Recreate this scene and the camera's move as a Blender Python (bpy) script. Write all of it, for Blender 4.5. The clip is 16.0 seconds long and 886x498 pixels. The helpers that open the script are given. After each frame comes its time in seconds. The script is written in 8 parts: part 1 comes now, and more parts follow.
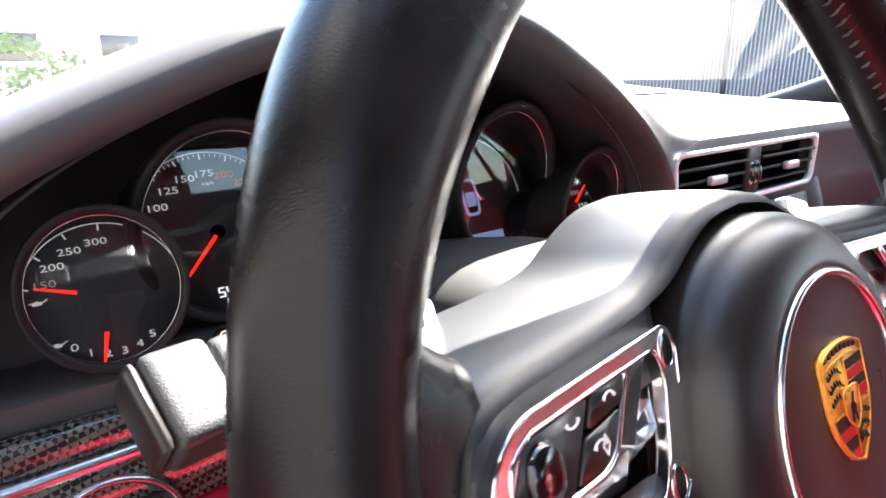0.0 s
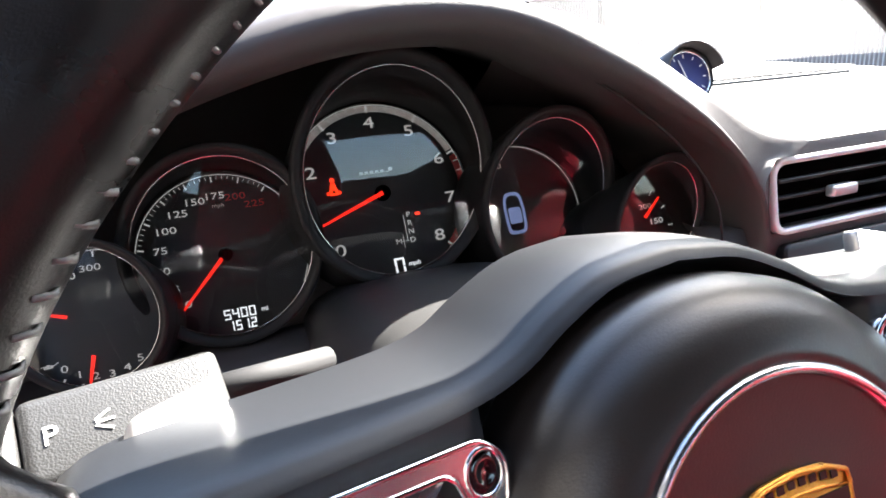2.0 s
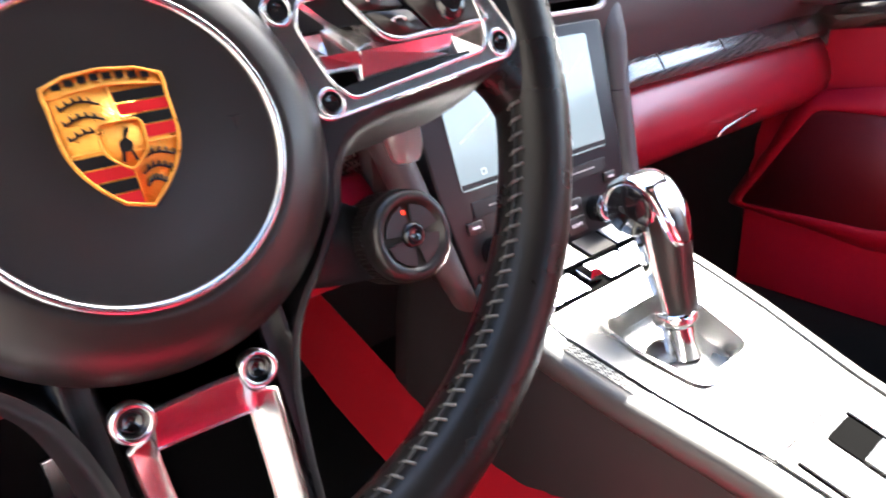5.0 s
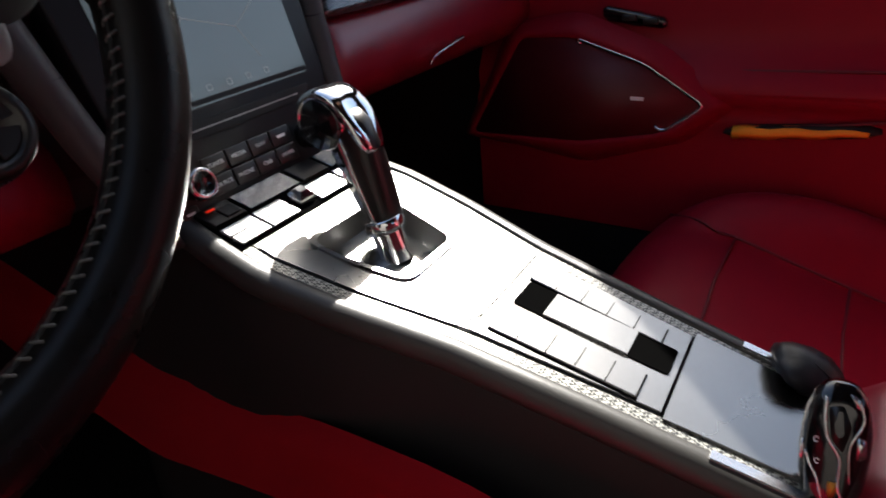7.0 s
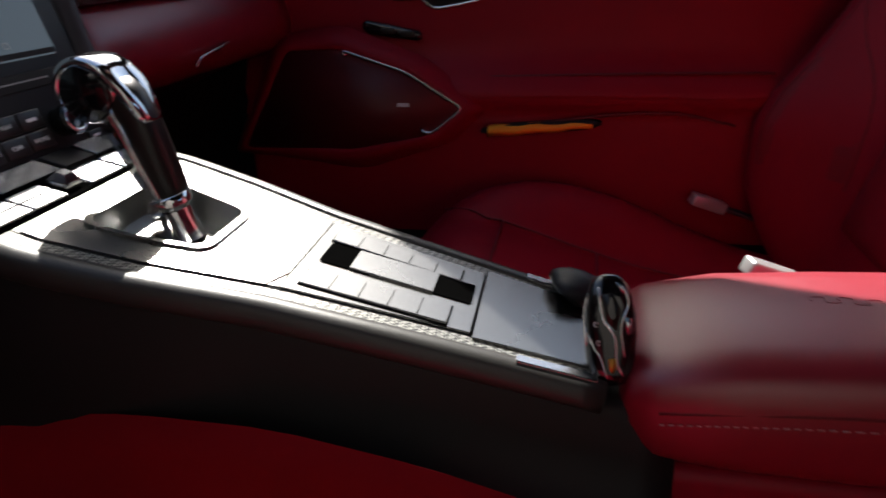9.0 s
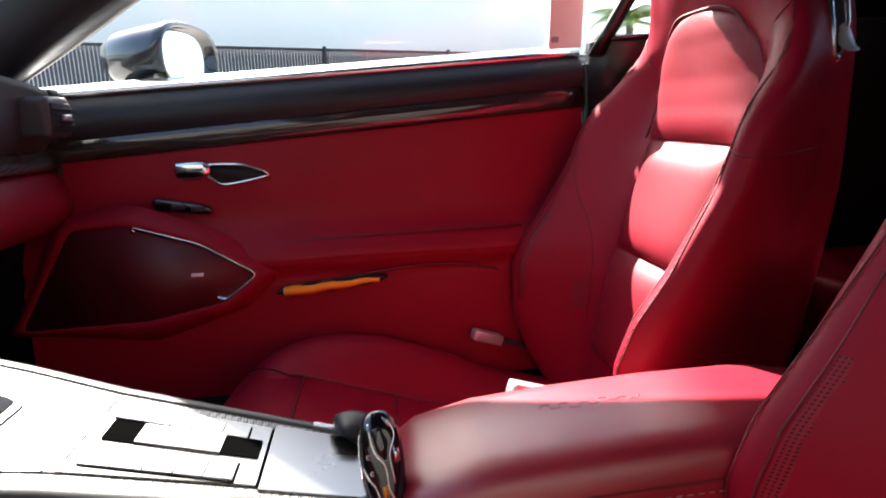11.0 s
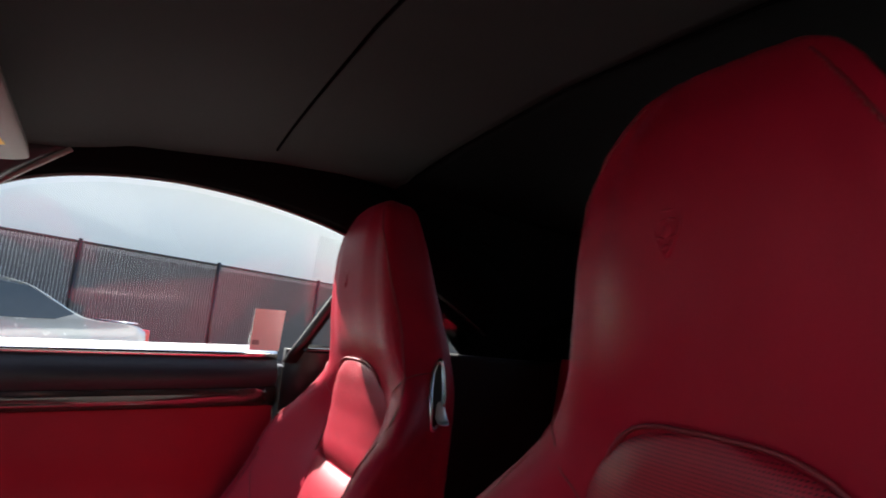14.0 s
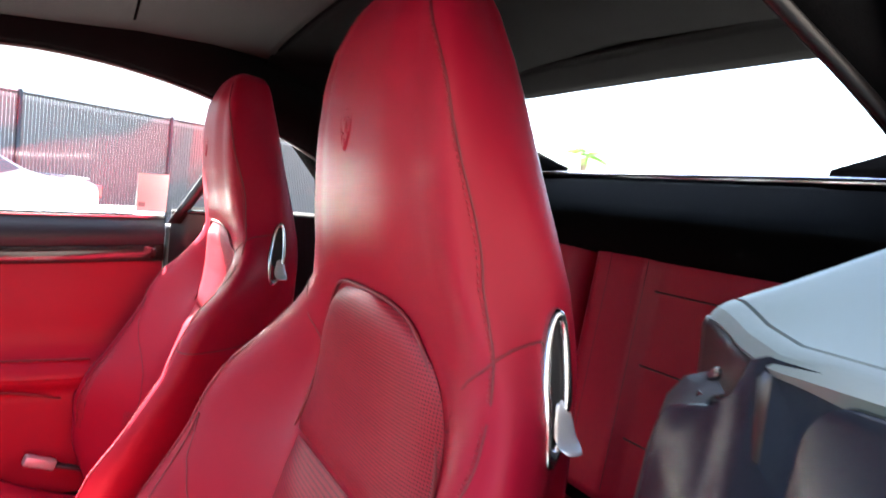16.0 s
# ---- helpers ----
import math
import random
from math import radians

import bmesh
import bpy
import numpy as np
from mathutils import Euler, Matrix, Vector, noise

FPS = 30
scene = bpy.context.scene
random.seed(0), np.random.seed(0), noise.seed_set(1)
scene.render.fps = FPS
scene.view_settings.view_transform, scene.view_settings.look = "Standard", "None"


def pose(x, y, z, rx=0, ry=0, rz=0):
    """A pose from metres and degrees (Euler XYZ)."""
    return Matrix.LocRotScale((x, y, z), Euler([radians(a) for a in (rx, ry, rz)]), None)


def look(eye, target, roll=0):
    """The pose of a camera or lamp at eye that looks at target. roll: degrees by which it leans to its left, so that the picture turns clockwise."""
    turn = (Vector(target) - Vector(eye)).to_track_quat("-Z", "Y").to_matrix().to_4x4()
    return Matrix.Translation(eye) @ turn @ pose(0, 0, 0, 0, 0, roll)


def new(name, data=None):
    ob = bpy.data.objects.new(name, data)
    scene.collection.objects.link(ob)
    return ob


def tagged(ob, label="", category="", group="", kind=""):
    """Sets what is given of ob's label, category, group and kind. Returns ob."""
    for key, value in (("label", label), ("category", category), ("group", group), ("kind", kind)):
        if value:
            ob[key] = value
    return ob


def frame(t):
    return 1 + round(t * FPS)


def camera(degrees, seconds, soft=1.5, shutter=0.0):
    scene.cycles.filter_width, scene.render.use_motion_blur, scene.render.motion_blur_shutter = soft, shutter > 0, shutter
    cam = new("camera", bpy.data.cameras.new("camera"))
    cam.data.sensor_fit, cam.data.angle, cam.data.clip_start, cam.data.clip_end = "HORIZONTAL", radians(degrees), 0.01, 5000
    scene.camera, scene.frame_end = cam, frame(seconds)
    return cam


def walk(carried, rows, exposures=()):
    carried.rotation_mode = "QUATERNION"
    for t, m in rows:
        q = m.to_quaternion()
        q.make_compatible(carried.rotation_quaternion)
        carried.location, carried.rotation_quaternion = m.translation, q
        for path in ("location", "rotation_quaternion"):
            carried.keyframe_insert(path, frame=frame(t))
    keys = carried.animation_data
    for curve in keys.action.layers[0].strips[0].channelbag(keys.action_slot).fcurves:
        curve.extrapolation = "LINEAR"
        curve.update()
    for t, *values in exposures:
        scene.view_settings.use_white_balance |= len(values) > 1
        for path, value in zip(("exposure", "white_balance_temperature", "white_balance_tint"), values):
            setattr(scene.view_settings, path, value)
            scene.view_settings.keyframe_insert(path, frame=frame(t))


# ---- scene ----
cam = camera(70.2, 16.0, soft=1.6, shutter=0.4)
PATH = [
    (0.0, pose(-0.6051, -0.0671, 0.8475, 74.11, 0.33, -38.95)),
    (0.5, pose(-0.5714, -0.0767, 0.8499, 73.48, 1.47, -34.97)),
    (1.0, pose(-0.5359, -0.0837, 0.8479, 73.46, 3.11, -30.94)),
    (1.5, pose(-0.5116, -0.0805, 0.8496, 73.63, 3.78, -26.68)),
    (2.0, pose(-0.4922, -0.0847, 0.8546, 73.74, 3.95, -22.95)),
    (2.5, pose(-0.4725, -0.0982, 0.8583, 74.08, 4.08, -20.22)),
    (3.0, pose(-0.4518, -0.1185, 0.8500, 74.00, 4.71, -19.82)),
    (3.5, pose(-0.4368, -0.1449, 0.8351, 72.98, 5.14, -22.33)),
    (4.0, pose(-0.4263, -0.1707, 0.8105, 70.61, 5.17, -27.04)),
    (4.5, pose(-0.4169, -0.1936, 0.7883, 68.06, 5.07, -32.42)),
    (5.0, pose(-0.4100, -0.2110, 0.7734, 66.26, 4.43, -38.88)),
    (5.2, pose(-0.4059, -0.2172, 0.7697, 65.64, 4.32, -41.09)),
    (7.3, pose(-0.3733, -0.2797, 0.7161, 61.64, 4.08, -61.95)),
    (7.5, pose(-0.3742, -0.2777, 0.7070, 61.46, 3.43, -64.00)),
    (8.0, pose(-0.3795, -0.2759, 0.6915, 62.02, 2.22, -68.35)),
    (8.5, pose(-0.3902, -0.2736, 0.6759, 63.36, 2.22, -73.15)),
    (9.0, pose(-0.4211, -0.2717, 0.6740, 65.03, 1.43, -79.71)),
    (9.2, pose(-0.4304, -0.2759, 0.6702, 66.00, 1.03, -83.73)),
    (11.3, pose(-0.4997, -0.3179, 0.7197, 79.91, 2.09, -98.57)),
    (11.5, pose(-0.5034, -0.3156, 0.7331, 81.49, 1.80, -99.76)),
    (12.0, pose(-0.5250, -0.3332, 0.7546, 86.81, 0.83, -102.45)),
    (12.5, pose(-0.5469, -0.3438, 0.7814, 91.67, -0.16, -105.77)),
    (13.0, pose(-0.5775, -0.3598, 0.8084, 95.54, -1.20, -108.68)),
    (13.5, pose(-0.6216, -0.3884, 0.8438, 98.02, -3.50, -112.63)),
    (14.0, pose(-0.6525, -0.4214, 0.8793, 98.15, -5.54, -117.08)),
    (14.5, pose(-0.6936, -0.4673, 0.9006, 96.86, -6.48, -120.09)),
    (15.0, pose(-0.7520, -0.4986, 0.9097, 94.48, -6.44, -121.21)),
    (15.5, pose(-0.8110, -0.5302, 0.9175, 90.49, -6.16, -121.04)),
    (16.0, pose(-0.8599, -0.5636, 0.9176, 85.60, -6.25, -119.66)),
]

walk(cam, PATH, exposures=[
    (0.0, 4.42), (1.0, 4.25), (2.5, 4.2), (3.5, 4.5), (4.4, 4.75), (5.2, 5.05), (7.3, 1.75), (8.5, 1.5), (9.2, 1.5),
    (11.3, 3.12), (12.5, 3.0), (13.4, 2.55), (14.0, 2.6), (14.5, 3.65), (15.0, 4.25), (16.0, 4.65)])

# world, sun
SUN_EL, SUN_ROT = radians(44), radians(69.3)
world = bpy.data.worlds.new("sky")
scene.world = world
world.use_nodes = True
_n = world.node_tree.nodes
_sky = _n.new("ShaderNodeTexSky")
_sky.sky_type, _sky.sun_disc = "NISHITA", False
_sky.sun_elevation, _sky.sun_rotation = SUN_EL, SUN_ROT
_sky.air_density, _sky.dust_density = 1.0, 2.0
world.node_tree.links.new(_sky.outputs[0], _n["Background"].inputs[0])
_n["Background"].inputs[1].default_value = 0.075
sun = new("sun", bpy.data.lights.new("sun", "SUN"))
sun.data.energy, sun.data.angle, sun.data.color = 5.0, radians(0.6), (1.0, 0.95, 0.88)
_d = Vector((math.sin(SUN_ROT) * math.cos(SUN_EL), math.cos(SUN_ROT) * math.cos(SUN_EL), math.sin(SUN_EL)))
sun.matrix_world = look(_d * 20, (0, 0, 0))


# ---- materials ----
def mat(name, base, rough=0.5, metal=0.0, grain=0.0, grain_scale=900.0, stain=0.12, stain_scale=9.0, coat=0.0,
        spec=0.5, rough_var=0.08, voronoi=False, sheen=0.0):
    m = bpy.data.materials.new(name)
    m.use_nodes = True
    nt = m.node_tree
    b = nt.nodes["Principled BSDF"]
    L = nt.links.new
    tc = nt.nodes.new("ShaderNodeTexCoord")
    big = nt.nodes.new("ShaderNodeTexNoise")
    big.inputs["Scale"].default_value, big.inputs["Detail"].default_value = stain_scale, 6
    L(tc.outputs["Object"], big.inputs["Vector"])
    mix = nt.nodes.new("ShaderNodeMix")
    mix.data_type = "RGBA"
    L(big.outputs["Fac"], mix.inputs["Factor"])
    mix.inputs[6].default_value = (*[c * (1 - stain) for c in base], 1)
    mix.inputs[7].default_value = (*[min(1, c * (1 + stain)) for c in base], 1)
    L(mix.outputs[2], b.inputs["Base Color"])
    mr = nt.nodes.new("ShaderNodeMapRange")
    mr.inputs["To Min"].default_value, mr.inputs["To Max"].default_value = max(0.02, rough - rough_var), min(1, rough + rough_var)
    L(big.outputs["Fac"], mr.inputs["Value"])
    L(mr.outputs[0], b.inputs["Roughness"])
    b.inputs["Metallic"].default_value = metal
    b.inputs["Specular IOR Level"].default_value = spec
    b.inputs["Coat Weight"].default_value = coat
    b.inputs["Coat Roughness"].default_value = 0.06
    if sheen:
        b.inputs["Sheen Weight"].default_value = sheen
    if grain:
        if voronoi:
            fine = nt.nodes.new("ShaderNodeTexVoronoi")
            fine.feature = "SMOOTH_F1"
            out = fine.outputs["Distance"]
        else:
            fine = nt.nodes.new("ShaderNodeTexNoise")
            fine.inputs["Detail"].default_value = 4
            out = fine.outputs["Fac"]
        fine.inputs["Scale"].default_value = grain_scale
        L(tc.outputs["Object"], fine.inputs["Vector"])
        bump = nt.nodes.new("ShaderNodeBump")
        bump.inputs["Strength"].default_value = grain
        bump.inputs["Distance"].default_value = 0.0006
        L(out, bump.inputs["Height"])
        L(bump.outputs[0], b.inputs["Normal"])
    return m


def glass(name, tint=(1, 1, 1), thin=0.06):
    """A clear pane: see-through with a little gloss."""
    m = bpy.data.materials.new(name)
    m.use_nodes = True
    nt = m.node_tree
    nt.nodes.remove(nt.nodes["Principled BSDF"])
    out = nt.nodes["Material Output"]
    tr = nt.nodes.new("ShaderNodeBsdfTransparent")
    tr.inputs[0].default_value = (*tint, 1)
    gl = nt.nodes.new("ShaderNodeBsdfGlossy")
    gl.inputs["Roughness"].default_value = 0.02
    fr = nt.nodes.new("ShaderNodeFresnel")
    fr.inputs[0].default_value = 1.45
    mul = nt.nodes.new("ShaderNodeMath")
    mul.operation = "MULTIPLY"
    mul.inputs[1].default_value = thin * 10
    nt.links.new(fr.outputs[0], mul.inputs[0])
    mx = nt.nodes.new("ShaderNodeMixShader")
    nt.links.new(mul.outputs[0], mx.inputs[0])
    nt.links.new(tr.outputs[0], mx.inputs[1])
    nt.links.new(gl.outputs[0], mx.inputs[2])
    nt.links.new(mx.outputs[0], out.inputs[0])
    return m


def glow(name, color, strength):
    m = bpy.data.materials.new(name)
    m.use_nodes = True
    b = m.node_tree.nodes["Principled BSDF"]
    b.inputs["Base Color"].default_value = (*[c * 0.3 for c in color], 1)
    b.inputs["Emission Color"].default_value = (*color, 1)
    b.inputs["Emission Strength"].default_value = strength
    return m


def weave(name, dark, light, scale, rough=0.18, coat=0.8, metal=0.0):
    """Two-by-two twill from a checker with a wave across it."""
    m = mat(name, dark, rough=rough, coat=coat, metal=metal)
    nt = m.node_tree
    b = nt.nodes["Principled BSDF"]
    tc = nt.nodes.new("ShaderNodeTexCoord")
    mp = nt.nodes.new("ShaderNodeMapping")
    mp.inputs["Rotation"].default_value = (0.3, 0.2, radians(45))
    ch = nt.nodes.new("ShaderNodeTexChecker")
    ch.inputs["Scale"].default_value = scale
    ch.inputs["Color1"].default_value = (*dark, 1)
    ch.inputs["Color2"].default_value = (*light, 1)
    nt.links.new(tc.outputs["Object"], mp.inputs["Vector"])
    nt.links.new(mp.outputs[0], ch.inputs["Vector"])
    nt.links.new(ch.outputs["Color"], b.inputs["Base Color"])
    bump = nt.nodes.new("ShaderNodeBump")
    bump.inputs["Strength"].default_value, bump.inputs["Distance"].default_value = 0.3, 0.0005
    nt.links.new(ch.outputs["Fac"], bump.inputs["Height"])
    nt.links.new(bump.outputs[0], b.inputs["Normal"])
    return m


LEATHER = mat("black_leather", (0.016, 0.016, 0.019), 0.44, spec=0.30, grain=0.25, grain_scale=2200, stain=0.25)
LEATHER_DASH = mat("dash_leather", (0.044, 0.039, 0.039), 0.50, spec=0.42, grain=0.25, grain_scale=2200, stain=0.2)
LEATHER_RIM = mat("rim_leather", (0.0065, 0.006, 0.006), 0.29, spec=0.26, grain=0.16, grain_scale=1800, stain=0.35, stain_scale=40, rough_var=0.1)
# Warm cast in the black stands for red bounce off the seats.
SOFT_BLACK = mat("soft_black_plastic", (0.011, 0.009, 0.0085), 0.34, grain=0.12, grain_scale=1500)
SPOKE = mat("satin_black_plastic", (0.010, 0.011, 0.013), 0.40, spec=0.36, grain=0.05, grain_scale=1500)
GRAINED = mat("grained_black_plastic", (0.028, 0.028, 0.028), 0.42, grain=0.25, grain_scale=1700, voronoi=True)
PANEL_BLACK = mat("satin_black_panel", (0.010, 0.010, 0.011), 0.42, spec=0.3)
MATT = mat("matt_black", (0.008, 0.008, 0.009), 0.8, grain=0.1)
GLOSS_BLACK = mat("gloss_black", (0.006, 0.006, 0.007), 0.12, rough_var=0.04, coat=0.6)
RED = mat("red_leather", (0.238, 0.0038, 0.0180), 0.46, spec=0.18, grain=0.25, grain_scale=1600, stain=0.12)
RED_PERF = mat("red_perforated_leather", (0.228, 0.0050, 0.0170), 0.48, spec=0.30, grain=0.3, grain_scale=1400, stain=0.10)


def perforate(m, pitch, size):
    """Rows of small dark holes over the front of a material, seen along y."""
    nt = m.node_tree
    b = nt.nodes["Principled BSDF"]
    old = b.inputs["Base Color"].links[0].from_socket
    tc = nt.nodes.new("ShaderNodeTexCoord")
    sep = nt.nodes.new("ShaderNodeSeparateXYZ")
    com = nt.nodes.new("ShaderNodeCombineXYZ")
    dots = nt.nodes.new("ShaderNodeTexVoronoi")
    dots.voronoi_dimensions = "2D"
    dots.inputs["Scale"].default_value, dots.inputs["Randomness"].default_value = 1 / pitch, 0.0
    edge = nt.nodes.new("ShaderNodeMapRange")
    edge.inputs["From Min"].default_value, edge.inputs["From Max"].default_value = size, size + 0.12
    mix = nt.nodes.new("ShaderNodeMix")
    mix.data_type = "RGBA"
    mix.inputs[6].default_value = (0.020, 0.001, 0.002, 1)
    L = nt.links.new
    L(tc.outputs["Object"], sep.inputs[0])
    L(sep.outputs[0], com.inputs[0])
    L(sep.outputs[2], com.inputs[1])
    L(com.outputs[0], dots.inputs["Vector"])
    L(dots.outputs["Distance"], edge.inputs["Value"])
    L(edge.outputs[0], mix.inputs["Factor"])
    L(old, mix.inputs[7])
    L(mix.outputs[2], b.inputs["Base Color"])


perforate(RED_PERF, 0.0030, 0.20)
RED_CARPET = mat("red_carpet", (0.22, 0.004, 0.010), 0.9, grain=1.0, grain_scale=1500, stain=0.25, spec=0.1)
CARPET = mat("black_carpet", (0.012, 0.012, 0.013), 0.95, grain=1.0, grain_scale=1500, stain=0.3, spec=0.2)
DEEP_SEAM = mat("deep_red_seam", (0.03, 0.002, 0.004), 0.7)
SEAM = mat("dark_red_seam", (0.12, 0.004, 0.009), 0.6)
RED_SMOOTH = mat("polished_red_leather", (0.245, 0.0055, 0.0190), 0.36, spec=1.0, grain=0.2, grain_scale=1600, stain=0.12)
PALE_STITCH = mat("pale_pink_thread", (0.42, 0.22, 0.22), 0.6)
STITCH = mat("red_thread", (0.22, 0.010, 0.018), 0.6)
THREAD = mat("grey_thread", (0.10, 0.10, 0.097), 0.45)
CHROME = mat("chrome", (0.80, 0.80, 0.81), 0.08, metal=1.0, rough_var=0.03)
BEZEL = mat("bezel_black", (0.008, 0.008, 0.009), 0.55, spec=0.25)
POLISHED = mat("polished_aluminium", (0.78, 0.77, 0.77), 0.20, metal=1.0, rough_var=0.05)
SATIN = mat("satin_aluminium", (0.62, 0.62, 0.63), 0.24, metal=1.0, rough_var=0.06, grain=0.1, grain_scale=600)
SILVER = mat("silver_paint", (0.55, 0.55, 0.55), 0.32, metal=0.6)
FRAME = mat("silver_trim_paint", (0.58, 0.58, 0.58), 0.35, metal=0.25)
PLATE = mat("grey_console_plate", (0.27, 0.27, 0.265), 0.27, metal=1.0, rough_var=0.05, grain=0.06, grain_scale=900)
CARBON = weave("carbon_fibre", (0.012, 0.012, 0.013), (0.09, 0.085, 0.075), 330)
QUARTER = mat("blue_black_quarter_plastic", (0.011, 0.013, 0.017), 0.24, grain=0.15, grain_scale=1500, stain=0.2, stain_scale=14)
# Lightened and greened: the sky sheen on black trim put into its colour.
QUARTER_TOP = mat("sheen_quarter_plastic", (0.120, 0.140, 0.126), 0.42, grain=0.2, grain_scale=1500)
DARK_CARBON = weave("dark_gloss_carbon", (0.010, 0.007, 0.006), (0.030, 0.020, 0.017), 700, rough=0.14, coat=1.0)
EDGE_LEATHER = mat("console_edge_leather", (0.030, 0.029, 0.027), 0.40, spec=0.55, grain=0.2, grain_scale=2200, stain=0.2)
# Leather darkened to hold the shade on the console's driver side.
CONSOLE_SKIN = mat("darkened_console_leather", (0.011, 0.0105, 0.011), 0.5, spec=0.25, grain=0.25, grain_scale=2200, stain=0.25)
MESHED = weave("woven_metal_strip", (0.03, 0.03, 0.028), (0.30, 0.30, 0.27), 420, rough=0.35, coat=0.2, metal=0.3)
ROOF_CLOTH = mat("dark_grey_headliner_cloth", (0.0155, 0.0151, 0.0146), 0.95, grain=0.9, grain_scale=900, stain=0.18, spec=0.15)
# Far darker than the front lining: shade at the rear put into the cloth.
HEADLINER = mat("darkened_headliner_cloth", (0.0028, 0.0028, 0.003), 0.98, grain=0.9, grain_scale=900, stain=0.18, spec=0.03, rough_var=0.02)
# Near black: sewn seams, hubs, and the painted shade of slots and recesses.
DEAD_BLACK = mat("dead_black", (0.002, 0.002, 0.002), 1.0, spec=0.0)
DIAL = mat("dial_face", (0.010, 0.010, 0.011), 0.55, rough_var=0.03)
MARK = mat("dial_print", (0.80, 0.80, 0.80), 0.6)
DIAL_PRINT = glow("lit_dial_print", (0.95, 0.95, 0.93), 0.020)
DIAL_DIM = glow("lit_dial_print_dim", (0.95, 0.90, 0.85), 0.006)
MARK_DIM = mat("dial_print_dim", (0.30, 0.30, 0.29), 0.6)
MARK_RED = mat("dial_print_red", (0.42, 0.03, 0.03), 0.6)
NEEDLE = glow("needle_red", (1.0, 0.018, 0.006), 0.07)
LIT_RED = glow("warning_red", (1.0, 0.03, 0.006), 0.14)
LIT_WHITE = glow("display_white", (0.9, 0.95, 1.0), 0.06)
LIT_BLUE = glow("display_blue", (0.16, 0.21, 0.40), 0.045)
SCREEN = glow("screen_grey_blue", (0.22, 0.28, 0.31), 0.06)
SCREEN.node_tree.nodes["Principled BSDF"].inputs["Roughness"].default_value = 0.12
SCREEN_ICON = glow("screen_icon", (0.42, 0.48, 0.52), 0.055)
LENS = glass("gauge_glass", thin=0.15)
PANE = glass("window_glass", tint=(0.93, 0.96, 0.94), thin=0.14)
GOLD = mat("gold_enamel", (0.72, 0.33, 0.06), 0.30, metal=0.9, rough_var=0.08, grain=0.7, grain_scale=1600, stain=0.25, stain_scale=300)
CREST_RED = mat("red_enamel", (0.42, 0.012, 0.016), 0.35, spec=0.25)
CREST_BLACK = mat("black_enamel", (0.006, 0.006, 0.006), 0.35, spec=0.25)
ORANGE = mat("orange_cloth", (0.88, 0.34, 0.015), 0.7, grain=0.6, grain_scale=500)
PAPER = mat("white_sticker", (0.80, 0.78, 0.73), 0.6)
YELLOW = mat("yellow_print", (0.75, 0.55, 0.06), 0.6)
GREY_INK = mat("grey_print", (0.35, 0.34, 0.33), 0.7)
BELT = mat("black_webbing", (0.02, 0.02, 0.024), 0.6, grain=0.8, grain_scale=700)
MIRROR = mat("mirror_silver", (0.9, 0.9, 0.9), 0.02, metal=1.0, rough_var=0.0, stain=0.0)
CARPAINT = mat("black_car_paint", (0.008, 0.009, 0.012), 0.15, coat=1.0)


# ---- building helpers ----
def part(name, bm, material, parent=None, label="", smooth=True, local=None):
    me = bpy.data.meshes.new(name)
    bm.normal_update()
    bm.to_mesh(me)
    bm.free()
    if smooth:
        for p in me.polygons:
            p.use_smooth = True
    me.materials.append(material)
    ob = new(name, me)
    if parent:
        ob.parent = parent
    if local is not None:
        ob.matrix_local = local
    if label:
        ob["label"] = label
    return ob


def thing(name, label, category, group="", m=None, kind=""):
    ob = new(name)
    ob.empty_display_size = 0.02
    if m is not None:
        ob.matrix_world = m
    return tagged(ob, label, category, group, kind)


def sharp(ob, angle=35):
    """Smooth shading that keeps edges sharper than the angle."""
    me = ob.data
    bm = bmesh.new()
    bm.from_mesh(me)
    for e in bm.edges:
        if len(e.link_faces) == 2 and e.calc_face_angle(0) > radians(angle):
            e.smooth = False
    bm.to_mesh(me)
    bm.free()
    return ob


def box_bm(x0, x1, y0, y1, z0, z1, bevel=0.0, seg=2):
    bm = bmesh.new()
    bmesh.ops.create_cube(bm, size=1)
    for v in bm.verts:
        v.co = Vector(((x0 + x1) / 2 + v.co.x * (x1 - x0), (y0 + y1) / 2 + v.co.y * (y1 - y0), (z0 + z1) / 2 + v.co.z * (z1 - z0)))
    if bevel:
        bmesh.ops.bevel(bm, geom=list(bm.edges), offset=bevel, segments=seg, profile=0.6, affect="EDGES")
    return bm


def loft_bm(rings, closed=True, caps=True):
    """Skin over rings of equal length."""
    bm = bmesh.new()
    vs = [[bm.verts.new(p) for p in r] for r in rings]
    n = len(rings[0])
    for a, b in zip(vs, vs[1:]):
        for i in range(n if closed else n - 1):
            j = (i + 1) % n
            bm.faces.new((a[i], a[j], b[j], b[i]))
    if caps and closed:
        bm.faces.new(list(reversed(vs[0])))
        bm.faces.new(vs[-1])
    bmesh.ops.recalc_face_normals(bm, faces=list(bm.faces))
    return bm


def surf_bm(f, nu, nv):
    """A sheet f(u, v) with u, v from 0 to 1."""
    return loft_bm([[f(i / nu, j / nv) for j in range(nv + 1)] for i in range(nu + 1)], closed=False, caps=False)


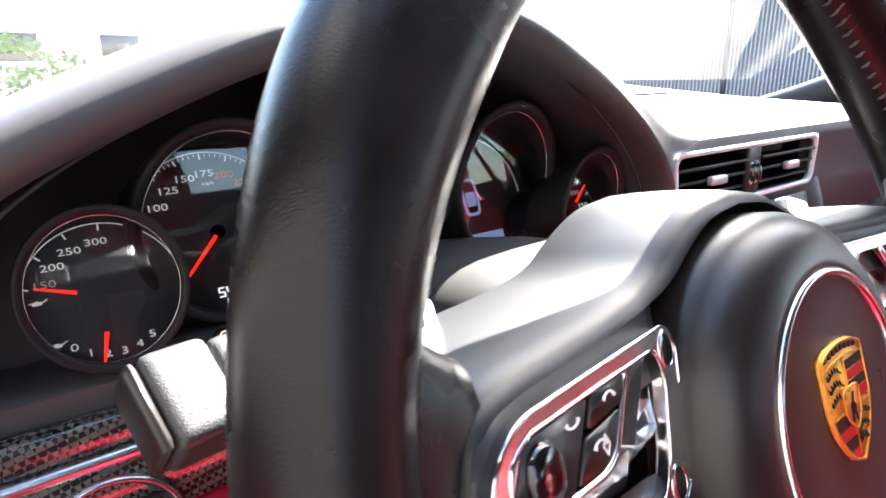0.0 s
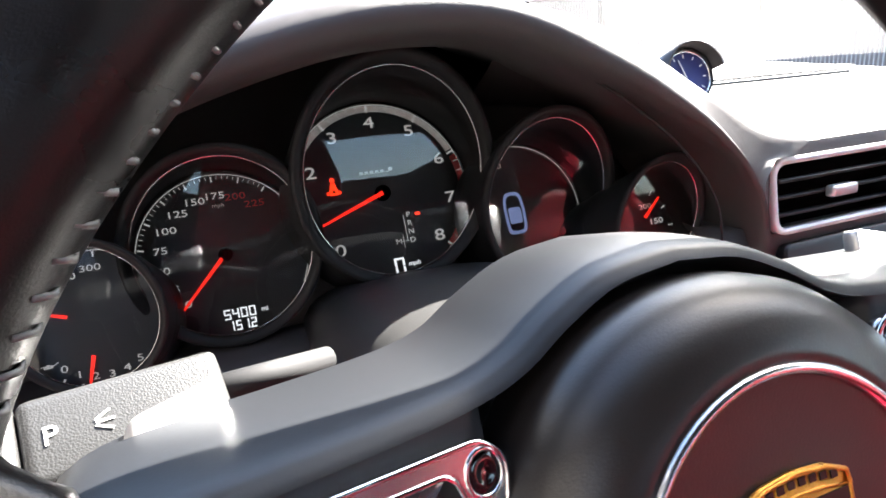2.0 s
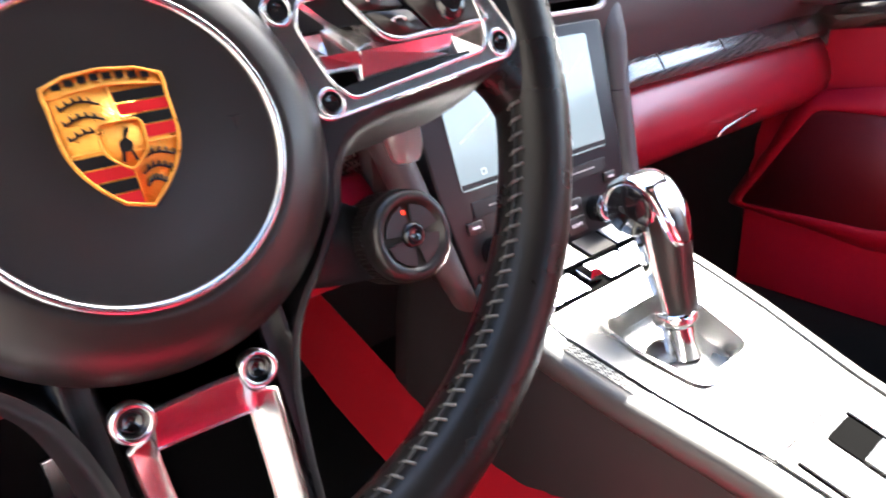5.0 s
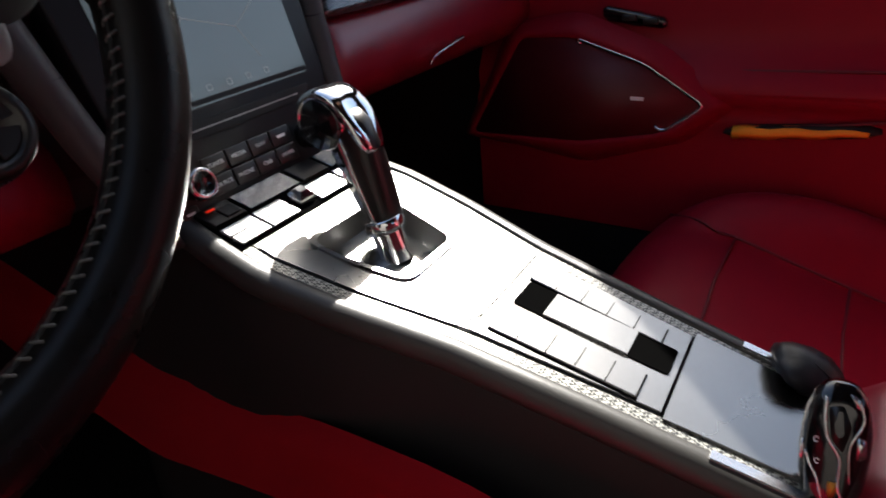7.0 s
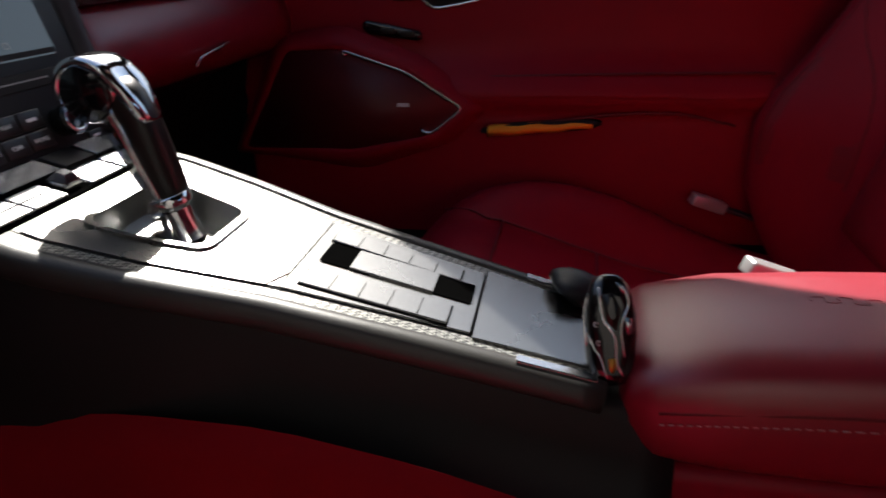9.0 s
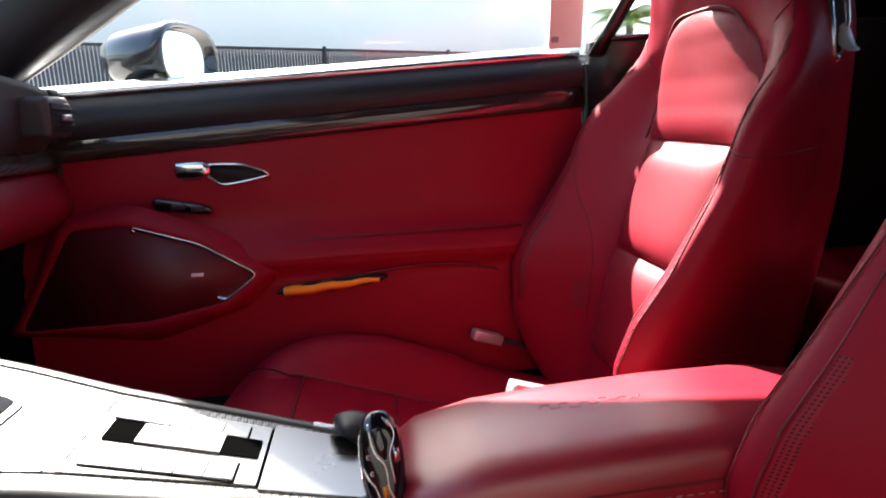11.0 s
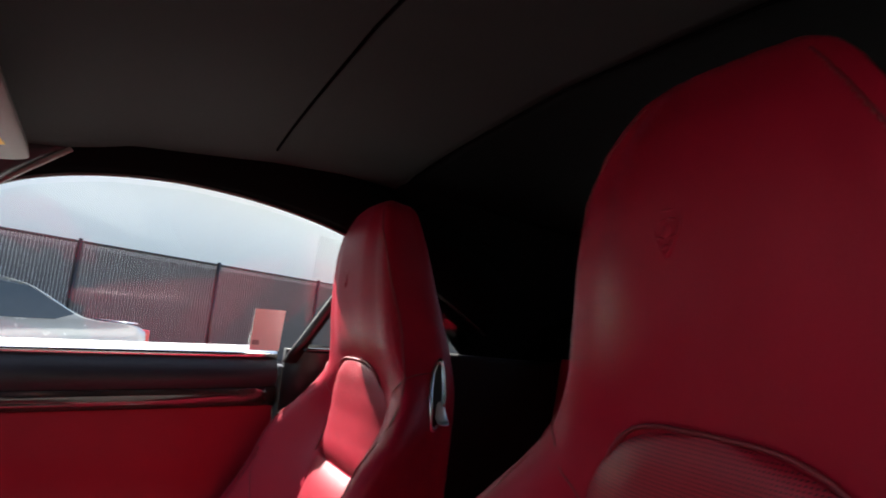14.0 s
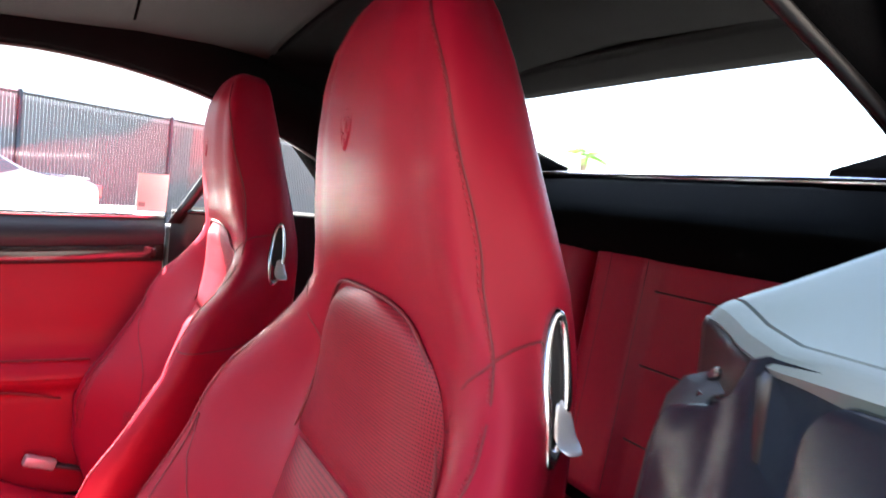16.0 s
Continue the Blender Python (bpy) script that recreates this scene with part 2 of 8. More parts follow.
def tube_bm(pts, r, seg=8, closed=False):
    """A round bar along points; r is a number or one per point."""
    pts = [Vector(p) for p in pts]
    n = len(pts)
    rings = []
    up = Vector((0.13, 0.21, 1)).normalized()
    for i, p in enumerate(pts):
        a = pts[(i - 1) % n] if closed or i > 0 else p
        b = pts[(i + 1) % n] if closed or i < n - 1 else p
        t = (b - a).normalized()
        s = t.cross(up)
        if s.length < 1e-3:
            s = t.cross(Vector((1, 0, 0)))
        s.normalize()
        w = s.cross(t)
        rr = r[i] if isinstance(r, (list, tuple)) else r
        rings.append([p + s * (rr * math.cos(k * 2 * math.pi / seg)) + w * (rr * math.sin(k * 2 * math.pi / seg)) for k in range(seg)])
    if closed:
        rings.append(rings[0])
        bm = loft_bm(rings, caps=False)
        bmesh.ops.remove_doubles(bm, verts=list(bm.verts), dist=1e-6)
        return bm
    return loft_bm(rings)


def lathe_bm(profile, seg=48, cap=False, sx=1.0, sy=1.0):
    """Turn a profile of (radius, height) about the local z axis."""
    rings = [[(r * math.cos(k * 2 * math.pi / seg) * sx, r * math.sin(k * 2 * math.pi / seg) * sy, h) for k in range(seg)] for r, h in profile]
    return loft_bm(rings, caps=cap)


def poly_bm(pts, h0, h1, bevel=0.0, seg=2):
    """An outline in local xy made solid from h0 to h1."""
    bm = bmesh.new()
    f = bm.faces.new([bm.verts.new((x, y, h0)) for x, y in pts])
    r = bmesh.ops.extrude_face_region(bm, geom=[f])
    top = [g for g in r["geom"] if isinstance(g, bmesh.types.BMVert)]
    for v in top:
        v.co.z = h1
    if bevel:
        bm.normal_update()
        edges = [e for e in bm.edges if all(v.co.z == h1 for v in e.verts)]
        bmesh.ops.bevel(bm, geom=edges, offset=bevel, segments=seg, profile=0.6, affect="EDGES")
    bmesh.ops.recalc_face_normals(bm, faces=list(bm.faces))
    return bm


def rounded(pts, r, n=4):
    """Round the corners of an outline."""
    out, k = [], len(pts)
    for i in range(k):
        p, a, b = Vector(pts[i]), Vector(pts[i - 1]), Vector(pts[(i + 1) % k])
        d = min(r, (a - p).length * 0.45, (b - p).length * 0.45)
        s, e = p + (a - p).normalized() * d, p + (b - p).normalized() * d
        for j in range(n + 1):
            t = j / n
            q = s * (1 - t) ** 2 + p * 2 * t * (1 - t) + e * t ** 2
            out.append((q.x, q.y))
    return out


def frame_bm(outer, inner, h0, h1):
    """A flat ring between two outlines of equal length."""
    rings = [[(x, y, h0) for x, y in outer], [(x, y, h1) for x, y in outer], [(x, y, h1) for x, y in inner], [(x, y, h0) for x, y in inner]]
    rings.append(rings[0])
    bm = loft_bm(rings, caps=False)
    bmesh.ops.remove_doubles(bm, verts=list(bm.verts), dist=1e-7)
    return bm


def merged(bms):
    out = bmesh.new()
    for b in bms:
        me = bpy.data.meshes.new("tmp")
        b.to_mesh(me)
        b.free()
        out.from_mesh(me)
        bpy.data.meshes.remove(me)
    return out


def text_part(body, size, material, parent, m, name="text", label="", thick=0.0003, align="CENTER", shear=0.0, stretch=1.0):
    cu = bpy.data.curves.new(name, "FONT")
    cu.body, cu.size, cu.align_x, cu.align_y, cu.extrude, cu.shear = body, size, align, "CENTER", thick, shear
    cu.resolution_u = 3
    ob = bpy.data.objects.new(name, cu)
    scene.collection.objects.link(ob)
    dg = bpy.context.evaluated_depsgraph_get()
    me = bpy.data.meshes.new_from_object(ob.evaluated_get(dg))
    bpy.data.objects.remove(ob)
    bpy.data.curves.remove(cu)
    me.transform(Matrix.Diagonal((stretch, 1, 1, 1)))
    me.materials.clear()
    me.materials.append(material)
    out = new(name, me)
    out.parent = parent
    out.matrix_local = m
    if label:
        out["label"] = label
    return out


def axes(origin, right, normal):
    """A pose with x along right, z along normal."""
    x, z = Vector(right).normalized(), Vector(normal).normalized()
    y = z.cross(x).normalized()
    x = y.cross(z)
    return Matrix(((x.x, y.x, z.x, origin[0]), (x.y, y.y, z.y, origin[1]), (x.z, y.z, z.z, origin[2]), (0, 0, 0, 1)))


def facing(ob, p):
    """Turn the faces of a pane towards the place p (world)."""
    me = ob.data
    m = ob.matrix_world.copy()
    flip = [f.index for f in me.polygons if (m @ f.center - Vector(p)).dot(m.to_3x3() @ f.normal) > 0]
    bm = bmesh.new()
    bm.from_mesh(me)
    bm.faces.ensure_lookup_table()
    bmesh.ops.reverse_faces(bm, faces=[bm.faces[i] for i in flip])
    bm.to_mesh(me)
    bm.free()
    return ob


def lerp(a, b, t):
    return a + (b - a) * t


def curve_at(table, x):
    """Smooth look-up in rows of (x, a, b, ...)."""
    if x <= table[0][0]:
        return table[0][1:]
    for p, q in zip(table, table[1:]):
        if x <= q[0]:
            t = (x - p[0]) / (q[0] - p[0])
            t = t * t * (3 - 2 * t) if len(table) < 4 else t
            return tuple(lerp(u, v, t) for u, v in zip(p[1:], q[1:]))
    return table[-1][1:]


def smooth_path(pts, n=8):
    """Catmull-Rom through points."""
    P = [Vector(p) for p in pts]
    P = [P[0] * 2 - P[1]] + P + [P[-1] * 2 - P[-2]]
    out = []
    for i in range(1, len(P) - 2):
        for k in range(n):
            t = k / n
            out.append(0.5 * ((2 * P[i]) + (P[i + 1] - P[i - 1]) * t + (2 * P[i - 1] - 5 * P[i] + 4 * P[i + 1] - P[i + 2]) * t * t
                              + (3 * P[i] - P[i - 1] - 3 * P[i + 1] + P[i + 2]) * t ** 3))
    out.append(P[-2])
    return out


def solid(ob, t, offset=-1.0):
    md = ob.modifiers.new("thickness", "SOLIDIFY")
    md.thickness, md.offset = t, offset
    return ob
# ---- the dashboard ----
def face(y, z):
    return (y, z)


def dash_body():
    t = thing("dashboard", "black leather dashboard with red lower panel and carbon strip", "dashboard")
    # passenger side and middle: full height
    prof = [(0.216, 0.700), (0.2150, 0.7283), (0.2150, 0.7286), (0.2140, 0.7770), (0.2138, 0.7773), (0.2135, 0.7835), (0.2160, 0.7890), (0.222, 0.7910), (0.245, 0.7915), (0.32, 0.793), (0.50, 0.800), (0.86, 0.825), (0.86, 0.42),
            (0.45, 0.46), (0.30, 0.52), (0.25, 0.56), (0.238, 0.62), (0.236, 0.672)]

    def ring(x, low=False):
        fall = 0.0 if abs(x) < 0.45 else (abs(x) - 0.45) ** 2 * 0.5
        return [(x, y + (0.05 * max(0, x - 0.5) if y < 0.3 else 0), z - fall * (0.6 if z > 0.7 else 0.2)) for y, z in [(0.236 if abs(x) < 0.1363 and z in (0.7286, 0.7770) else y, z) for y, z in prof]]

    xs = [-0.1405, -0.1366, -0.1360, -0.10, 0.0, 0.10, 0.1360, 0.1366, 0.14, 0.16, 0.3, 0.45, 0.55, 0.64, 0.70]
    body = part("upper_body", loft_bm([ring(x) for x in xs]), LEATHER_DASH, t)
    sharp(body, 40)
    # driver side: low shelf in front of the instruments
    plow = [(0.262, 0.684), (0.262, 0.697), (0.268, 0.702), (0.31, 0.702), (0.34, 0.70), (0.86, 0.74), (0.86, 0.42), (0.45, 0.46), (0.30, 0.52),
            (0.256, 0.56), (0.262, 0.60), (0.263, 0.672)]
    low = part("driver_shelf", loft_bm([[(x, y, z) for y, z in plow] for x in (-0.74, -0.6, -0.4, -0.25, -0.1125)]), LEATHER_DASH, t)
    sharp(low, 40)
    # carbon strip, silver line and red panel, each side
    for x0, x1, nm in ((0.165, 0.70, "passenger"), (-0.74, -0.145, "driver")):
        n = 12
        if nm == "driver":
            part("carbon_strip", loft_bm([[(lerp(x0, x1, i / n), y, z) for y, z in ((0.253, 0.6845), (0.250, 0.682), (0.250, 0.669), (0.252, 0.667), (0.27, 0.667), (0.27, 0.6845))] for i in range(n + 1)]), CARBON, t, "glossy carbon fibre strip")
            part("silver_line", loft_bm([[(lerp(x0, x1, i / n), y, z) for y, z in ((0.250, 0.6665), (0.247, 0.665), (0.247, 0.660), (0.250, 0.6585), (0.27, 0.6585), (0.27, 0.6665))] for i in range(n + 1)]), SATIN, t, "satin silver line")
            part("carbon_panel", loft_bm([[(lerp(x0, x1, i / n), y, z) for y, z in ((0.252, 0.658), (0.250, 0.656), (0.250, 0.622), (0.27, 0.620), (0.27, 0.658))] for i in range(n + 1)]), CARBON, t, "glossy carbon fibre panel")
            red = [(0.250, 0.619), (0.240, 0.612), (0.222, 0.595), (0.212, 0.575), (0.214, 0.552), (0.235, 0.532), (0.27, 0.52), (0.30, 0.53), (0.30, 0.619)]
            part("lower_panel", loft_bm([[(lerp(x0, x1, i / n), y, z) for y, z in red] for i in range(n + 1)]), RED, t, "red leather lower panel")
            continue
        part("carbon_strip", loft_bm([[(lerp(x0, x1, i / n), y, z) for y, z in ((0.243, 0.6705), (0.2385, 0.6695), (0.2330, 0.6625), (0.2285, 0.6540), (0.2245, 0.6450), (0.2235, 0.6385), (0.226, 0.6365), (0.25, 0.6365), (0.25, 0.6705))] for i in range(n + 1)]), CARBON, t, "broad glossy carbon fibre strip")
        red = [(0.236, 0.635), (0.226, 0.626), (0.214, 0.60), (0.208, 0.575), (0.214, 0.552), (0.235, 0.532), (0.27, 0.52), (0.30, 0.53), (0.30, 0.635)]
        part("lower_panel", loft_bm([[(lerp(x0, x1, i / n), y, z) for y, z in red] for i in range(n + 1)]), RED_SMOOTH, t, "red leather lower panel")
    # seams across the strip
    for x in (0.262, 0.40, 0.50, 0.60):
        part("strip_joint", loft_bm([[(x - 0.0009 + sh, y, z), (x + 0.0009 + sh, y, z), (x + 0.0009 + sh, y + 0.004, z), (x - 0.0009 + sh, y + 0.004, z)] for y, z, sh in ((0.2378, 0.6700, 0), (0.2322, 0.6628, 0.001), (0.2277, 0.6542, 0.003), (0.2237, 0.6452, 0.005), (0.2227, 0.6385, 0.006))]), MATT, t)
    # glove box pull
    part("glove_box_handle", merged([tube_bm(smooth_path([(0.366, 0.207, 0.548), (0.374, 0.203, 0.558), (0.392, 0.2025, 0.5615), (0.425, 0.2025, 0.5655), (0.455, 0.203, 0.569)], 5), 0.0017, 6)]), SATIN, t, "thin satin metal pull")
    return t


dash_body()


def hood():
    """The arch over the instruments."""
    edge = smooth_path([(-0.672, 0, 0.69), (-0.668, 0, 0.74), (-0.645, 0, 0.785), (-0.600, 0, 0.822), (-0.535, 0, 0.852), (-0.47, 0, 0.875), (-0.40, 0, 0.8895),
                        (-0.33, 0, 0.886), (-0.264, 0, 0.859), (-0.212, 0, 0.826), (-0.180, 0, 0.799), (-0.157, 0, 0.771), (-0.146, 0, 0.744), (-0.143, 0, 0.70)], 5)
    t = thing("instrument_hood", "arched black leather hood over the instruments", "dashboard")
    c = Vector((-0.375, 0, 0.74))
    rings, flank = [], []
    for i, p in enumerate(edge):
        a, b = edge[max(0, i - 1)], edge[min(len(edge) - 1, i + 1)]
        tan = (b - a).normalized()
        nrm = Vector((tan.z, 0, -tan.x))
        if nrm.dot(p - c) < 0:
            nrm = -nrm
        q = c + (p - c) * 0.925
        row = [(q.x, 0.314 + (q.z - 0.754) * 0.38, q.z)]
        # the lip grows thin where it runs down beside the small gauge
        thin = 1 - 0.62 * min(1, max(0, (p.x + 0.27) / 0.10))
        for d, y in ((-0.026, 0.235), (-0.023, 0.212), (-0.018, 0.203), (-0.011, 0.200), (-0.004, 0.204), (0.0, 0.216), (0.001, 0.26), (-0.002, 0.34)):
            r = p + nrm * d * thin
            row.append((r.x, y, r.z))
        r = p - nrm * 0.010
        row.append((r.x, 0.46, lerp(r.z, 0.80, 0.35)))
        row.append((r.x, 0.60, lerp(r.z, 0.80, 1.0) - 0.004))
        rings.append(row)
    # beside the small gauge the lip flows out into the face round the centre vent
    ends = [((-0.315, 0.8785), (-0.312, 0.8815)), ((-0.266, 0.857), (-0.258, 0.8630)), ((-0.214, 0.8235), (-0.194, 0.8250)), ((-0.183, 0.797), (-0.155, 0.8015)),
            ((-0.160, 0.774), (-0.124, 0.7930)), ((-0.1545, 0.764), (-0.106, 0.7915))]
    inner = smooth_path([(x, 0, z) for (x, z), _ in ends], 4)
    outer = smooth_path([(x, 0, z) for _, (x, z) in ends], 4)
    for i, (p, r) in enumerate(zip(inner, outer)):
        k = i / (len(inner) - 1)
        yo = lerp(0.2185, 0.2110, min(1, 2.5 * k))
        row = [(lerp(p.x, r.x, q_), lerp(0.2040 + 0.006 * max(0, 1 - 4 * k), yo, q_), max(lerp(p.z, r.z, q_) - 0.003 * math.sin(math.pi * q_) * k, lerp(p.z, 0.7820, min(1, 4 * q_)) if k > 0.7 else 0)) for q_ in (0, 0.25, 0.5, 0.75, 0.93)]
        row += [(r.x + 0.001, yo + 0.002, r.z + 0.0012), (r.x + 0.002, yo + 0.006, r.z + 0.0022), (r.x + 0.003, yo + 0.02, r.z + 0.0022), (r.x + 0.006, 0.27, lerp(r.z, 0.792, 0.25)), (r.x + 0.02, 0.36, lerp(r.z, 0.793, 0.7)), (r.x + 0.03, 0.47, 0.795)]
        flank.append(row)
    part("vent_cheek", loft_bm([[(x0, 0.2050, z), (lerp(x0, x1, 0.5), 0.2085, z), (x1, 0.2125, z), (x1, 0.225, z)] for z, x0, x1 in ((0.784, -0.166, -0.138), (0.765, -0.157, -0.1385), (0.75, -0.150, -0.1375), (0.73, -0.146, -0.135), (0.70, -0.145, -0.131))], closed=False, caps=False), LEATHER_DASH, t)
    part("hood_flank", loft_bm(flank, closed=False, caps=False), LEATHER_DASH, t)
    body = part("hood_shell", loft_bm(rings, closed=False, caps=False), LEATHER_DASH, t)
    # seam line just inside the lip
    part("hood_seam", tube_bm([(c.x + (p.x - c.x) * 0.862, 0.2135, c.z + (p.z - c.z) * 0.862) for p in edge[4:-3]], 0.0009, 5), MATT, t)
    return t


hood()

GN = Vector((0, -0.934, 0.357)).normalized()


def cluster():
    t = thing("instrument_cluster", "five round black dials with red needles and white figures", "instruments")
    # backing plate
    pts = []
    for p in smooth_path([(-0.655, 0, 0.70), (-0.64, 0, 0.77), (-0.59, 0, 0.822), (-0.52, 0, 0.855), (-0.40, 0, 0.882), (-0.32, 0, 0.874), (-0.25, 0, 0.845), (-0.19, 0, 0.805), (-0.14, 0, 0.765), (-0.125, 0, 0.70)], 4):
        pts.append((p.x + 0.375, (p.z - 0.754) / 0.934))
    bm = poly_bm(pts, -0.006, -0.002)
    part("backing_plate", bm, LEATHER_DASH, t, local=axes((-0.375, 0.318, 0.754), (1, 0, 0), GN))

    def at_angle(r, a):
        return (r * math.sin(radians(a)), r * math.cos(radians(a)))

    def gauge(name, c, f, k, r, rf, label):
        """A dial at c, seen down a tube whose front ring stands at f."""
        m = axes(c, (1, 0, 0), GN) @ Matrix.Scale(k, 4)
        off = m.inverted() @ Vector(f)
        rf = rf / k
        d = part(name, lathe_bm([(0.0005, 0), (r * 0.5, 0), (r, 0.0)], 64), DIAL, t, label, local=m)

        def hoop(rows, n=72):
            def cut(q, a):
                return q * lerp(0.25, 1, (1 + math.sin(a)) / 2) if q > 0.5 else q
            return loft_bm([[(off.x * cut(q, a) + rr * math.cos(a), off.y * cut(q, a) + rr * math.sin(a), off.z * cut(q, a) + h) for a in [2 * math.pi * e / n for e in range(n)]] for q, rr, h in rows], caps=False)
        part("bezel", hoop([(0, r * 1.002, -0.004), (0.1, r * 1.01, 0), (0.86, rf * 0.87, 0), (0.93, rf * 0.885, 0), (0.985, rf * 0.92, 0), (1.0, rf * 0.96, 0), (0.985, rf * 0.992, 0), (0.90, rf * 1.0, 0), (0.0, rf * 1.01, 0), (-0.6, rf * 1.01, 0)]), BEZEL, d, "black tube bezel")
        part("chrome_ring", hoop([(0.865, rf * 0.872, 0), (0.878, rf * 0.867, 0), (0.890, rf * 0.872, 0), (0.885, rf * 0.878, 0)]), SATIN, d, "thin bright ring")
        # flat clear cover, its top edge leaning towards the driver
        disc = []
        for e in (0.01, 0.25, 0.5, 0.75, 0.92):
            ring = []
            for q in range(48):
                x, y = rf * e * math.cos(2 * math.pi * q / 48), rf * e * math.sin(2 * math.pi * q / 48)
                ring.append((off.x * 0.46 + x * 0.96, off.y * 0.46 + y * 0.96, off.z * 0.46 + 0.215 * y + 0.0008 * (1 - e * e)))
            disc.append(ring)
        g = part("lens", loft_bm(disc, caps=False), LENS, d)
        g.visible_shadow = False
        bpy.context.view_layer.update()
        facing(g, (-0.4, -0.4, 0.95))
        return d

    def ticks(d, r0, r1, a0, a1, n, w, m, name="scale_marks", h=0.0006):
        bms = []
        for i in range(n + 1):
            a = lerp(a0, a1, i / n)
            b = box_bm(-w / 2, w / 2, r0, r1, h - 0.0003, h)
            b.transform(Matrix.Rotation(radians(-a), 4, "Z"))
            bms.append(b)
        tagged(part(name, merged(bms), m, d, smooth=False), kind="stuff")

    def arc(d, r, a0, a1, w, m, name="scale_ring", h=0.0004):
        n = 60
        rings = []
        for i in range(n + 1):
            a = lerp(a0, a1, i / n)
            rings.append([(*at_angle(r + w, a), h), (*at_angle(r, a), h)])
        part(name, loft_bm(rings, closed=False, caps=False), m, d)

    def needle(d, a, r0, r1, w=0.0016, h=0.005):
        b = poly_bm([(-w * 0.8, r0), (w * 0.8, r0), (w * 0.35, r1), (-w * 0.35, r1)], h, h + 0.001)
        b.transform(Matrix.Rotation(radians(-a), 4, "Z"))
        part("needle", b, NEEDLE, d, "glowing red needle", smooth=False)

    def figure(d, s, a, r, size, m=DIAL_PRINT, name="figure"):
        x, y = at_angle(r, a)
        text_part(s, size, m, d, pose(x, y, 0.0009), name, thick=0.0002, stretch=1.45)

    SEGS = {"0": "abcdef", "1": "bc", "2": "abged", "4": "fgbc", "5": "afgcd", ".": "."}

    def lcd(d, body, x, y, w, h, pitch, name, th=0.0009):
        """Seven-segment figures, lower left corner of the first at x, y."""
        bars = []
        for ch in body:
            if ch == ".":
                bars.append(box_bm(x - pitch * 0.13, x - pitch * 0.13 + th, y, y + th, 0.0005, 0.0009))
                continue
            e = th * 0.18
            place = {"a": (x + e, x + w - e, y + h - th, y + h), "g": (x + e, x + w - e, y + (h - th) / 2, y + (h + th) / 2), "d": (x + e, x + w - e, y, y + th),
                     "f": (x, x + th, y + h / 2 + e, y + h - e), "b": (x + w - th, x + w, y + h / 2 + e, y + h - e),
                     "e": (x, x + th, y + e, y + h / 2 - e), "c": (x + w - th, x + w, y + e, y + h / 2 - e)}
            for q in SEGS[ch]:
                x0, x1, y0, y1 = place[q]
                bars.append(box_bm(x0, x1, y0, y1, 0.0005, 0.0009))
            x += pitch
        part(name, merged(bars), LIT_WHITE, d, "lit white segment figures", smooth=False)

    # rev counter
    d = gauge("rev_counter", (-0.3745, 0.311, 0.776), (-0.374, 0.247, 0.8085), 1.04, 0.0600, 0.0645, "large rev counter with red band")
    arc(d, 0.0578, -136, 137, 0.0006, DIAL_PRINT)
    arc(d, 0.0535, -132, 66, 0.0040, DIAL_DIM, "grey_band", 0.0003)
    arc(d, 0.0535, 70, 136, 0.0046, MARK_RED, "red_band", 0.0005)
    ticks(d, 0.0530, 0.0578, -134, 134.8, 8, 0.0011, DIAL_PRINT)
    ticks(d, 0.0545, 0.0578, -134, 134.8, 40, 0.0004, DIAL_PRINT, "fine_marks")
    for i in range(9):
        figure(d, str(i), -134 + 33.6 * i, 0.0460, 0.0104)
    needle(d, -110.2, 0.001, 0.0512)
    part("needle_hub", lathe_bm([(0.0050, 0.001), (0.0048, 0.0045), (0.003, 0.0052), (0.0004, 0.0052)], 24), DEAD_BLACK, d)
    # warning lamp: a belted seat in plain shapes
    part("belt_lamp", merged([lathe_bm([(0.0003, 0.001), (0.0015, 0.001)], 14), box_bm(-0.0026, 0.0026, -0.0094, -0.0082, 0.0006, 0.001)]), LIT_RED, d, local=pose(-0.0302, 0.0125, 0))
    part("belt_lamp_body", merged([poly_bm([(-0.0012, 0.0), (0.0012, 0.0), (0.0030, -0.0062), (0.0014, -0.0062), (0, -0.0035), (-0.0014, -0.0062), (-0.0030, -0.0062)][::-1], 0.0006, 0.001), box_bm(-0.0044, -0.0034, -0.0070, -0.0050, 0.0006, 0.001), box_bm(0.0034, 0.0044, -0.0070, -0.0050, 0.0006, 0.001)]), LIT_RED, d, local=pose(-0.0302, 0.0105, 0), smooth=False)
    part("name_mark", merged([box_bm(-0.0120 + i * 0.0034, -0.0098 + i * 0.0034, 0.0140, 0.0153, 0.0005, 0.0008) for i in range(5)] + [box_bm(0.0072, 0.0098, 0.0140, 0.0162, 0.0005, 0.0008), box_bm(-0.0125, 0.0072, 0.0135, 0.0138, 0.0005, 0.0008)]), DIAL_DIM, d, smooth=False)
    for i, s in enumerate("PRND"):
        text_part(s, 0.0046, DIAL_PRINT, d, pose(0.0140, -0.0158 - i * 0.0055, 0.0009), "gear_letter", thick=0.0001, stretch=1.2)
    text_part("M", 0.0046, DIAL_PRINT, d, pose(0.0046, -0.0323, 0.0009), "gear_letter", thick=0.0001, stretch=1.2)
    part("gear_line", merged([box_bm(0.0106, 0.0109, -0.0323, -0.0158, 0.0005, 0.0008), box_bm(0.0078, 0.0081, -0.0365, -0.0285, 0.0005, 0.0008), box_bm(0.0066, 0.0117, -0.0325, -0.0322, 0.0005, 0.0008)]), DIAL_PRINT, d, smooth=False)
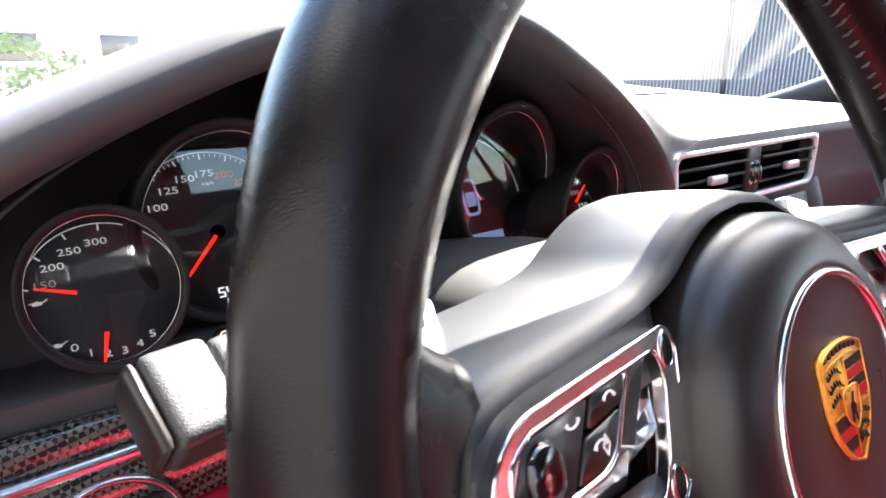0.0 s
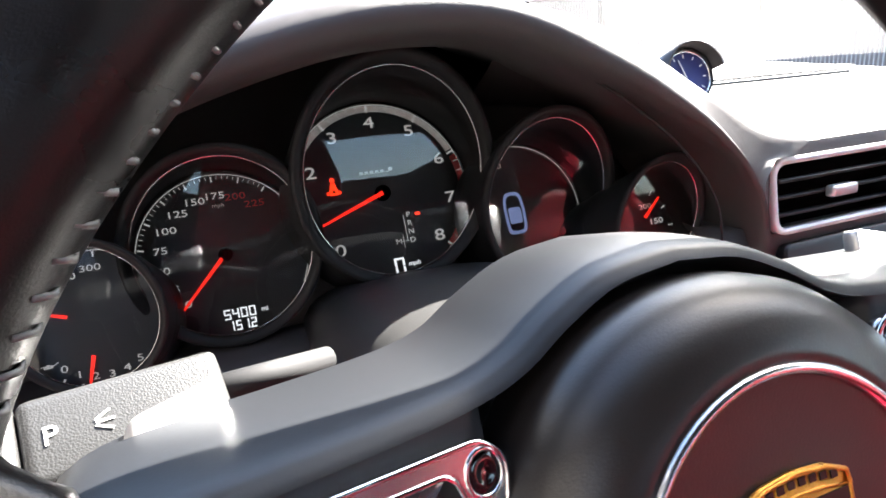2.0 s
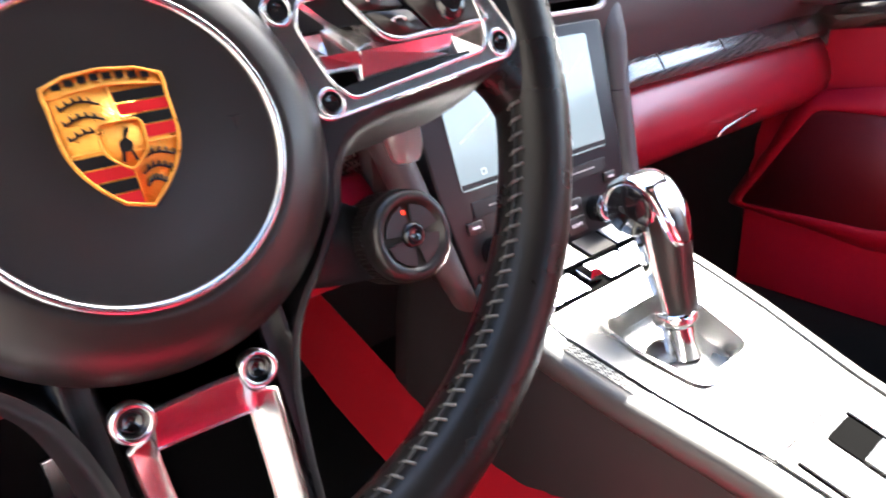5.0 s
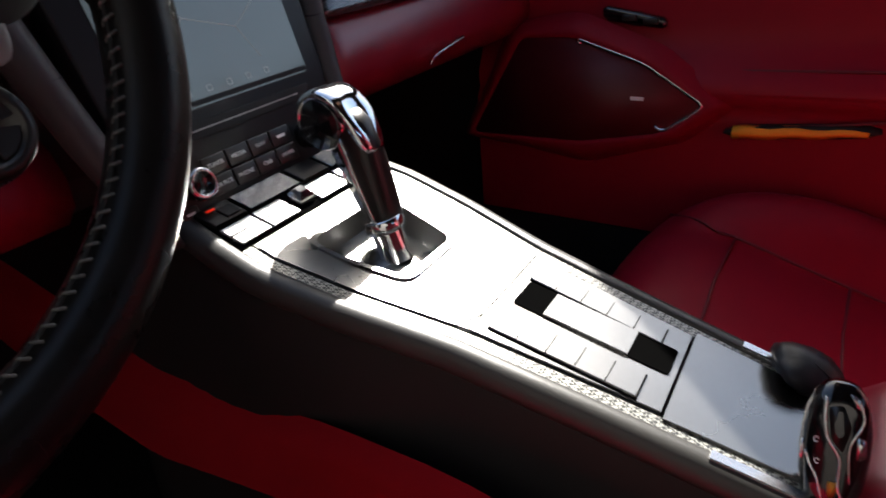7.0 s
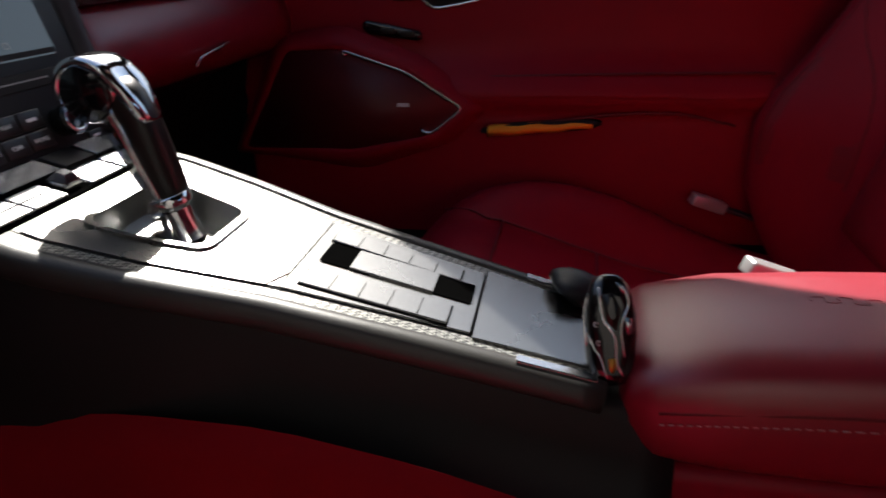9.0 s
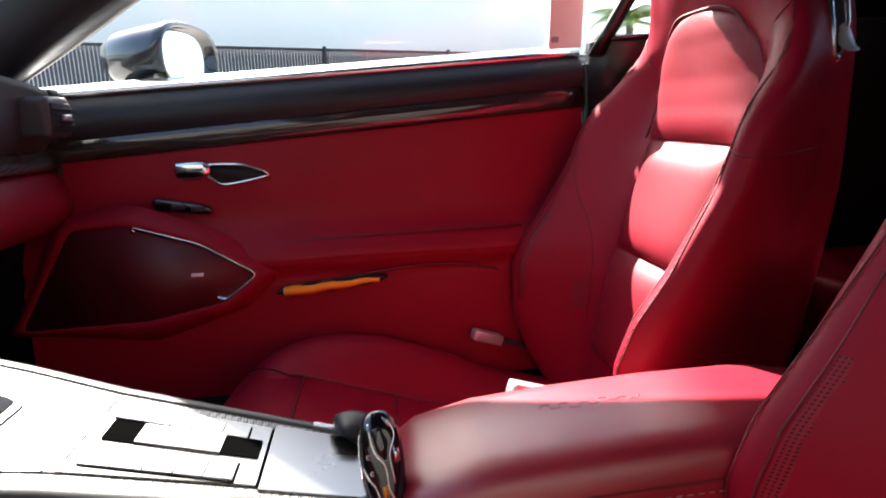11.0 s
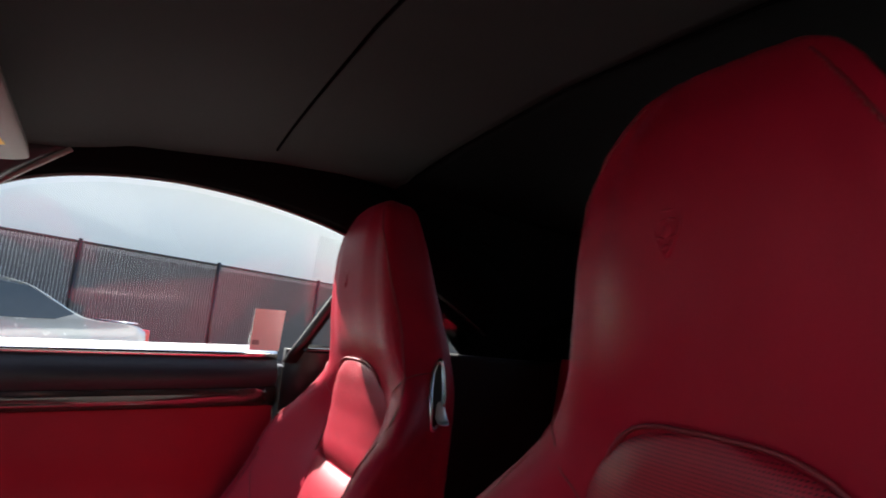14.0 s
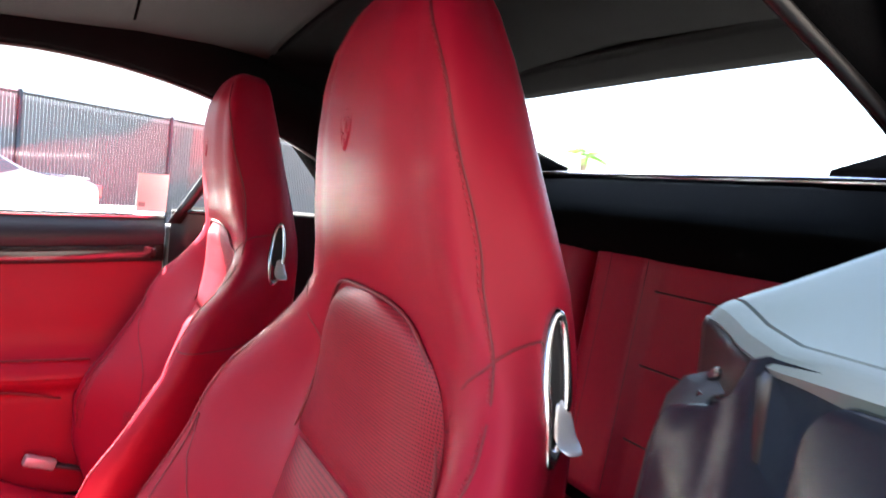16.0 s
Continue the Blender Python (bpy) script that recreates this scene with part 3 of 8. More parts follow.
    part("gear_lamp", box_bm(0.0190, 0.0220, -0.0168, -0.0152, 0.0004, 0.001), LIT_RED, d, smooth=False)
    lcd(d, "0", -0.0010, -0.0532, 0.0066, 0.0110, 0.008, "speed_digit", 0.0013)
    text_part("mph", 0.0046, LIT_WHITE, d, pose(0.0118, -0.0470, 0.0009), "unit", thick=0.0001, shear=0.2)

    # speedometer
    d = gauge("speedometer", (-0.4774, 0.313, 0.7521), (-0.478, 0.258, 0.7725), 0.93, 0.0575, 0.0562, "speedometer with lit mileage display")
    arc(d, 0.0538, -136, 120, 0.0006, DIAL_PRINT)
    ticks(d, 0.0492, 0.0530, -135.7, 38, 9, 0.0010, DIAL_PRINT)
    ticks(d, 0.0508, 0.0530, -135.7, 38, 45, 0.0004, DIAL_PRINT, "fine_marks")
    for i in range(10):
        figure(d, str(25 * i), -135.7 + 19.3 * i, 0.0395, 0.0064, DIAL_PRINT if i < 8 else MARK_RED)
    text_part("mph", 0.0038, DIAL_DIM, d, pose(0.0010, 0.0330, 0.0009), "unit", thick=0.0001, stretch=1.2)
    needle(d, -135.7, 0.004, 0.0505, 0.0015)
    part("needle_hub", lathe_bm([(0.0046, 0.001), (0.0044, 0.0042), (0.003, 0.005), (0.0004, 0.005)], 24), DEAD_BLACK, d)
    lcd(d, "5400", -0.0078, -0.0430, 0.0042, 0.0066, 0.0053, "mileage")
    lcd(d, "151.2", -0.0062, -0.0508, 0.0036, 0.0066, 0.0048, "trip")
    text_part("mi", 0.0046, LIT_WHITE, d, pose(0.0182, -0.0400, 0.0009), "unit", thick=0.0001)

    # oil gauge
    d = gauge("oil_gauge", (-0.5478, 0.280, 0.7361), (-0.5530, 0.244, 0.7530), 0.8167, 0.0480, 0.0390, "small twin oil gauge")
    arc(d, 0.0466, -176, 124, 0.0006, DIAL_PRINT)
    for s, a in (("300", 0), ("250", -26), ("200", -48), ("150", -67)):
        figure(d, s, a, 0.0350, 0.0062, DIAL_DIM if a < -60 else DIAL_PRINT)
    ticks(d, 0.0424, 0.0462, -73, 4, 3, 0.0010, DIAL_PRINT)
    for i in range(6):
        figure(d, str(i), 221.2 - 15.2 * i, 0.0360, 0.0066)
    ticks(d, 0.0412, 0.0458, 216, 140, 5, 0.0012, DIAL_PRINT, "pressure_marks")
    ticks(d, 0.0432, 0.0458, 208.4, 147.6, 4, 0.0006, DIAL_PRINT, "fine_marks")
    needle(d, -72, 0.0175, 0.0400, 0.0014)
    needle(d, 194, 0.0225, 0.0440, 0.0016)
    for x, y in ((-0.0372, 0.0036), (-0.0320, -0.0236)):
        can = [box_bm(-0.0030, 0.0022, -0.0011, 0.0009, 0.0005, 0.0008), box_bm(-0.0012, 0.0004, 0.0009, 0.0015, 0.0005, 0.0008), box_bm(-0.0046, -0.0030, 0.0002, 0.0008, 0.0005, 0.0008)]
        spout = box_bm(0, 0.0040, -0.0003, 0.0003, 0.0005, 0.0008)
        spout.transform(Matrix.Translation((0.0020, 0, 0)) @ Matrix.Rotation(0.5, 4, "Z"))
        part("oil_mark", merged(can + [spout]), DIAL_PRINT, d, smooth=False, local=pose(x, y, 0))

    # display dial
    d = gauge("display_dial", (-0.277, 0.300, 0.750), (-0.270, 0.243, 0.780), 0.960, 0.0530, 0.0505, "round display dial with blue car outline")
    arc(d, 0.0500, -60, 140, 0.0006, DIAL_PRINT)
    part("car_outline", frame_bm(rounded([(-0.0065, -0.0125), (0.0065, -0.0125), (0.0072, 0.004), (0.0055, 0.0135), (-0.0055, 0.0135), (-0.0072, 0.004)], 0.004, 3), rounded([(-0.0048, -0.0105), (0.0048, -0.0105), (0.0055, 0.004), (0.004, 0.0115), (-0.004, 0.0115), (-0.0055, 0.004)], 0.003, 3), 0.0005, 0.0009), LIT_BLUE, d, "blue outline of a car seen from above", smooth=False, local=pose(-0.005, 0.000, 0) @ Matrix.Scale(1.2, 4))
    part("car_cabin", poly_bm(rounded([(-0.0042, -0.006), (0.0042, -0.006), (0.0042, 0.004), (-0.0042, 0.004)], 0.0015, 2), 0.0005, 0.0009), LIT_BLUE, d, smooth=False, local=pose(-0.005, 0.000, 0) @ Matrix.Scale(1.2, 4))
    part("display_bar", box_bm(-0.030, 0.022, -0.037, -0.030, 0.0004, 0.0007), LIT_BLUE, d, smooth=False)
    figure(d, "200", -22, 0.0395, 0.0062, DIAL_DIM)
    # temperature and fuel
    d = gauge("temperature_gauge", (-0.210, 0.263, 0.731), (-0.198, 0.225, 0.756), 0.930, 0.0410, 0.0372, "small water temperature gauge")
    arc(d, 0.0405, -40, 140, 0.0007, DIAL_PRINT)
    figure(d, "150", 76, 0.0260, 0.0062)
    figure(d, "200", 44, 0.0260, 0.0055, DIAL_DIM)
    ticks(d, 0.0360, 0.0405, 20, 110, 4, 0.0008, DIAL_PRINT)
    needle(d, 50, 0.016, 0.0375, 0.0014)
    # trip button
    k = part("trip_button", lathe_bm([(0.0062, 0.0), (0.006, 0.004), (0.0052, 0.0055), (0.0004, 0.0055)], 32), GLOSS_BLACK, t, local=axes((-0.507, 0.232, 0.7165), (1, 0, 0), (0, -0.8, 0.6)))
    part("lit_mark", merged([lathe_bm([(0.0026, 0.0058), (0.0033, 0.0058)], 20), box_bm(-0.0008, 0.0008, -0.0008, 0.0008, 0.0056, 0.0060)] + [box_bm(x - 0.0008, x + 0.0008, -0.0052, -0.0036, 0.0056, 0.0059) for x in (-0.0014, 0.0014)]), glow("lit_amber", (1.0, 0.75, 0.45), 0.06), k)
    return t


cluster()


# ---- steering wheel ----
WM = axes((-0.37, 0.013, 0.725), (1, 0, 0), (0, -0.943, 0.333))


def wheel():
    t = thing("steering_wheel", "three-spoke black leather steering wheel with polished metal spokes", "steering wheel", m=WM)
    R, r0, h0, yc = 0.1890, 0.0176, 0.0, 0.020
    n, k = 120, 20
    rings = []
    for i in range(n + 1):
        a = 2 * math.pi * i / n
        bulge = sum(math.exp(-((math.degrees(a) - c + 180) % 360 - 180) ** 2 / 420) for c in (42, 138)) * 0.0065
        ring = []
        for j in range(k):
            b = 2 * math.pi * j / k
            rr = r0 + bulge * max(0, -math.cos(b)) + bulge * 0.4 * max(0, math.sin(b)) + bulge * 0.75 * max(0, math.cos(b))
            ring.append(((R + rr * math.cos(b)) * math.cos(a), yc + (R + rr * math.cos(b)) * math.sin(a), h0 + rr * 1.06 * math.sin(b)))
        rings.append(ring)
    bm = loft_bm(rings, caps=False)
    bmesh.ops.remove_doubles(bm, verts=list(bm.verts), dist=1e-6)
    part("rim", bm, LEATHER_RIM, t, "black leather rim with worn sheen")
    # seam and cross stitches round the inside of the rim
    part("rim_seam", tube_bm([((R - r0 * 0.955) * math.cos(a), yc + (R - r0 * 0.955) * math.sin(a), h0 + 0.005) for a in [2 * math.pi * i / 96 for i in range(96)]], 0.0013, 6, closed=True), MATT, t)
    st = []
    for i in range(150):
        a = 2 * math.pi * i / 150
        ra = R - r0 * 1.015
        e = 0.010
        d = math.degrees(a)
        ra -= sum(math.exp(-((d - c + 180) % 360 - 180) ** 2 / 420) for c in (42, 138)) * 0.0062
        st.append(tube_bm([((ra + 0.0012) * math.cos(a), yc + (ra + 0.0012) * math.sin(a), h0 + 0.0005), ((ra - 0.0001) * math.cos(a + e), yc + (ra - 0.0001) * math.sin(a + e), h0 + 0.0052), ((ra + 0.0024) * math.cos(a + 2 * e), yc + (ra + 0.0024) * math.sin(a + 2 * e), h0 + 0.0092)], 0.0008, 5))
    tagged(part("stitching", merged(st), THREAD, t, "grey cross stitching"), kind="stuff")
    # plates and switches follow the slope of the spokes towards the rim
    def rise(x):
        s = 1 if x > 0 else -1
        return Matrix(((0.88, 0, 0, s * 0.009), (0, 1, 0, 0), (s * 0.187 * 0.88, 0, 1, -0.0025 - 0.187 * 0.066), (0, 0, 0, 1)))

    # one moulded housing: a hump round the boss that runs out into three spokes
    half = [(0.0, 0.0835), (0.022, 0.0806), (0.040, 0.0728), (0.054, 0.0646), (0.068, 0.0600), (0.088, 0.0578), (0.115, 0.0562), (0.142, 0.0548), (0.157, 0.0505), (0.165, 0.0380),
            (0.1705, 0.0200), (0.168, 0.0075), (0.155, 0.0015), (0.125, -0.0020), (0.100, -0.0055), (0.086, -0.0115), (0.0785, -0.0230), (0.0735, -0.0370), (0.0620, -0.0530), (0.0490, -0.0680), (0.0410, -0.0860), (0.0350, -0.1200), (0.0310, -0.1700)]
    curve = smooth_path([(x, y, 0) for x, y in half], 4)
    loop = [Vector((p.x, p.y)) for p in curve] + [Vector((-p.x, p.y)) for p in reversed(curve[1:])]
    nl = len(loop)
    out = []
    for i in range(nl):
        tn = (loop[(i + 1) % nl] - loop[i - 1]).normalized()
        q = Vector((-tn.y, tn.x))
        out.append(q if q.dot(loop[i]) > 0 or abs(loop[i].x) > 0.09 and q.dot(Vector((0, 1 if loop[i].y > 0.02 else -1))) > 0 else -q)

    def lift(x):
        return 0.187 * max(abs(x) - 0.088, -0.02) - 0.0022
    rows = []
    for h, grow in ((-0.058, 0.0100), (-0.045, 0.0090), (-0.030, 0.0070), (-0.018, 0.0046), (-0.009, 0.0024), (-0.004, 0.0008), (-0.0012, -0.0012), (0.0, -0.0038)):
        rows.append([(p.x + q.x * grow * (1 if abs(p.x) < 0.158 else 0.2), p.y + q.y * grow, h + lift(p.x) - (0.008 * min(1, max(0, (-0.06 - p.y) / 0.04)))) for p, q in zip(loop, out)])
    hb = loft_bm(rows, caps=False)
    part("spoke_housing", hb, SPOKE, t, "satin black moulded spoke housing")
    deck = []
    for k, sink in ((1.0, 0.0), (0.985, 0.014), (0.9, 0.02), (0.7, 0.02), (0.4, 0.02)):
        deck.append([(x, lerp(0.02 if abs(x) > 0.066 else 0.0, y, k), z - 0.0004 - (sink if abs(x) < 0.066 and y > -0.075 else 0.0)) for x, y, z in rows[-1]])
    part("spoke_face", loft_bm(deck, caps=False), SPOKE, t, "satin black spoke face")
    # leather thumb rests where the spokes meet the rim
    for s in (-1, 1):
        rows = []
        for x, top, low, h in ((0.190, 0.100, -0.050, 0.012), (0.180, 0.096, -0.040, 0.0145), (0.172, 0.0865, -0.024, 0.0145), (0.167, 0.0785, -0.012, 0.0132), (0.161, 0.0705, -0.004, 0.0122), (0.156, 0.0660, 0.000, 0.0114), (0.152, 0.0634, 0.004, 0.0106), (0.1505, 0.0600, 0.008, 0.0085), (0.1497, 0.0560, 0.012, 0.0050)):
            rows.append([(s * x, (top + low) / 2 + (top - low) / 2 * math.copysign(abs(math.sin(a)) ** 0.62, math.sin(a)), -0.002 + h * math.copysign(abs(math.cos(a)) ** 0.7, math.cos(a))) for a in [2 * math.pi * q / 32 for q in range(32)]])
        part("thumb_rest", loft_bm(rows), LEATHER_RIM, t, "black leather thumb rest")
    # boss
    part("boss", lathe_bm([(0.0735, -0.03), (0.0738, -0.004), (0.0722, 0.006), (0.0675, 0.0145), (0.0600, 0.0192), (0.0530, 0.0212), (0.0495, 0.0218), (0.0490, 0.0208), (0.0472, 0.0205), (0.0465, 0.0203), (0.030, 0.0206), (0.0004, 0.0210)], 96), SOFT_BLACK, t, "matt black airbag boss")
    part("chrome_ring", lathe_bm([(0.0498, 0.0208), (0.0497, 0.0222), (0.0487, 0.0232), (0.0474, 0.0228), (0.0466, 0.0214), (0.0468, 0.0200)], 96), SATIN, t, "bright satin chrome ring")
    seat = Matrix.Translation((0.0, 0.0011, -0.0045)) @ Matrix.Diagonal((1.012, 1.012, 1.0, 1))
    for ob in t.children:
        if ob.name.split(".")[0] in ("boss", "chrome_ring"):
            ob.matrix_local = seat
    # airbag mark
    tagged(part("airbag_mark", merged([box_bm(0.033, 0.0375, 0.0035, 0.0040, 0.0203, 0.0207), box_bm(0.0345, 0.0350, -0.001, 0.0035, 0.0203, 0.0207), lathe_bm([(0.0012, 0.0207), (0.0018, 0.0207)], 12)]), MATT, t, smooth=False, local=seat), kind="stuff")

    # shield badge in plain shapes
    def side(y):
        return 0.0168 * (1 - max(0, (0.006 - y) / 0.0265) ** 2.1) + (0.0004 if y > 0.018 else 0)
    ys = [0.0205 - i * 0.0392 / 16 for i in range(17)]
    outline = [(-0.0168, 0.0210), (-0.010, 0.0236), (0, 0.0246), (0.010, 0.0236), (0.0168, 0.0210)] + [(side(y), y) for y in ys[1:]] + [(-side(y), y) for y in reversed(ys[1:-1])]
    badge = part("badge", poly_bm(outline, 0.0200, 0.0222, 0.0007, 2), GOLD, t, "gold, red and black enamel shield badge", local=seat)

    def band(y0, y1, x0, x1, m, nm):
        n_ = 4
        pts = []
        for i in range(n_ + 1):
            y = lerp(y0, y1, i / n_)
            pts.append((min(x1, side(y) - 0.0011), y))
        for i in range(n_ + 1):
            y = lerp(y1, y0, i / n_)
            pts.append((max(x0, -side(y) + 0.0011), y))
        part(nm, poly_bm(pts, 0.0222, 0.0226), m, badge, smooth=False)
    for i, (y1, y0) in enumerate(((0.0168, 0.0136), (0.0131, 0.0099), (0.0094, 0.0062), (0.0057, 0.0020))):
        band(y0, y1, 0.0012, 0.02, (CREST_BLACK, CREST_RED)[i % 2], "black_band" if i % 2 == 0 else "red_band")
    for i, (y1, y0) in enumerate(((-0.0004, -0.0040), (-0.0045, -0.0082), (-0.0087, -0.0122), (-0.0127, -0.0168))):
        band(y0, y1, -0.02, -0.0002, (CREST_BLACK, CREST_RED)[i % 2], "black_band" if i % 2 == 0 else "red_band")
    part("badge_rim", tube_bm([(x * 0.972, y * 0.972 + 0.0001, 0.0224) for x, y in outline], 0.0006, 6, closed=True), GOLD, badge)
    part("band_line", tube_bm([(-0.0160, 0.0172, 0.0225), (-0.008, 0.0186, 0.0225), (0, 0.0192, 0.0225), (0.008, 0.0186, 0.0225), (0.0160, 0.0172, 0.0225)], 0.0004, 5), GOLD, badge)
    part("quarter_line", merged([tube_bm([(0.0005, 0.0190, 0.0225), (0.0002, -0.0165, 0.0225)], 0.0004, 5), tube_bm([(-0.0158, 0.0007, 0.0225), (0.0158, 0.0007, 0.0225)], 0.0004, 5)]), GOLD, badge)
    # curved horn lines with tines on the two gold quarters
    for sx, sy in ((-1, 0.0148), (-1, 0.0103), (-1, 0.0058), (1, -0.0036), (1, -0.0076), (1, -0.0114)):
        w = min(0.0135, side(sy) - 0.0022)
        line = [(sx * lerp(0.0022 if sx > 0 else 0.0030, w, q / 10), sy + 0.0016 * math.sin(math.pi * q / 10) - 0.0008, 0.0226) for q in range(11)]
        tines = [tube_bm([line[q], (line[q][0] + 0.0004 * sx, line[q][1] + 0.0016, 0.0226)], [0.0005, 0.00022], 5) for q in (2, 4, 6, 8, 10)]
        part("horn_line", merged([tube_bm(line, 0.0004, 5)] + tines), CREST_BLACK, badge)
    shield = rounded([(-0.0064, 0.0082), (0.0064, 0.0082), (0.0062, -0.0012), (0.0, -0.0070), (-0.0062, -0.0012)], 0.0022, 3)
    inner = part("small_shield", poly_bm(shield, 0.0222, 0.0230, 0.0003, 1), GOLD, badge)
    part("shield_rim", tube_bm([(x, y, 0.0231) for x, y in shield], 0.00045, 5, closed=True), GOLD, badge)
    tagged(part("top_band", merged([box_bm(-0.0136 + i * 0.0035, -0.0114 + i * 0.0035, 0.0192 + 0.0018 * math.cos((i - 3.5) * 0.36), 0.0211 + 0.0018 * math.cos((i - 3.5) * 0.36), 0.0222, 0.0226) for i in range(8)]), CREST_BLACK, badge, smooth=False), kind="stuff")
    part("shield_mark", merged([poly_bm(rounded([(-0.0018, -0.0012), (0.0014, -0.0010), (0.0022, 0.0016), (0.0004, 0.0034), (-0.0018, 0.0022)], 0.001, 3), 0.0229, 0.0233), poly_bm(rounded([(-0.0004, 0.0026), (0.0010, 0.0030), (0.0026, 0.0062), (0.0008, 0.0058)], 0.0006, 2), 0.0229, 0.0233), poly_bm([(0.0008, -0.0008), (0.0016, -0.0010), (0.0022, -0.0040), (0.0014, -0.0040)][::-1], 0.0229, 0.0233), poly_bm([(-0.0016, -0.0008), (-0.0006, -0.0008), (-0.0014, -0.0040), (-0.0024, -0.0036)][::-1], 0.0229, 0.0233)]), CREST_BLACK, badge, smooth=False)

    # polished plates on the spokes
    def plate(outline, opening, pads, screws, mirror):
        s = -1 if mirror else 1

        def f(p):
            return [(s * x, y) for x, y in p]
        o = f(outline)
        i_ = f(opening)
        fr = part("spoke_plate", frame_bm(o, i_, -0.003, 0.0022), POLISHED, t, "polished aluminium spoke plate", smooth=False)
        md = fr.modifiers.new("round", "BEVEL")
        md.width, md.segments, md.limit_method = 0.0009, 2, "ANGLE"
        for nm, ol in (("outer_edge", o), ("inner_edge", i_)):
            part(nm, tube_bm([(x, y, 0.0020) for x, y in ol], 0.0008, 6, closed=True), CHROME, fr)
        c = Vector((sum(x for x, _ in i_) / len(i_), sum(y for _, y in i_) / len(i_)))
        part("recess", poly_bm([(lerp(c.x, x, 1.03), lerp(c.y, y, 1.03)) for x, y in i_], -0.0060, -0.0052), POLISHED if pads else MATT, fr, smooth=False)
        for x, y in screws:
            part("screw_boss", lathe_bm([(0.0066, -0.002), (0.0064, 0.0022), (0.0056, 0.0027), (0.0048, 0.0024), (0.0046, -0.0025)], 28), POLISHED, fr, local=pose(s * x, y, 0))
            part("screw", lathe_bm([(0.0049, 0.0023), (0.0040, 0.0026), (0.0026, 0.0025), (0.0022, 0.00235), (0.0004, 0.00235)], 20), GLOSS_BLACK, fr, local=pose(s * x, y, 0))
        return fr

    def flat(pts):
        """Undo the slope so that places read off the finished wheel can be used."""
        return [((x - 0.009) / 0.88, y) for x, y in pts]
    o = rounded(flat([(0.0640, 0.0440), (0.0700, 0.0500), (0.1470, 0.0480), (0.1575, 0.0420), (0.1705, 0.0155), (0.1650, 0.0070), (0.0775, -0.0020), (0.0725, 0.0020)]), 0.007, 5)
    i_ = rounded(flat([(0.0755, 0.0350), (0.0790, 0.0450), (0.1455, 0.0440), (0.1535, 0.0395), (0.1560, 0.0210), (0.1540, 0.0120), (0.0900, 0.0040), (0.0830, 0.0120)]), 0.004, 5)
    pod = flat([(0.0965, 0.0450), (0.1190, 0.0448), (0.1482, 0.0440), (0.1600, 0.0245), (0.1165, 0.0232), (0.1094, 0.0262)])
    keys = [(flat([(0.0990, 0.0440), (0.1170, 0.0438), (0.1215, 0.0360), (0.1030, 0.0374)]), "button"), (flat([(0.1045, 0.0360), (0.1230, 0.0346), (0.1300, 0.0252), (0.1165, 0.0250), (0.1112, 0.0272)]), "button"),
            (flat([(0.1195, 0.0437), (0.1470, 0.0428), (0.1580, 0.0258), (0.1325, 0.0252)]), "button")]
    scr = [(x, y) for x, y in flat([(0.0707, 0.0425), (0.0804, 0.0045), (0.1617, 0.0134)])]
    for mirror in (False, True):
        p = plate(o, i_, True, scr, mirror)
        s = -1 if mirror else 1

        def turn(pts):
            return [(s * x, y) for x, y in (pts if s > 0 else pts[::-1])]
        part("button_pod", poly_bm(rounded(turn(pod), 0.005, 4), -0.0055, 0.0010, 0.0010, 2), GLOSS_BLACK, p, "black button pod")
        part("pod_rim", tube_bm([(x, y, 0.0012) for x, y in rounded(turn(pod), 0.005, 5)], 0.0013, 8, closed=True), POLISHED, p, "polished pod rim")
        for kp, nm in keys:
            part(nm, poly_bm(rounded(turn(kp), 0.0018, 3), 0.0, 0.0022, 0.0007, 2), SOFT_BLACK, p, "black rubber button")
        part("roller", lathe_bm([(0.0080, 0.0), (0.0079, 0.0030), (0.0066, 0.0046), (0.0035, 0.0052), (0.0004, 0.0053)], 28), GLOSS_BLACK, p, "ribbed black roller", local=pose(s * (0.1425 - 0.009) / 0.88, 0.0338, 0))
        for kx, ky, bend in ((0.1095, 0.0402, 1), (0.1180, 0.0305, 1), (0.1280, 0.0410, -1)):
            kx = (kx - 0.009) / 0.88
            part("button_mark", tube_bm([(s * kx + 0.0032 * math.cos(q), ky + bend * 0.0018 * math.sin(q), 0.0024) for q in (0.1, 0.5, 1.0, 1.6, 2.2, 2.7, 3.0)], [0.0008, 0.0006, 0.0004, 0.0004, 0.0004, 0.0006, 0.0008], 5), MARK, p)
        if mirror:
            part("button_mark", frame_bm([(s * 0.1205 + 0.0022 * a_, 0.0300 + 0.0030 * b_) for a_, b_ in ((1, 0), (0, 1), (-1, 0), (0, -1))], [(s * 0.1205 + 0.0014 * a_, 0.0300 + 0.0020 * b_) for a_, b_ in ((1, 0), (0, 1), (-1, 0), (0, -1))], 0.0020, 0.0025), MARK, p, smooth=False)

        def facet(name, pts, z_in, z_out, mt=POLISHED, label=""):
            """A solid with a slanting top: heights run from the first edge to the last."""
            q = flat(pts)
            lo = [(s * x, y, -0.0055) for x, y in q]
            hi = [(s * x, y, z) for (x, y), z in zip(q, z_in + z_out)]
            part(name, loft_bm([lo, hi]), mt, p, label, smooth=False)
        facet("facet", [(0.0790, 0.0445), (0.0930, 0.0445), (0.1075, 0.0262), (0.0985, 0.0232)], (-0.0012, -0.0050), (-0.0045, 0.0004), label="bright slanting facet")
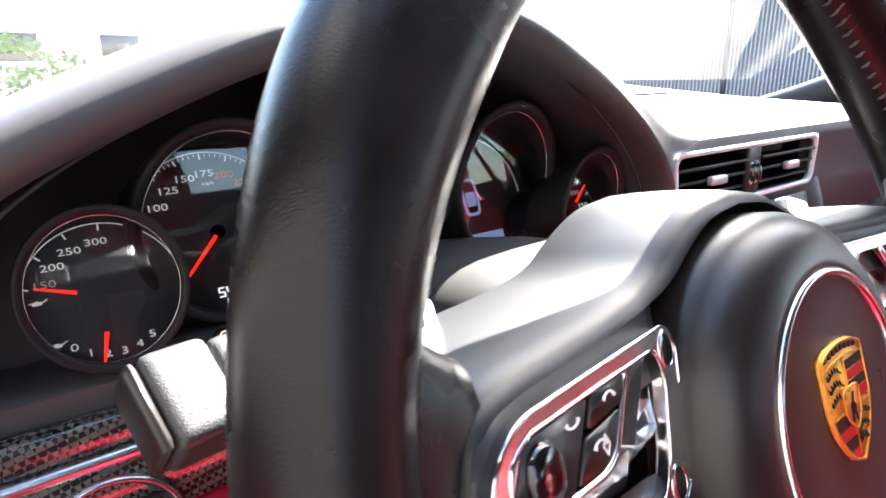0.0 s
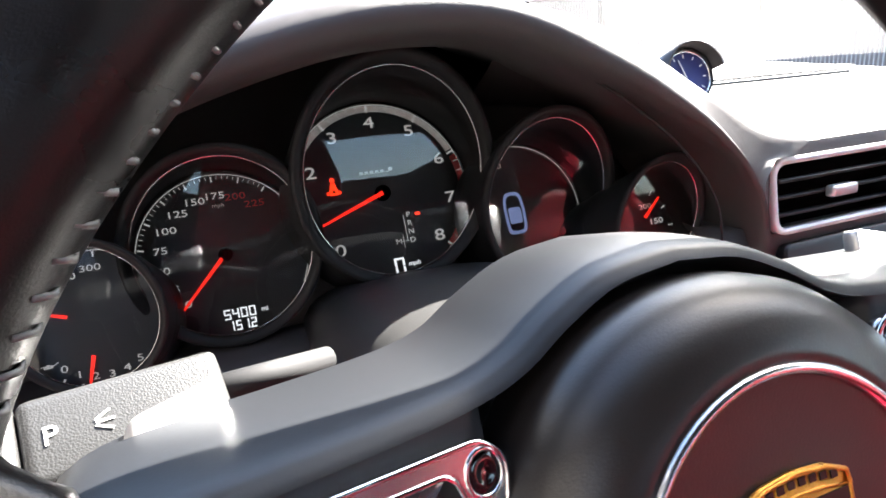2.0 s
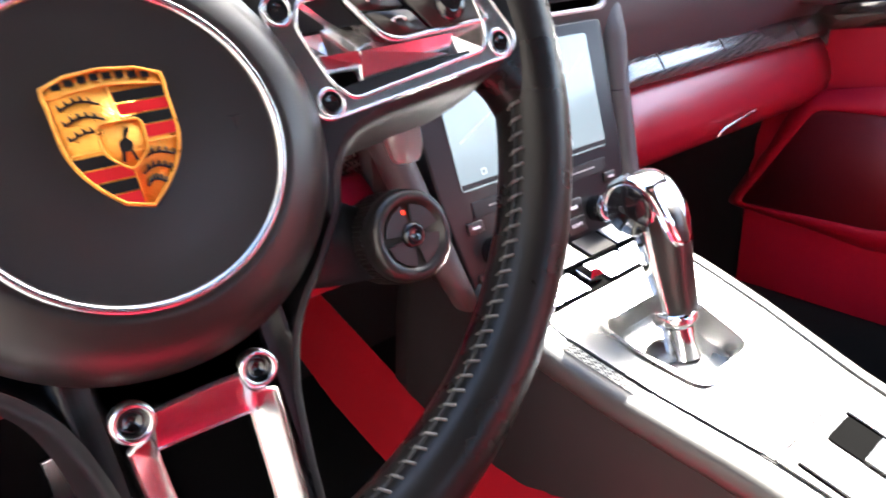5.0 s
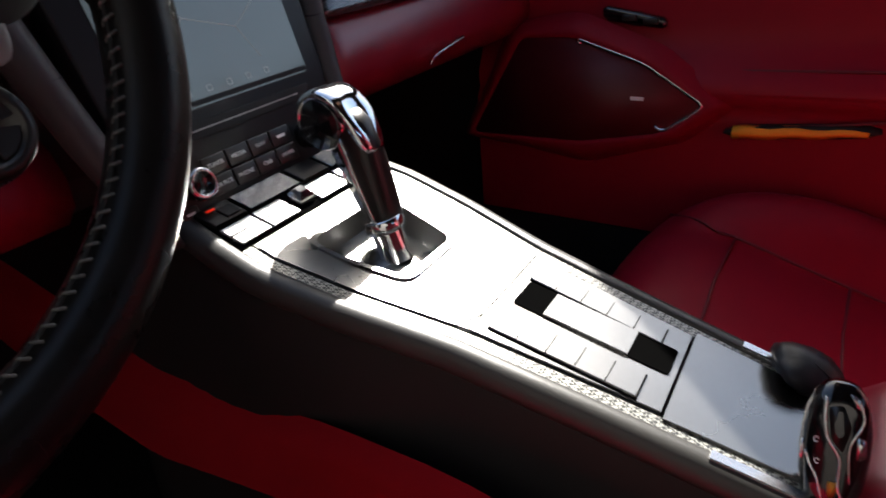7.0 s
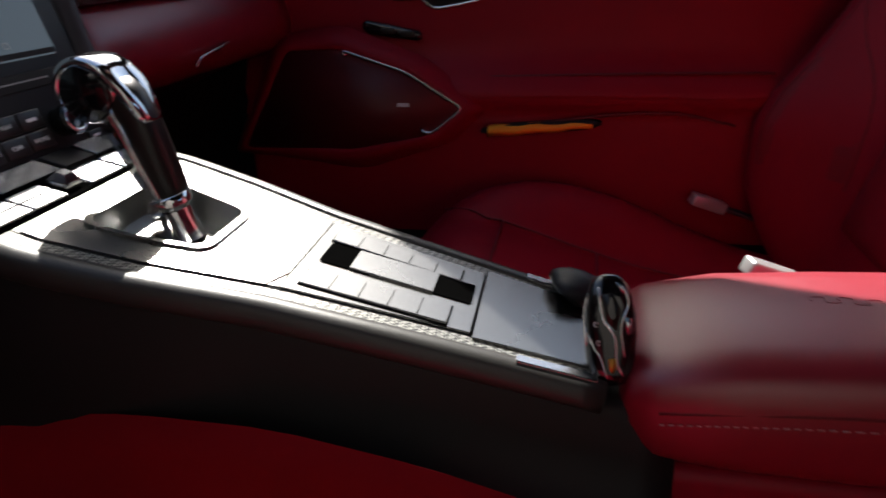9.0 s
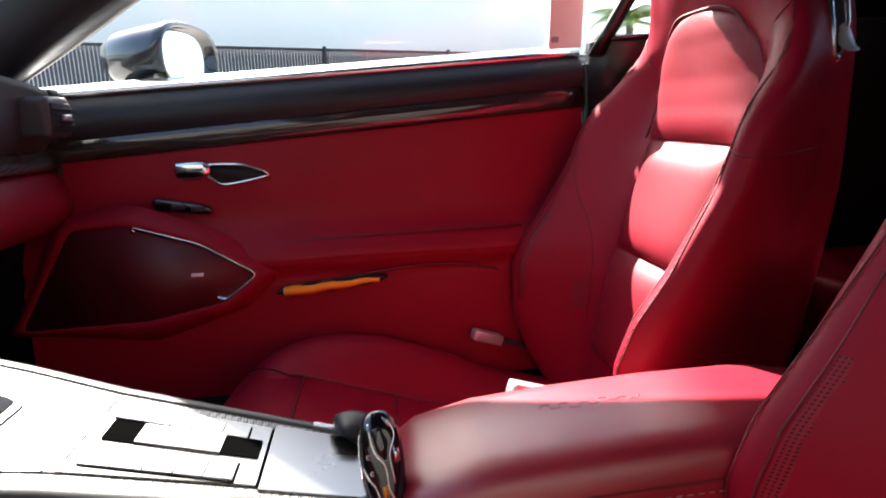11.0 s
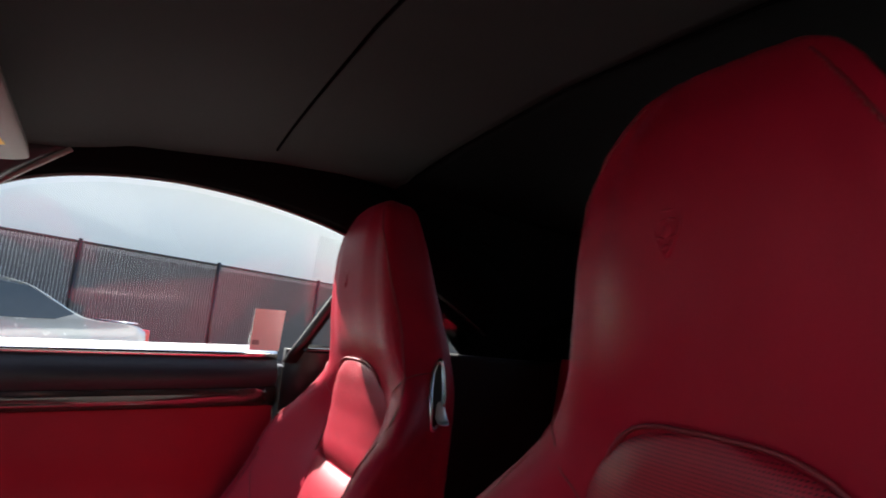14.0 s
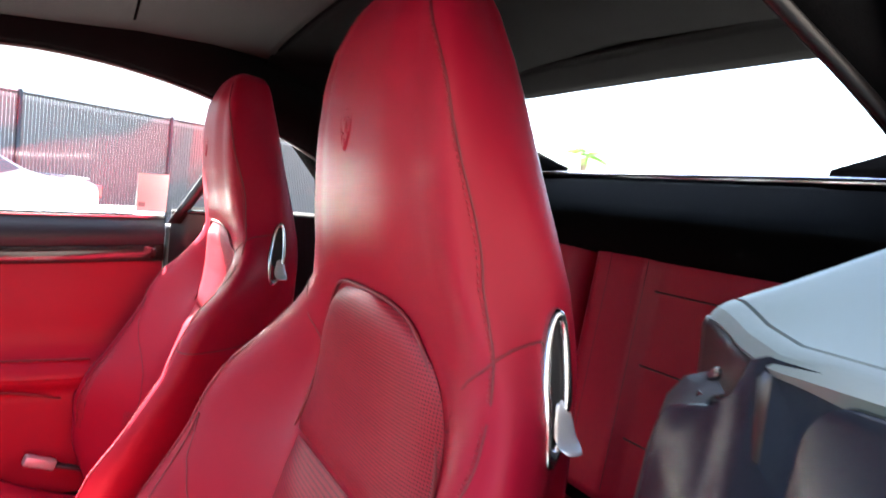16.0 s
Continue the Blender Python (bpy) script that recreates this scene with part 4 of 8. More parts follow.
        facet("facet", [(0.0765, 0.0330), (0.0850, 0.0315), (0.0880, 0.0240), (0.0805, 0.0225)], (-0.0040, 0.0004), (-0.0050, -0.0020))
        facet("bar", [(0.0825, 0.0230), (0.0985, 0.0225), (0.1000, 0.0175), (0.0850, 0.0182)], (0.0006, 0.0002), (-0.0030, -0.0030), label="bright bar")
        facet("facet", [(0.1000, 0.0225), (0.1420, 0.0220), (0.1410, 0.0150), (0.0990, 0.0105)], (-0.0010, -0.0010), (-0.0052, -0.0052), label="bright slanting facet")
        facet("facet", [(0.1440, 0.0222), (0.1560, 0.0235), (0.1545, 0.0130), (0.1460, 0.0125)], (-0.0050, 0.0), (0.0004, -0.0040))
        # Black block paints the shade of the small window in the plate.
        facet("slot", [(0.0850, 0.0168), (0.0962, 0.0160), (0.0975, 0.0098), (0.0872, 0.0090)], (-0.0044, -0.0044), (-0.0044, -0.0044), DEAD_BLACK, "slot filled with black for its shade")
        for ob in [p] + list(p.children):
            lm = ob.matrix_parent_inverse @ ob.matrix_basis if ob is not p else Matrix()
            ob.data.transform(lm.inverted() @ rise(s) @ lm)
    # lower spoke: a funnel of polished metal round a dark opening, with two screw lugs
    lip = [(-0.0168, -0.0800), (-0.0105, -0.0796), (0.0, -0.0794), (0.0085, -0.0796), (0.0128, -0.0802), (0.0142, -0.0850), (0.0170, -0.0885), (0.0215, -0.0892), (0.0240, -0.0905), (0.0240, -0.1000), (0.0225, -0.1250), (0.0205, -0.1600),
           (-0.0235, -0.1600), (-0.0255, -0.1250), (-0.0275, -0.1000), (-0.0275, -0.0905), (-0.0255, -0.0890), (-0.0215, -0.0882), (-0.0185, -0.0860)]
    hole = [(-0.0182, -0.0950), (-0.0110, -0.0952), (0.0, -0.0958), (0.0080, -0.0964), (0.0132, -0.0968), (0.0138, -0.0972), (0.0141, -0.0980), (0.0141, -0.0990), (0.0140, -0.1005), (0.0137, -0.1060), (0.0128, -0.1270), (0.0110, -0.1560),
            (-0.0165, -0.1560), (-0.0180, -0.1270), (-0.0187, -0.1060), (-0.0188, -0.1000), (-0.0188, -0.0985), (-0.0187, -0.0970), (-0.0186, -0.0958)]
    rings = [[(x, y, h) for x, y in ol] for ol, h in ((lip, -0.004), (lip, 0.0014))]
    for k_, h in ((0.05, 0.0020), (0.10, 0.0014), (0.14, -0.0010), (0.55, -0.0028), (0.92, -0.0050), (1.0, -0.0056), (1.0, -0.0090)):
        rings.append([(lerp(x, u, k_), lerp(y, v, k_), h) for (x, y), (u, v) in zip(lip, hole)])
    low = part("spoke_plate", loft_bm(rings, caps=False), POLISHED, t, "polished aluminium funnel on the lower spoke")
    sharp(low, 40)
    part("inner_edge", tube_bm([(x, y, -0.0054) for x, y in hole], 0.0005, 6, closed=True), CHROME, low)
    # Black floor stands for the shade down in the opening.
    part("recess", poly_bm([(x * 1.02, y) for x, y in hole][::-1], -0.0092, -0.0086), DEAD_BLACK, low, "opening painted black for its shade", smooth=False)
    for x, y in ((-0.0230, -0.0815), (0.0200, -0.0815)):
        part("screw_boss", lathe_bm([(0.0072, -0.004), (0.0071, 0.0014), (0.0064, 0.0021), (0.0052, 0.0022), (0.0049, 0.0014), (0.0048, -0.003)], 32), POLISHED, low, local=pose(x, y, 0))
        part("screw", lathe_bm([(0.0048, -0.0022), (0.0040, -0.0016), (0.0028, -0.0017), (0.0022, -0.0026), (0.0004, -0.0026)], 20), GLOSS_BLACK, low, local=pose(x, y, 0))

    # drive mode switch on its arm
    arm = part("switch_arm", poly_bm(rounded([(0.050, -0.018), (0.084, -0.036), (0.100, -0.046), (0.096, -0.072), (0.060, -0.066), (0.035, -0.055)], 0.008, 4), -0.040, -0.018, 0.004, 2), SPOKE, t)
    sw = part("mode_switch", lathe_bm([(0.0195, -0.034), (0.0205, -0.028), (0.0205, -0.006), (0.0198, -0.001), (0.0180, 0.0008), (0.0150, 0.0006), (0.0140, -0.002), (0.0004, -0.002)], 48), SOFT_BLACK, t, "round drive mode switch", local=pose(0.1005, -0.0560, -0.001))
    part("knurling", merged([(lambda b, q: (b.transform(Matrix.Rotation(q * 2 * math.pi / 60, 4, "Z")), b)[1])(box_bm(-0.0005, 0.0005, 0.0200, 0.0211, -0.026, -0.009), q) for q in range(60)]), SOFT_BLACK, sw, smooth=False)
    for a in (0, 90, 180, 270):
        b = poly_bm([(0.006 * math.cos(q), 0.006 * math.sin(q)) for q in (-0.62, -0.2, 0.2, 0.62)] + [(0.0135 * math.cos(q), 0.0135 * math.sin(q)) for q in (0.62, 0.2, -0.2, -0.62)], -0.0018, -0.0006)
        part("switch_segment", b, SOFT_BLACK, sw, smooth=False, local=pose(0, 0, 0, 0, 0, a + 45))
    part("switch_button", lathe_bm([(0.0055, -0.002), (0.0052, 0.0008), (0.0042, 0.0012), (0.0004, 0.0002)], 28), GLOSS_BLACK, sw)
    part("switch_lamp", lathe_bm([(0.0004, -0.0003), (0.0010, -0.0004)], 10), LIT_RED, sw, local=pose(-0.002, 0.0105, 0))
    # shift paddles
    for s in (-1, 1):
        pd = part("shift_paddle", poly_bm(rounded([(s * x, y) for x, y in ([(0.118, 0.020), (0.1205, 0.045), (0.1225, 0.0740), (0.147, 0.0675), (0.1495, 0.045), (0.1500, 0.0), (0.1480, -0.018), (0.1430, -0.0262), (0.1305, -0.0245), (0.1285, -0.005)][::s])], 0.0035, 3), -0.050, -0.044, 0.0015, 2), SILVER, t, "silver shift paddle")
        part("paddle_mark", frame_bm([(s * 0.139 - 0.006, 0.060), (s * 0.139 + 0.006, 0.060), (s * 0.139 + 0.006, 0.0635), (s * 0.139 - 0.006, 0.0635)], [(s * 0.139 - 0.005, 0.0608), (s * 0.139 + 0.005, 0.0608), (s * 0.139 + 0.005, 0.0627), (s * 0.139 - 0.005, 0.0627)], -0.0445, -0.0435), MARK, pd, smooth=False)
    return t


wheel()


def column():
    t = thing("steering_column", "grained black steering column cover with indicator stalk", "steering column")
    rings = []
    for y, cx, cz, w, h in ((0.30, -0.37, 0.684, 0.070, 0.040), (0.25, -0.37, 0.692, 0.072, 0.046), (0.20, -0.37, 0.699, 0.073, 0.050), (0.15, -0.37, 0.706, 0.072, 0.050), (0.10, -0.37, 0.715, 0.070, 0.046), (0.07, -0.37, 0.719, 0.066, 0.042), (0.062, -0.37, 0.719, 0.058, 0.036)):
        ring = []
        for k in range(32):
            a = 2 * math.pi * k / 32
            c, s = math.cos(a), math.sin(a)
            ring.append((cx + w * math.copysign(abs(c) ** 0.55, c), y, cz + h * math.copysign(abs(s) ** 0.6, s)))
        rings.append(ring)
    part("cover", loft_bm(rings), GRAINED, t, "grained black plastic cover")
    # stalk with a flat end
    m = axes((-0.492, 0.122, 0.753), (-0.97, -0.20, 0.05), (0.1, -0.62, 0.78))
    body = part("indicator_stalk", merged([box_bm(0.0, 0.058, -0.0145, 0.0145, -0.009, 0.009, 0.004, 3)]), GRAINED, t, "black stalk with white lamp sign", local=m)
    part("stalk_end", box_bm(0.0582, 0.0790, -0.0155, 0.0155, -0.0105, 0.0105, 0.004, 3), GRAINED, body)
    part("stalk_tip", box_bm(0.0792, 0.0835, -0.0145, 0.0145, -0.0095, 0.0095, 0.003, 2), SOFT_BLACK, body)
    part("stalk_root", tube_bm([(-0.045, -0.012, -0.022), (0.002, -0.004, -0.002)], [0.005, 0.005], 14), MATT, body)
    text_part("P", 0.0085, MARK, body, pose(0.050, 0.0, 0.0093, 0, 0, 180), "lamp_sign", thick=0.0002)
    part("lamp_rays", merged([(lambda b, a: (b.transform(Matrix.Translation((0.040, 0.0, 0.0093)) @ Matrix.Rotation(radians(a), 4, "Z")), b)[1])(box_bm(-0.0068, -0.0018, -0.00035, 0.00035, -0.0001, 0.0002), a) for a in (-28, 0, 28)]), MARK, body, smooth=False)
    return t


column()


# ---- middle of the dash: vents, screen, buttons ----
def centre_vent():
    t = thing("centre_vent", "twin centre air vents in a silver frame with black slats", "air vent")
    m = axes((0, 0.2125, 0.7500), (1, 0, 0), (0, -0.999, 0.03))
    # Back plate near black, so the vent's inner shade is in its colour.
    base = part("recess", poly_bm(rounded([(-0.1335, -0.021), (-0.138, 0.028), (0.138, 0.028), (0.1335, -0.021)][::-1], 0.010, 5), -0.020, -0.0160), DEAD_BLACK, t, local=m)
    o = rounded([(-0.133, -0.0225), (-0.1395, 0.0305), (0.1395, 0.0305), (0.133, -0.0225)][::-1], 0.012, 6)
    i_ = rounded([(-0.1292, -0.0187), (-0.1352, 0.0262), (0.1352, 0.0262), (0.1292, -0.0187)][::-1], 0.010, 6)
    fr = part("silver_frame", frame_bm(o, i_, -0.004, 0.0022), FRAME, t, "silver frame", local=m)
    for s in (-1, 1):
        for v in (-0.010, 0.003, 0.015):
            part("slat", box_bm(min(s * 0.014, s * 0.132), max(s * 0.014, s * 0.132), v - 0.0012, v + 0.0012, -0.0034, 0.0002, 0.0007, 2), BEZEL, t, local=m @ pose(0, 0, 0, 10, 0, 0))
        sl = part("slider", box_bm(s * 0.073 - 0.0125, s * 0.073 + 0.0125, -0.0012, 0.0068, 0.0004, 0.0075, 0.0022, 3), SILVER, t, "silver vent slider", local=m)
    part("centre_post", box_bm(-0.0125, 0.0125, -0.0205, 0.027, -0.0034, 0.0008, 0.002, 2), SOFT_BLACK, t, local=m)
    for s in (-1, 1):
        part("thumb_wheel", lathe_bm([(0.0004, -0.0022), (0.0165, -0.0022), (0.0172, -0.001), (0.0172, 0.001), (0.0165, 0.0022), (0.0004, 0.0022)], 36), GLOSS_BLACK, t, local=m @ pose(s * 0.0055, 0, -0.0110, 0, 90, 0))
    # the passenger-side edge piece beside the vents
    return t


centre_vent()


def centre_stack():
    t = thing("centre_stack", "glossy black centre stack with touch screen, knobs and button rows", "car radio")
    m = axes((0, 0.163, 0.555), (1, 0, 0), (0, -0.963, 0.27))
    part("panel", poly_bm(rounded([(-0.104, -0.040), (0.104, -0.040), (0.118, 0.05), (0.124, 0.172), (-0.124, 0.172), (-0.118, 0.05)], 0.008, 4), -0.06, 0.0, 0.0025, 2), PANEL_BLACK, t, local=m)
    part("screen", poly_bm(rounded([(-0.094, 0.050), (0.094, 0.050), (0.096, 0.160), (-0.096, 0.160)], 0.004, 3), 0.0005, 0.0012), SCREEN, t, "grey-blue lit touch screen", smooth=False, local=m)
    for c in range(6):
        x, y = -0.0665 + c * 0.0222, 0.0625
        part("screen_icon", frame_bm(rounded([(x - 0.003, y - 0.0028), (x + 0.003, y - 0.0028), (x + 0.003, y + 0.0028), (x - 0.003, y + 0.0028)], 0.001, 2), rounded([(x - 0.0020, y - 0.0018), (x + 0.0020, y - 0.0018), (x + 0.0020, y + 0.0018), (x - 0.0020, y + 0.0018)], 0.001, 2), 0.0012, 0.0014), SCREEN_ICON, t, smooth=False, local=m)
    part("screen_band", box_bm(-0.0935, 0.0935, 0.0515, 0.0560, 0.0011, 0.0014), MATT, t, smooth=False, local=m)
    for x0, y0, x1, y1 in ((-0.085, 0.090, -0.020, 0.120), (-0.020, 0.120, 0.030, 0.105), (0.030, 0.105, 0.085, 0.140), (-0.050, 0.150, -0.020, 0.120), (0.030, 0.105, 0.045, 0.075)):
        part("map_line", tube_bm([(x0, y0, 0.0012), (x1, y1, 0.0012)], 0.0006, 4), SCREEN_ICON, t, smooth=False, local=m)
    part("disc_slot", box_bm(-0.088, 0.088, 0.026, 0.040, 0.0002, 0.0015, 0.001, 2), MATT, t, local=m)
    part("slot_line", box_bm(-0.070, 0.070, 0.0325, 0.0338, 0.0014, 0.0019), MARK_DIM, t, smooth=False, local=m)
    for kx in (-0.0765, 0.0600):
        kn = part("knob", lathe_bm([(0.0125, 0.0), (0.0125, 0.008), (0.0140, 0.009), (0.0140, 0.015), (0.0128, 0.0175), (0.0092, 0.0180), (0.0086, 0.0170), (0.0004, 0.0170)], 40), GLOSS_BLACK, t, "black knob with chrome ring", local=m @ pose(kx, -0.006, 0))
        part("knob_ring", lathe_bm([(0.0126, 0.0176), (0.0116, 0.0186), (0.0098, 0.0184), (0.0094, 0.0174)], 40), CHROME, kn)
    words = (("TUNER", "MEDIA", "NAV", ""), ("SOURCE", "PHONE", "CAR", "HOME"))
    for r in range(2):
        for c in range(4):
            x, y = -0.0490 + c * 0.0262, 0.0030 - r * 0.0175
            b = part("push_button", box_bm(x - 0.0124, x + 0.0124, y - 0.0078, y + 0.0078, 0.0, 0.0026, 0.0010, 2), SOFT_BLACK, t, local=m)
            if words[r][c]:
                text_part(words[r][c], 0.0050, MARK, b, pose(x, y, 0.0028), "button_print", thick=0.0001, stretch=1.1)
            else:
                part("button_print", box_bm(x - 0.0050, x + 0.0050, y - 0.0014, y + 0.0014, 0.0024, 0.0029), MARK, b, smooth=False)
    for kx in (-0.0900, 0.0900):
        for y in (0.019, -0.026):
            b = part("push_button", box_bm(kx - 0.0085, kx + 0.0085, y - 0.0050, y + 0.0050, 0.0, 0.0030, 0.0010, 2), SOFT_BLACK, t, local=m)
            part("button_print", box_bm(kx - 0.004, kx + 0.004, y - 0.0010, y + 0.0010, 0.0028, 0.0033), MARK, b, smooth=False)
    # padded wings beside it
    for s in (-1, 1):
        rings = []
        for x, y, z, w in ((0.158, 0.222, 0.735, 0.017), (0.152, 0.205, 0.70, 0.016), (0.143, 0.192, 0.655, 0.015), (0.133, 0.172, 0.60, 0.014), (0.122, 0.150, 0.545, 0.012), (0.116, 0.135, 0.515, 0.010)):
            rings.append([(s * x + w * math.cos(k * math.pi / 8), y + 0.018 + w * 1.4 * math.sin(k * math.pi / 8), z) for k in range(16)])
        wg = part("side_wing", loft_bm(rings), LEATHER_DASH, t, "black leather side wing")
        part("wing_joint", loft_bm([[(s * 0.1415 + 0.0152 * math.cos(k * math.pi / 8), 0.2085 + 0.0212 * math.sin(k * math.pi / 8), z) for k in range(16)] for z in (0.6485, 0.6500)]), MATT, wg)
    return t


centre_stack()


def stopwatch():
    t = thing("dash_stopwatch", "small round stopwatch pod on top of the dashboard", "clock")
    c, n = (-0.01, 0.430, 0.825), Vector((-0.15, -0.95, 0.28))
    m = axes(c, (1, -0.1, 0), n)
    part("pod", lathe_bm([(0.010, -0.045), (0.024, -0.040), (0.0285, -0.02), (0.0290, 0.004), (0.0275, 0.008), (0.0255, 0.005)], 40), SOFT_BLACK, t, local=m)
    part("dial", lathe_bm([(0.0004, 0.002), (0.0255, 0.002)], 40), mat("blue_dial", (0.03, 0.035, 0.14), 0.3), t, "dark blue dial", local=m)
    part("rim_ring", lathe_bm([(0.0262, 0.004), (0.0256, 0.0065), (0.0245, 0.0055), (0.0246, 0.003)], 40), CHROME, t, local=m)
    part("hand", box_bm(-0.0006, 0.0006, -0.002, 0.019, 0.003, 0.0036), MARK, t, local=m @ pose(0, 0, 0, 0, 0, 20))
    tk = []
    for i in range(12):
        b = box_bm(-0.0006, 0.0006, 0.0195, 0.0232, 0.0024, 0.0028)
        b.transform(Matrix.Rotation(i * math.pi / 6, 4, "Z"))
        tk.append(b)
    part("dial_marks", merged(tk), MARK, t, smooth=False, local=m)
    part("pod_hood", loft_bm([[((0.0300 + k) * math.cos(a), (0.0300 + k) * math.sin(a), h) for a in [radians(10 + 16 * q) for q in range(11)]] for k, h in ((-0.0012, -0.02), (0.0, 0.022), (0.0022, 0.022), (0.001, -0.02))], closed=False, caps=False), SOFT_BLACK, t, local=m)
    part("foot", box_bm(-0.034, 0.014, 0.425, 0.47, 0.792, 0.805, 0.004, 2), SOFT_BLACK, t)
    # defroster slots behind
    return t


stopwatch()


def defroster():
    t = thing("defroster_vent", "long black defroster vent along the windscreen", "air vent")
    part("grille_frame", box_bm(-0.05, 0.42, 0.56, 0.60, 0.800, 0.8085, 0.002, 2), SOFT_BLACK, t)
    for i in range(24):
        x = -0.04 + i * 0.0192
        part("slat", box_bm(x, x + 0.004, 0.563, 0.597, 0.806, 0.8105, 0.0008, 1), MATT, t)
    return t


defroster()


def round_vent():
    t = thing("side_vent", "round black side air vent with silver ring below the carbon strip", "air vent")
    m = axes((-0.568, 0.246, 0.617), (1, 0, 0), (0, -0.99, 0.1))
    part("ring", lathe_bm([(0.036, -0.004), (0.0365, 0.003), (0.0345, 0.005), (0.033, 0.003), (0.033, -0.006)], 48), SATIN, t, local=m)
    part("bowl", lathe_bm([(0.033, 0.001), (0.028, -0.004), (0.0004, -0.006)], 40), MATT, t, local=m)
    for v in (-0.016, -0.005, 0.006, 0.017):
        w = math.sqrt(0.0325 ** 2 - v * v)
        part("slat", box_bm(-w, w, v - 0.001, v + 0.001, -0.004, 0.002, 0.0006, 1), SOFT_BLACK, t, local=m)
    return t


round_vent()


def dash_end_vent():
    t = thing("side_vent", "black side air vent at the passenger end of the dashboard", "air vent")
    part("housing", box_bm(0.585, 0.668, 0.176, 0.262, 0.690, 0.757, 0.014, 4), LEATHER_DASH, t)
    part("vent_mouth", box_bm(0.593, 0.660, 0.1735, 0.18, 0.700, 0.746, 0.003, 2), MATT, t)
    for z in (0.709, 0.718, 0.727, 0.736):
        part("slat", box_bm(0.595, 0.658, 0.1705, 0.177, z - 0.0012, z + 0.0012, 0.0005, 1), BEZEL, t)
    part("slider", box_bm(0.617, 0.640, 0.165, 0.172, 0.7175, 0.7265, 0.002, 2), SILVER, t, "silver vent slider")
    return t


dash_end_vent()
# ---- centre console ----
def zc(y):
    return 0.447 + 0.2577 * (y + 0.15)


HW = [(-0.36, 0.056), (-0.30, 0.058), (-0.246, 0.062), (-0.174, 0.068), (-0.08, 0.077), (0.0, 0.094), (0.07, 0.103), (0.11, 0.100), (0.17, 0.092), (0.24, 0.090)]


def hw(y):
    return curve_at(HW, y)[0]


CS = math.atan(0.2577)


def on_console(x, y, h=0.0):
    return (x, y - h * math.sin(CS), zc(y) + h * math.cos(CS))


def strip_bm(f0, f1, y0, y1, h0, h1, n=24):
    """A strip lying on the console between two side lines."""
    rings = []
    for i in range(n + 1):
        y = lerp(y0, y1, i / n)
        a, b = f0(y), f1(y)
        rings.append([on_console(a, y, h0), on_console(a, y, h1 - 0.0006), on_console(a + math.copysign(0.0008, b - a), y, h1), on_console(b - math.copysign(0.0008, b - a), y, h1), on_console(b, y, h1 - 0.0006), on_console(b, y, h0)])
    return loft_bm(rings)


